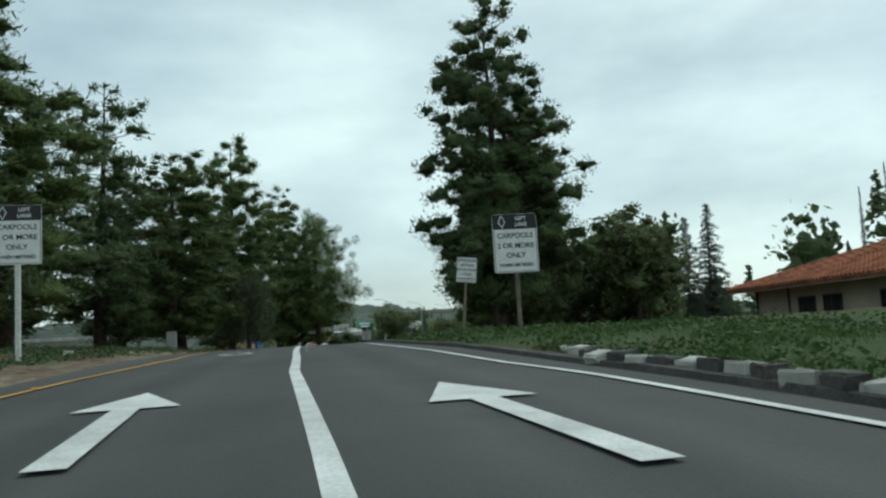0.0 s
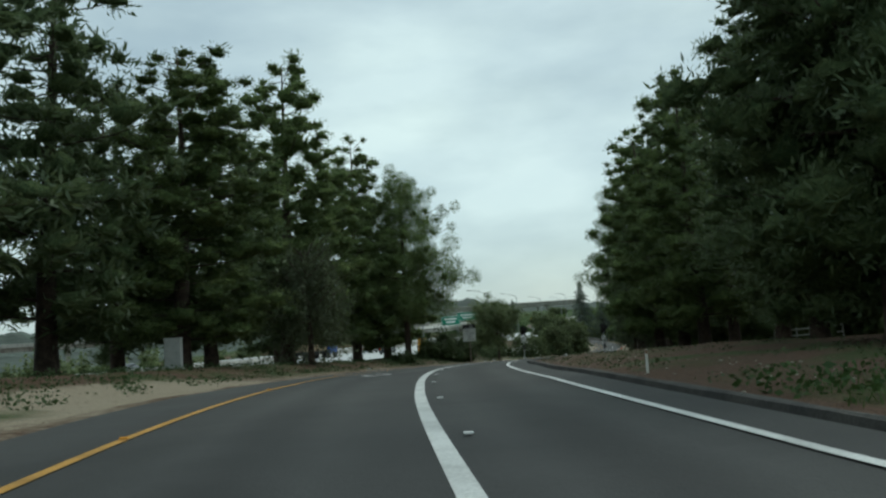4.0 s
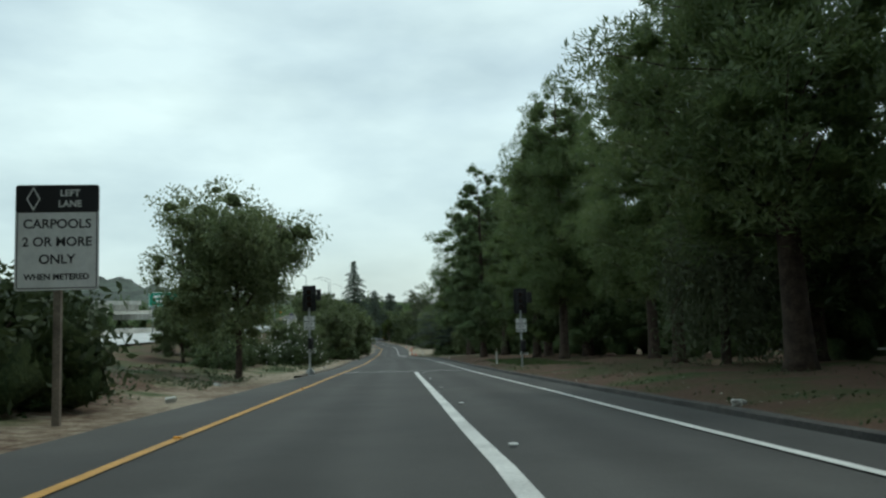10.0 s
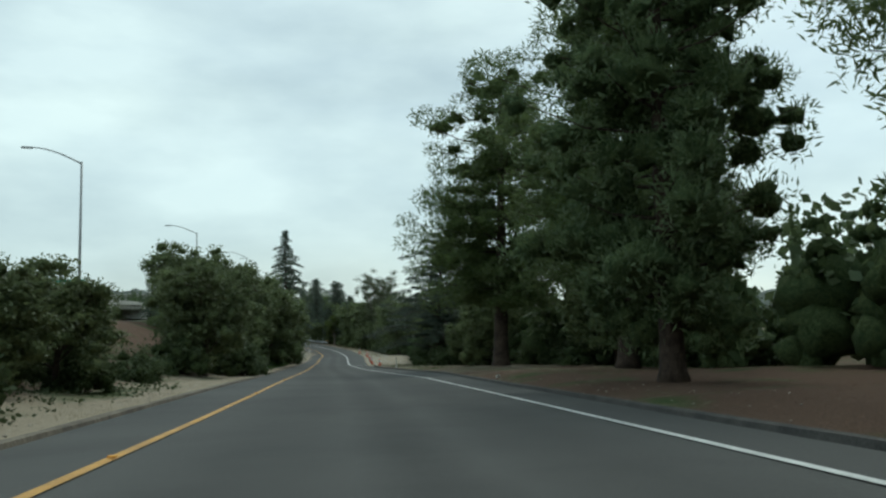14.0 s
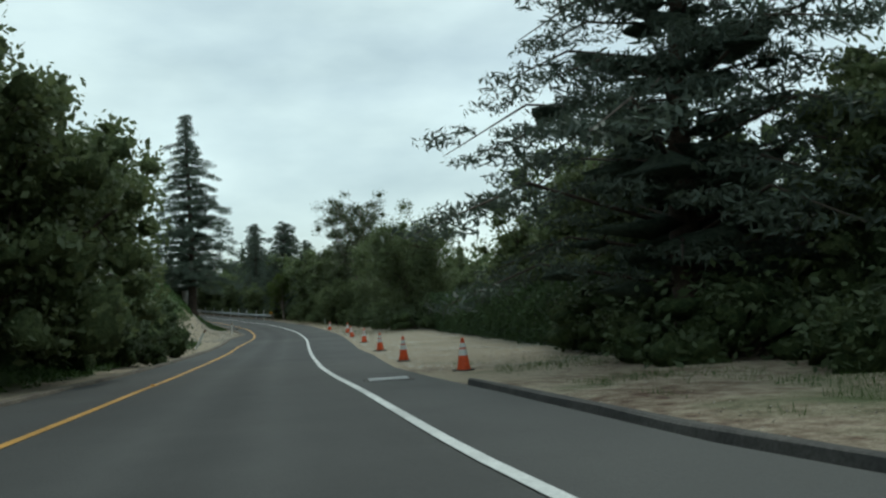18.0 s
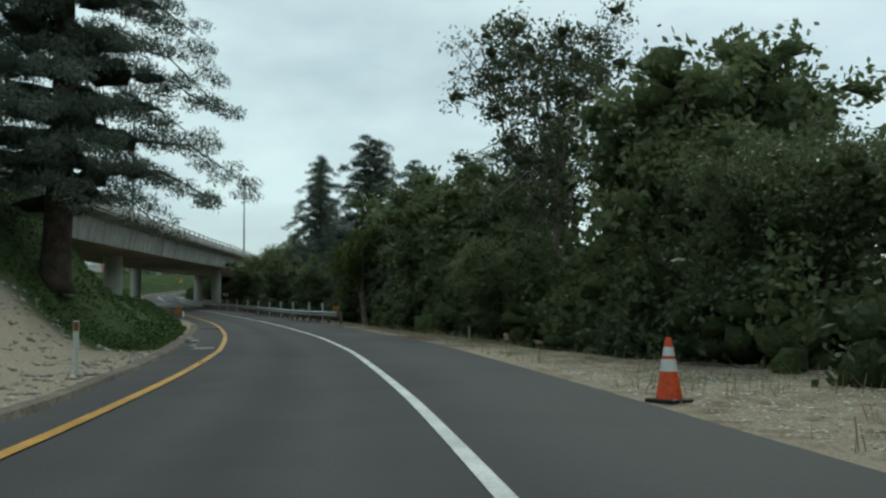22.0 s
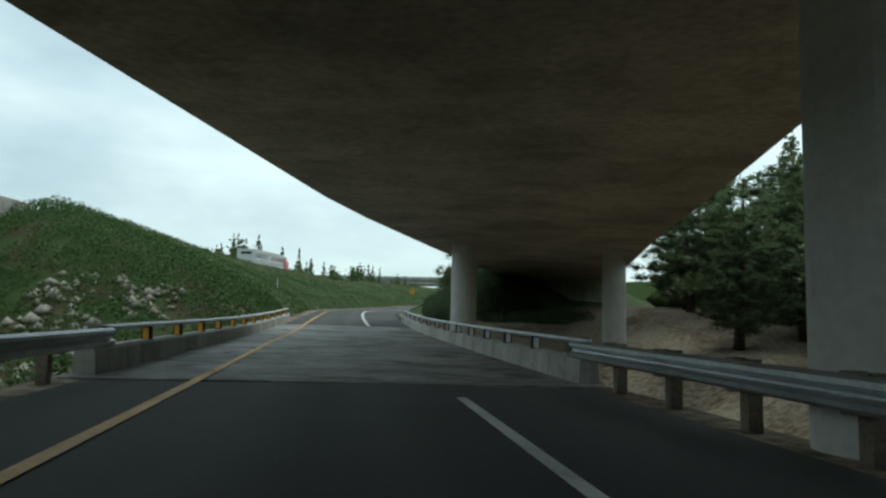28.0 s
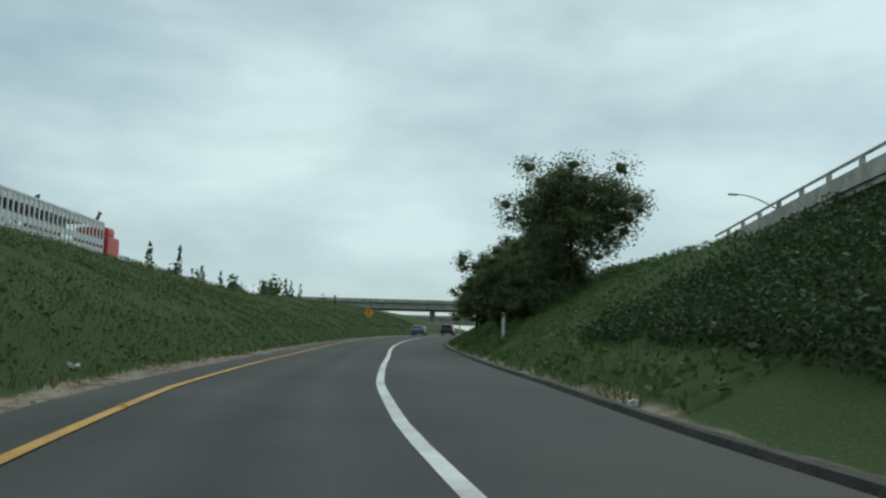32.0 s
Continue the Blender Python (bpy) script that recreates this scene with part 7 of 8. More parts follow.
def slatted_trailer(at):
    """A tall livestock-style trailer with slotted white sides behind a red cab."""
    root = thing("trailer", "long white trailer with slatted sides behind a red cab", "trailer", "", at)
    part("floor", box(bmesh.new(), (2.55, 15.0, 0.3), (0, 0, 1.05), bevel=0.02), TRAILER_WHITE, root)
    part("roof", box(bmesh.new(), (2.6, 15.0, 0.16), (0, 0, 4.02), bevel=0.03), TRAILER_WHITE, root)
    part("rear_panel", box(bmesh.new(), (2.5, 0.06, 2.75), (0, -7.45, 2.57), bevel=0.01), TRAILER_WHITE, root)
    # Black slab on the closed rear stands for the dark inside of an opening.
    part("dark_opening_slab", box(bmesh.new(), (1.5, 0.03, 0.35), (0, -7.49, 3.55), bevel=0.01), SIGNAL_BLACK, root)
    post = finish(box(bmesh.new(), (0.06, 0.16, 2.8), (0, 0, 2.58)), "side_post", TRAILER_WHITE)
    slat = finish(box(bmesh.new(), (0.04, 15.0, 0.40), (0, 0, 0), bevel=0.005), "side_slat", TRAILER_WHITE)
    for s in (-1, 1):
        for k in range(26):
            ob = new("side_post", post)
            ob.parent = root
            ob.matrix_basis = Matrix.Translation((s * 1.27, -7.4 + k * 0.592, 0))
        for z in (1.4, 2.15, 2.75, 3.75):
            ob = new("side_slat", slat)
            ob.parent = root
            ob.matrix_basis = Matrix.Translation((s * 1.24, 0, z))
    cab = part("cab", box(bmesh.new(), (2.4, 2.4, 2.7), (0, 9.6, 2.0), bevel=0.2), TRUCK_RED, root)
    part("fairing", box(bmesh.new(), (2.2, 1.4, 0.7), (0, 9.3, 3.6), bevel=0.2), TRUCK_RED, cab)
    for y in (-6.2, -5.0, 6.6, 9.9):
        for sx in (-1, 1):
            bm = bmesh.new()
            bmesh.ops.create_cone(bm, cap_ends=True, segments=16, radius1=0.5, radius2=0.5, depth=0.35, matrix=Matrix.Translation((sx * 1.05, y, 0.5)) @ Matrix.Rotation(radians(90), 4, "Y"))
            part("wheel", bm, RUBBER, root)
    return root


slatted_trailer(Matrix.Translation((-17.6, 531.5, 6.4)) @ pose(0, 0, 0, 2.6, 0, -1.5))

# ---- the tiled house and low walls beyond the verge ----
def tiled_house():
    """A stucco house under a hipped roof of barrel tiles; its corner at the origin, the front along -y."""
    root = thing("house", "beige stucco house with a low terracotta tile roof", "house", "", Matrix.Translation((17.4, 45.6, -0.9)) @ pose(0, 0, 0, 0, 0, 6.5))
    L, W, H = 20.0, 13.0, 3.55
    for nm, size, at in (("wall", (0.3, L, H), (0.15, -L / 2, H / 2)), ("wall", (W, 0.3, H), (W / 2, -0.15, H / 2 - 0.002)), ("wall", (W, 0.3, H), (W / 2, -L + 0.15, H / 2 - 0.002)), ("wall", (0.3, L, H), (W - 0.15, -L / 2, H / 2))):
        part(nm, box(bmesh.new(), size, at), STUCCO, root)
    for y in (-5.0, -7.2, -11.5, -13.6):
        w = part("window", box(bmesh.new(), (0.08, 1.5, 2.3), (-0.03, y, 1.75), bevel=0.01), SIGN_BLACK, root, "dark-framed tall window")
        for k in (-0.36, 0.36):
            part("pane", box(bmesh.new(), (0.03, 0.62, 2.1), (-0.075, y + k, 1.75), bevel=0.004), DARK_GLASS, w)
    for y in (-0.1, -3.4):
        part("downpipe", tube(bmesh.new(), [(-0.07, y, 0), (-0.07, y, H - 0.1)], 0.05, 6), SIGNAL_BLACK, root)
    o, rise_z = 1.15, 2.35
    x0, x1, y0, y1 = -o, W + o, o, -L - o
    ridge = [(W / 2, -W / 2, H + rise_z), (W / 2, -L + W / 2, H + rise_z)]
    bm = bmesh.new()
    c = [bm.verts.new(p) for p in ((x0, y0, H), (x1, y0, H), (x1, y1, H), (x0, y1, H))]
    e = [bm.verts.new((v.co.x, v.co.y, H - 0.16)) for v in c]
    r = [bm.verts.new(p) for p in ridge]
    for f in ((c[0], c[1], r[0]), (c[1], c[2], r[1], r[0]), (c[2], c[3], r[1]), (c[3], c[0], r[0], r[1]), (e[3], e[2], e[1], e[0])):
        bm.faces.new(f)
    for k in range(4):
        bm.faces.new((c[k], e[k], e[(k + 1) % 4], c[(k + 1) % 4]))
    roof = part("roof", bm, ROOF_TILE, root)
    # rows of barrel tiles running up the front slope and the end slope
    tile = bmesh.new()
    half = W / 2 + o
    for k in range(int((L + 2 * o) / 0.32)):
        y = y0 - 0.16 - k * 0.32
        run = min(1.0, (y0 - y) / half, (y - y1) / half)
        n = max(2, int(run * half / 0.45))
        for j in range(n):
            a, b = run * j / n, run * (j + 1) / n
            p0 = Vector((x0 + half * a - 0.03, y, H + rise_z * a + 0.05))
            p1 = Vector((x0 + half * b + 0.02, y, H + rise_z * b + 0.035))
            tube(tile, [p0, p1], [0.105, 0.09], 6)
    part("tiling", tile, ROOF_TILE, roof, "rows of terracotta barrel tiles")
    bm = tube(bmesh.new(), [(x0, y0, H + 0.06), (W / 2, -W / 2, H + rise_z + 0.06), (W / 2, -L + W / 2, H + rise_z + 0.06)], 0.13, 8)
    part("ridge_cap", bm, ROOF_TILE, roof)
    part("eave_board", box(bmesh.new(), (0.06, L + 2 * o, 0.2), (x0 + 0.03, -L / 2, H - 0.1)), WOOD_POST, root, "dark timber eave")
    return root


tiled_house()


def low_wall(a, b, h, label, mat, posts=0, name="low_wall"):
    a, b = Vector(a), Vector(b)
    root = thing(name, label, "wall")
    pts = [a.lerp(b, k / 8) for k in range(9)]
    part("wall", sweep(bmesh.new(), pts, [(-0.1, -0.6), (-0.1, h), (0.1, h), (0.1, -0.6)], closed=True), mat, root)
    part("coping", sweep(bmesh.new(), [p + Vector((0, 0, h)) for p in pts], [(-0.15, 0.003), (-0.15, 0.08), (0.15, 0.08), (0.15, 0.003)], closed=True), CONCRETE, root)
    n = Vector((b.y - a.y, a.x - b.x, 0)).normalized()
    for k in range(posts):
        p = a.lerp(b, (k + 0.5) / posts)
        part("post", box(bmesh.new(), (0.09, 0.09, h + 0.4), tuple(p - n * 0.17 + Vector((0, 0, h / 2 - 0.1))), bevel=0.01), SIGNAL_BLACK, root)
    return root


low_wall((6.0, 49.5, 0.1), (17.3, 46.0, -0.3), 0.75, "low beige stucco garden wall with dark posts", STUCCO, 7)


def rail_fence(path, h, label, mat):
    """A low fence of posts and two rails along knots of (u, d)."""
    root = thing("fence", label, "fence")
    us = np.interp(np.linspace(0, len(path) - 1, 24), range(len(path)), [p[0] for p in path])
    ds = np.interp(np.linspace(0, len(path) - 1, 24), range(len(path)), [p[1] for p in path])
    pts = []
    post = finish(box(bmesh.new(), (0.09, 0.09, h + 0.3), (0, 0, h / 2 - 0.1), bevel=0.01), "post", mat)
    for u, d in zip(us, ds):
        p = spot(u, d, ground_z(u, d))
        pts.append(p)
        ob = new("post", post)
        ob.parent = root
        ob.matrix_world = Matrix.Translation(p)
    for z in (0.45 * h, 0.9 * h):
        part("rail", sweep(bmesh.new(), [p + Vector((0, 0, z)) for p in pts], [(-0.03, -0.05), (-0.03, 0.05), (0.03, 0.05), (0.03, -0.05)], closed=True), mat, root)
    return root


rail_fence([(8.4, 24), (10.2, 23), (12, 22), (13.6, 23)], 0.95, "low pale rail fence behind the pines", POST_WHITE)


def brick_building():
    root = thing("building", "low red-brick building behind the car park", "building", "", stand(13.4, 41, 82))
    w = part("wall", box(bmesh.new(), (26, 10, 4.2), (0, 5, 2.1), bevel=0.05), BRICK_RED, root)
    part("roof", box(bmesh.new(), (27, 11, 0.35), (0, 5, 4.38), bevel=0.05), SIGN_BACK, root, "flat grey roof edge")
    for k in range(7):
        win = part("window", box(bmesh.new(), (1.7, 0.1, 1.5), (-10.8 + k * 3.6, -0.03, 2.1), bevel=0.01), CONCRETE, root)
        part("pane", box(bmesh.new(), (1.5, 0.04, 1.3), (-10.8 + k * 3.6, -0.075, 2.1)), DARK_GLASS, win)
    return root


brick_building()

# ---- lamps, freeway signs and other tall marks ----
for x, y, z, h, turn in ((-19.8, 144.2, -2.6, 10.4, 0), (-12.3, 189, -4.5, 13.8, 0), (-6.9, 236, -4.0, 14.3, 0), (0.3, 283, -3.5, 14.4, 0), (8.6, 330, -2.0, 14.0, 0), (13.1, 380, 2.7, 12.6, -4), (21.5, 430, 4.4, 11.0, -4), (33.4, 545, 7.0, 8.0, 0)):
    street_lamp(Matrix.Translation((x, y, z)) @ pose(0, 0, 0, 0, 0, turn), h=h)


def freeway_sign(x, y, z, w, h, label, clear=5.5):
    root = thing("freeway_sign", label, "road sign", "freeway signs", Matrix.Translation((x, y, z)) @ pose(0, 0, 0, 0, 0, 4))
    part("panel", moved(plate(w, h, 0.06, 0.12), Matrix.Translation((0, 0, clear + h / 2))), SIGN_GREEN, root)
    part("border", moved(border(w - 0.2, h - 0.2, 0.08, -0.036, 0.1), Matrix.Translation((0, 0, clear + h / 2))), SIGN_WHITE, root)
    for k, (s, zz) in enumerate(((0.7, 0.68), (0.5, 0.36))):
        part("unreadable_line", box(bmesh.new(), (w * s, 0.01, h * 0.16), (0, -0.04, clear + h * zz)), SIGN_WHITE, root)
    for s in (-1, 1):
        part("post", tube(bmesh.new(), [(s * w * 0.36, 0.16, -3), (s * w * 0.36, 0.16, clear + h)], 0.12, 8), GREY_POLE, root)
    return root


freeway_sign(-28, 366, 1.7, 8.2, 3.2, "green freeway guide sign far ahead")
freeway_sign(-26, 262, -0.5, 5.2, 2.6, "green freeway guide sign beside the pale freeway", clear=5.0)


def curve_sign(at):
    """A yellow diamond warning sign with a black bent arrow."""
    root = thing("warning_sign", "yellow diamond warning sign with a black arrow", "road sign", "", at)
    part("post", box(bmesh.new(), (0.09, 0.09, 3.3), (0, 0.06, 1.45), bevel=0.008), WOOD_POST, root)
    turn = Matrix.Translation((0, 0, 2.95)) @ Matrix.Rotation(radians(45), 4, "Y")
    part("panel", moved(plate(0.91, 0.91, 0.01, 0.05), turn), SIGN_YELLOW, root)
    part("border", moved(border(0.85, 0.85, 0.015, -0.007, 0.04), turn), SIGN_BLACK, root)
    bm = bmesh.new()
    box(bm, (0.08, 0.004, 0.42), (0, -0.008, 2.86))
    v = [bm.verts.new(p) for p in ((-0.15, -0.009, 3.05), (0.15, -0.009, 3.05), (0, -0.009, 3.32))]
    bm.faces.new(v)
    part("arrow", bm, SIGN_BLACK, root)
    return root


curve_sign(stand(37.0, -4.6, -3))


def gore_marker(at):
    root = thing("gore_marker", "tall yellow marker panel at the freeway gore", "road sign", "", at)
    part("panel", moved(plate(1.1, 1.9, 0.02, 0.05), Matrix.Translation((0, 0, 1.9))), SIGN_YELLOW, root)
    for k in range(4):
        part("stripe", box(bmesh.new(), (0.5, 0.006, 0.16), (0.0, -0.014, 1.25 + k * 0.42), Matrix.Rotation(radians(35), 4, "Y")), SIGN_BLACK, root)
    for s in (-0.4, 0.4):
        part("post", box(bmesh.new(), (0.08, 0.08, 2.6), (s, 0.055, 1.2)), WOOD_POST, root)
    return root


gore_marker(stand(11.9, -15.8, 8))

# ---- small pieces on the road and verge ----
dot = finish(box(bmesh.new(), (0.10, 0.10, 0.02), (0, 0, 0.008), bevel=0.006), "raised_marker", SIGN_WHITE)
amber = finish(box(bmesh.new(), (0.10, 0.10, 0.02), (0, 0, 0.008), bevel=0.006), "raised_marker", SIGN_YELLOW)
for me, label, places in ((dot, "square white raised pavement marker beside the lane line", [(u, float(lane_d(u)) + 0.32) for u in np.arange(3.4, 12.6, 0.48)]),
                          (amber, "amber raised pavement marker on the yellow line", [(u, float(yellow_d(u)) + 0.02) for u in np.arange(2.2, 34, 0.95)])):
    for u, d in places:
        ob = tagged(new("raised_marker", me), label, "road marker", "raised markers")
        ob.matrix_world = Matrix.Translation(spot(u, d, 0.042)) @ pose(0, 0, 0, 0, 0, heading(u))
rng_k = np.random.default_rng(9)
for k, u in enumerate(np.arange(0.85, 2.1, 0.085)):
    bm = box(bmesh.new(), (0.30, rng_k.uniform(0.35, 0.6), rng_k.uniform(0.16, 0.26)), (0, 0, 0.07), bevel=0.04)
    for v in bm.verts:
        v.co += Vector(rng_k.normal(size=3) * 0.012)
    ob = tagged(part("kerb_stone", bm, [CONCRETE, KERB][k % 2]), "broken concrete kerb stone beside the green verge", "kerb", "kerb stones")
    ob.matrix_world = Matrix.Translation(spot(u, float(edge_r(u)) + 0.30 + rng_k.normal() * 0.05, 0.05)) @ pose(0, 0, 0, 0, rng_k.normal() * 6, heading(u) + rng_k.normal() * 9)


def drain_slab(u, d, turn):
    root = thing("drain_cover", "flat iron drain cover in the pavement edge", "drain cover", "", Matrix.Translation(spot(u, d, 0.004)) @ pose(0, 0, 0, 0, 0, heading(u) + turn))
    part("frame", box(bmesh.new(), (1.05, 0.75, 0.03), (0, 0, 0.005), bevel=0.008), KERB, root)
    for k in range(7):
        part("bar", box(bmesh.new(), (0.85, 0.05, 0.02), (0, -0.27 + k * 0.09, 0.022)), SIGN_BACK, root)
    return root


drain_slab(19.09, 1.6, 0)
drain_slab(24.66, -2.15, 0)


def gutter_slab(u, d, wide, long, label):
    """A cast concrete slab in the gutter, with a raised lip towards the bank."""
    root = thing("gutter_slab", label, "gutter slab", "", Matrix.Translation(spot(u, d, 0.0)) @ pose(0, 0, 0, 0, 0, heading(u)))
    part("slab", box(bmesh.new(), (wide, long, 0.08), (0, 0, -0.018), bevel=0.012), OLD_CONCRETE, root)
    part("lip", box(bmesh.new(), (0.14, long * 0.96, 0.12), (-wide / 2 + 0.09, 0, 0.05), bevel=0.02), OLD_CONCRETE, root)


gutter_slab(23.52, -2.2, 0.72, 1.5, "pale concrete inlet slab at the end of the kerb")
gutter_slab(23.87, -2.75, 0.4, 4.0, "pale concrete gutter edge below the green bank")
for u, d, s in ((4.6, -9.0, 1.4), (8.6, -6.6, 1.2), (11.4, -5.6, 1.0), (10.9, 6.2, 0.8), (7.9, 7.0, 0.9), (12.0, -6.5, 0.9), (16.0, 7.2, 0.8), (2.3, 5.6, 0.8), (32.9, -5.2, 1.0), (32.7, 4.9, 0.8), (13.9, -5.4, 0.7), (9.9, 6.6, 0.8)):
    bm = box(bmesh.new(), (0.26 * s, 0.16 * s, 0.12 * s), (0, 0, 0.05 * s), bevel=0.03)
    for v in bm.verts:
        v.co += Vector(rng_k.normal(size=3) * 0.02)
    ob = tagged(part("litter", bm, LITTER), "scrap of pale crumpled litter on the verge", "litter", "litter")
    ob.matrix_world = stand(u, d, rng_k.uniform(0, 180), sink=-0.04)


# ---- ground cover ----
def cover(name, label, side, u0, u1, e0, e1, n, size, mat, seed, aspect=0.6, lift=0.2, upright=False, patch=0.0, edge=None):
    """Leaves or blades strewn over the ground in a stretch beside the road; patch thins them in patches."""
    rng = np.random.default_rng(seed)
    u = u0 + (u1 - u0) * rng.random(n)
    e = e0 + (e1 - e0) * rng.random(n) ** 1.25
    q = on_ground(u, e, side)
    if patch:
        keep = wobble(q[:, 0], q[:, 1], 2.4, seed) + 0.5 * wobble(q[:, 0], q[:, 1], 0.9, seed) > (patch - 0.5) * 0.9
        q = q[keep]
    n = len(q)
    if upright:
        a = rng.normal(size=(n, 3)) * 0.35
        a[:, 2] = 1.0
        h = size * rng.uniform(0.5, 1.3, (n, 1))
        b = np.cross(a, rng.normal(size=(n, 3)))
        b /= np.linalg.norm(b, axis=1)[:, None] + 1e-9
        b *= h * aspect
        v = np.stack([q - [0, 0, 0.02] - b * 0.5, q - [0, 0, 0.02] + b * 0.5, q + a * h + b * 0.12, q + a * h - b * 0.12], 1).reshape(-1, 3)
    else:
        q[:, 2] += rng.random(n) * lift * (0.6 + 0.8 * (wobble(q[:, 0], q[:, 1], 0.8, 5.0) + 0.5))
        v = leaves(rng, q, size, aspect, keep_up=0.4)
        if lift < 0.1:  # loose bits lie nearly flat
            v = v.reshape(-1, 4, 3)
            v[:, :, 2] = q[:, None, 2] + (v[:, :, 2] - q[:, None, 2]) * 0.22 + 0.012
            v = v.reshape(-1, 3)
    return tagged(new(name, raw_mesh(name, v, np.arange(len(v)).reshape(-1, 4), mat)), label, "plants" if mat is not WOODCHIP else "wood chips", kind="stuff")


cover("ivy", "leafy green ground cover along the verge", 1, 0.2, 5.2, 0.75, 9, 26000, 0.10, LEAF_IVY, 1, lift=0.22, patch=0.42)
cover("grass", "fresh green weeds behind the kerb", 1, 0.2, 5.0, 0.7, 7, 9000, 0.18, LEAF_GRASS, 2, aspect=0.10, upright=True, patch=0.42)
cover("ivy", "dark green ground cover below the pines", -1, 1.2, 11.4, 2.2, 13, 52000, 0.10, LEAF_IVY_DARK, 3, lift=0.22, patch=0.46)
cover("ivy", "thin green ground cover among dirt", -1, 11.2, 16, 1.6, 9, 12000, 0.12, LEAF_SHRUB, 4, lift=0.2, patch=0.62)
cover("dry_grass", "dry litter and pale weeds on the sandy verge", -1, 12, 18.6, 0.6, 7, 9000, 0.09, LEAF_DRY, 5, aspect=0.10, upright=True, patch=0.5)
cover("weeds", "sparse green weeds in brown mulch", 1, 5.2, 14.2, 0.8, 10, 16000, 0.075, LEAF_SHRUB, 6, lift=0.12, patch=0.66)
cover("needles", "fallen brown needles and twigs", 1, 4.5, 17.8, 0.3, 9, 24000, 0.11, MULCH_BIT, 7, aspect=0.15, lift=0.03)
cover("needles", "fallen brown needles on the freeway-side verge", -1, 4.0, 17, 0.3, 8, 16000, 0.11, MULCH_BIT, 8, aspect=0.15, lift=0.03)
cover("wood_chips", "grey wood chips and gravel strewn over the lot", 1, 19.2, 23.0, 0.3, 8, 32000, 0.06, WOODCHIP, 9, aspect=0.5, lift=0.05)
cover("needles", "brown leaf litter on the gravel lot", 1, 18.0, 24.6, 0.2, 6, 7000, 0.04, MULCH_BIT, 10, aspect=0.4, lift=0.03, patch=0.5)
cover("grass", "green weeds and grass at the near edge of the lot", 1, 17.6, 19.4, 1.6, 6, 14000, 0.09, LEAF_GRASS, 23, aspect=0.12, upright=True, patch=0.55)
cover("dry_grass", "dry grass tufts at the lot's edge", 1, 21.6, 25.0, 0.4, 5, 3500, 0.22, LEAF_DRY, 11, aspect=0.08, upright=True, patch=0.55)
cover("ivy", "green ivy on the bank below the overpass", -1, 18.2, 21.8, 1.7, 12, 36000, 0.11, LEAF_IVY, 12, lift=0.22, patch=0.3)
cover("ivy", "green ivy above the crumbling sandy bank", -1, 21.8, 23.5, 4.4, 12, 18000, 0.11, LEAF_IVY, 26, lift=0.22, patch=0.25)
cover("ivy", "green ivy on the bank before the overpass", -1, 23.45, 25.2, 0.9, 12, 22000, 0.11, LEAF_IVY, 27, lift=0.22, patch=0.2)
cover("grass", "short green growth on the steep bank", -1, 23.48, 24.9, 0.6, 7, 30000, 0.10, LEAF_GRASS, 24, aspect=0.2, upright=True, patch=0.1)
cover("grass", "green grass strip beneath the pines", 1, 12.7, 14.0, 2.0, 5.5, 16000, 0.10, LEAF_GRASS, 25, aspect=0.14, upright=True, patch=0.3)
cover("ivy", "green ivy beside the guard rail", -1, 25.2, 29.6, 0.9, 14, 40000, 0.12, LEAF_IVY, 13, lift=0.3, patch=0.35)
cover("ivy", "lush bright ivy on the cutting slope", -1, 29.6, 31.2, 1.2, 20, 70000, 0.13, LEAF_IVY, 14, lift=0.55, patch=0.1)
cover("grass", "green grass on the cutting slope", -1, 31.0, 40, 0.7, 15, 60000, 0.20, LEAF_GRASS, 15, aspect=0.14, upright=True, patch=0.2)
cover("ivy", "mixed green growth on the cutting slope", -1, 31.4, 40, 1.0, 15, 40000, 0.11, LEAF_IVY, 16, lift=0.18, patch=0.35)
cover("dry_grass", "dry brown growth along the slope's crest", -1, 30.8, 40, 9.5, 15, 12000, 0.26, LEAF_DRY, 17, aspect=0.10, upright=True, patch=0.5)
cover("ivy", "dark ivy mass on the slope beside the overpass", 1, 31.2, 33.3, 2.3, 14, 120000, 0.105, LEAF_IVY_DARK, 19, lift=0.5, patch=0.06)
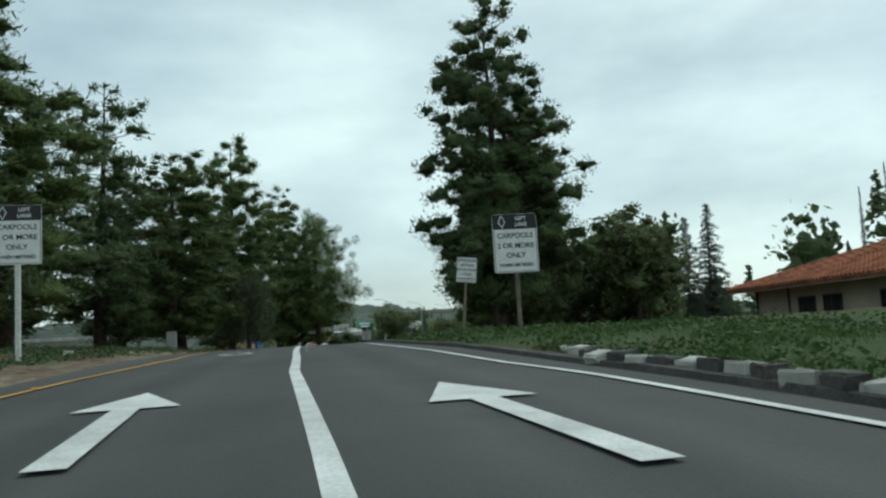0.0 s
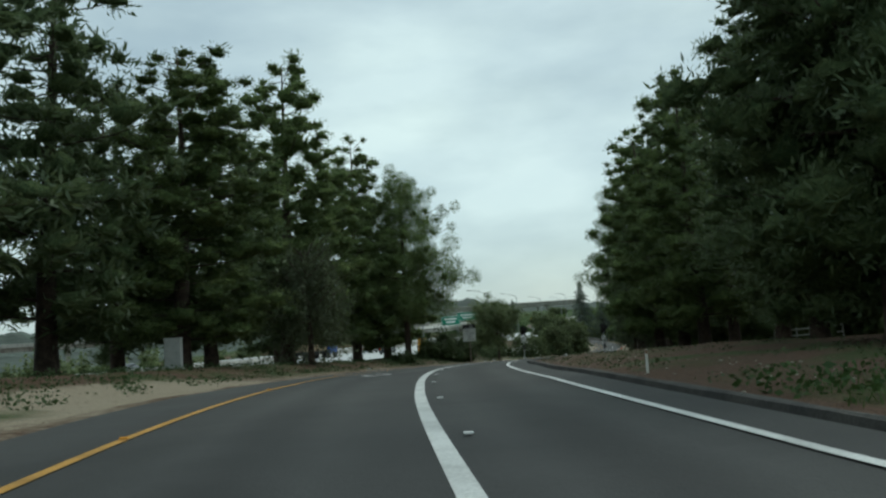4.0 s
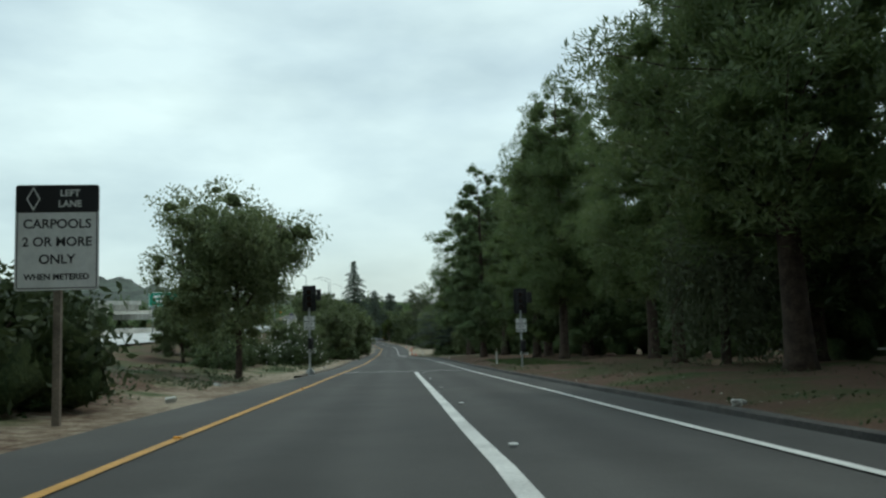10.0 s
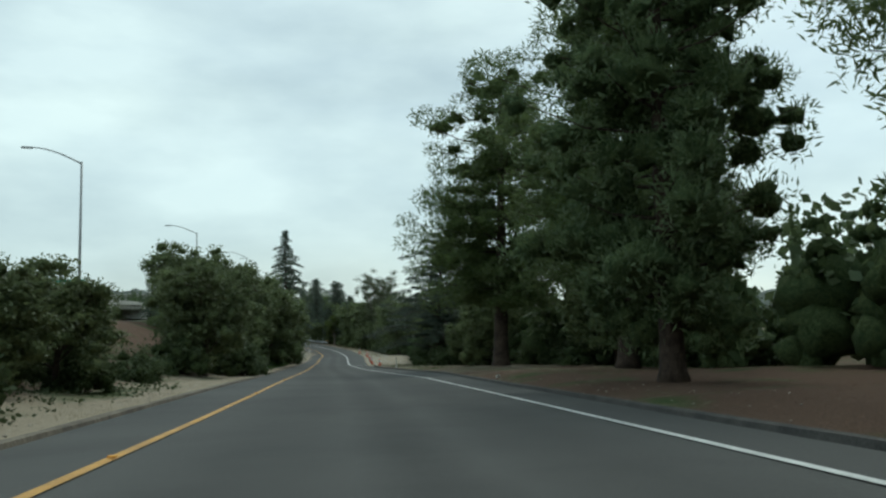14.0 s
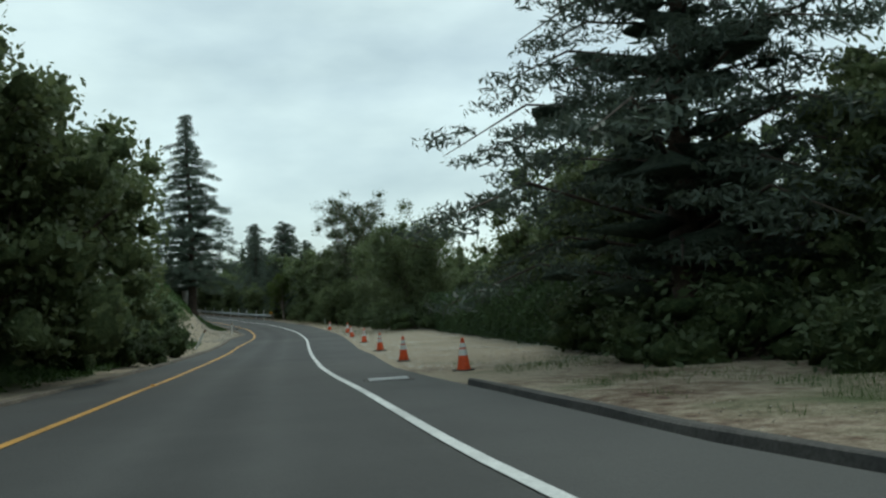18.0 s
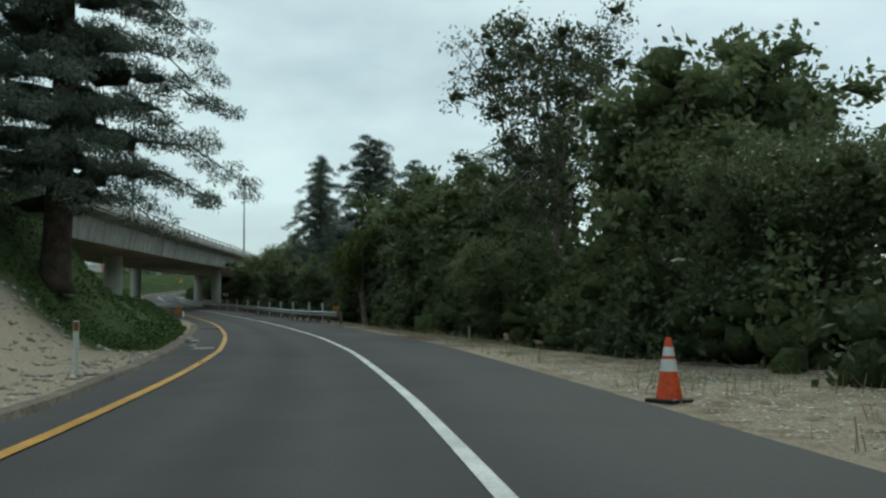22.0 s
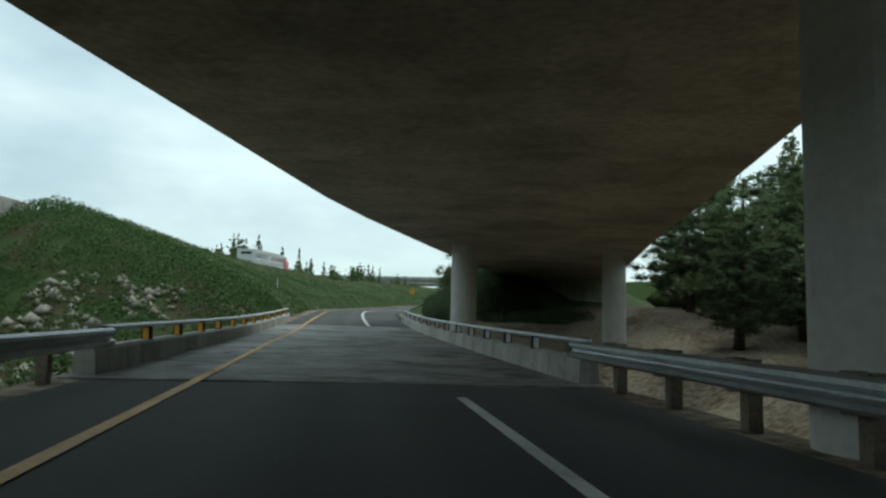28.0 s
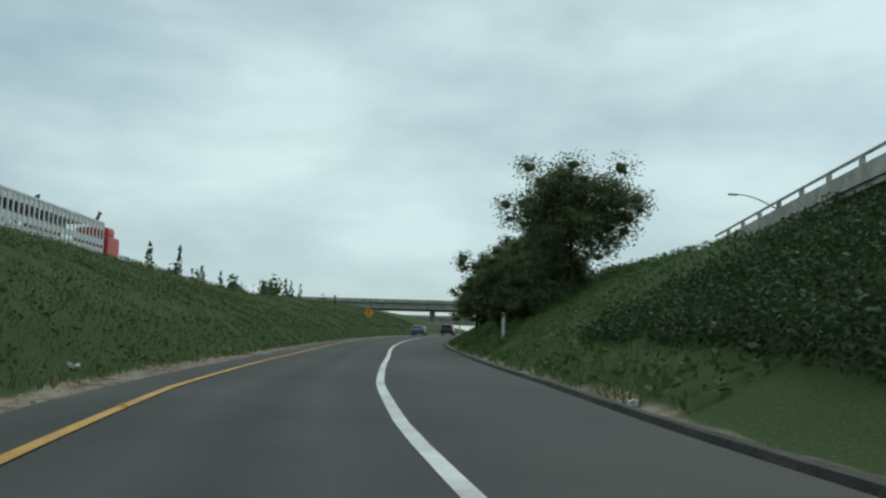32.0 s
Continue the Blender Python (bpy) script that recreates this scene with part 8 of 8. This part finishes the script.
cover("grass", "green grass on the slope beyond the overpass", 1, 32.7, 40, 0.5, 14, 52000, 0.22, LEAF_GRASS, 20, aspect=0.14, upright=True, patch=0.15)
cover("ivy", "green growth on the slope beyond the overpass", 1, 32.6, 40, 0.8, 14, 26000, 0.17, LEAF_IVY, 21, lift=0.2, patch=0.35)
cover("dry_grass", "dry grass tufts beside the kerb", 1, 30.9, 36, 0.3, 2.0, 2500, 0.10, LEAF_DRY, 22, aspect=0.08, upright=True, patch=0.6)


def stones(name, label, side, u0, u1, e0, e1, n, size, mat, seed):
    """Small broken stones, each with its own edges, as one spread."""
    rng = np.random.default_rng(seed)
    q = on_ground(u0 + (u1 - u0) * rng.random(n), e0 + (e1 - e0) * rng.random(n), side)
    base = np.array([(1, 0, 0), (-1, 0, 0), (0, 1, 0), (0, -1, 0), (0, 0, 0.7), (0, 0, -0.4)])
    tri = np.array([(0, 2, 4), (2, 1, 4), (1, 3, 4), (3, 0, 4), (2, 0, 5), (1, 2, 5), (3, 1, 5), (0, 3, 5)])
    v = q[:, None, :] + base[None] * (size * rng.uniform(0.4, 1.5, (n, 1, 1))) * rng.uniform(0.6, 1.3, (n, 6, 1))
    f = (np.arange(n)[:, None, None] * 6 + tri[None]).reshape(-1, 3)
    return tagged(new(name, raw_mesh(name, v.reshape(-1, 3), f, mat)), label, "stones", kind="stuff")


stones("gravel", "pale broken stones along the sandy kerb", -1, 12.5, 25, 0.4, 2.4, 1600, 0.035, STONE, 31)
stones("gravel", "pale gravel over the lot", 1, 17.8, 24.6, 0.3, 7, 5200, 0.017, STONE, 32)
stones("rock", "pale rubble on the bank beside the guard rail", -1, 21.9, 23.48, 0.5, 4.2, 1000, 0.09, STONE, 33)
stones("rock", "pale rock face breaking through the creek bank", -1, 28.6, 30.3, 4, 11, 500, 0.35, STONE, 34)
stones("gravel", "small stones along the verge", 1, 5, 17, 0.3, 3, 700, 0.03, STONE, 35)
stones("gravel", "crumbled stones along the pavement edge", -1, 31, 36, 0.1, 1.0, 500, 0.05, STONE, 36)
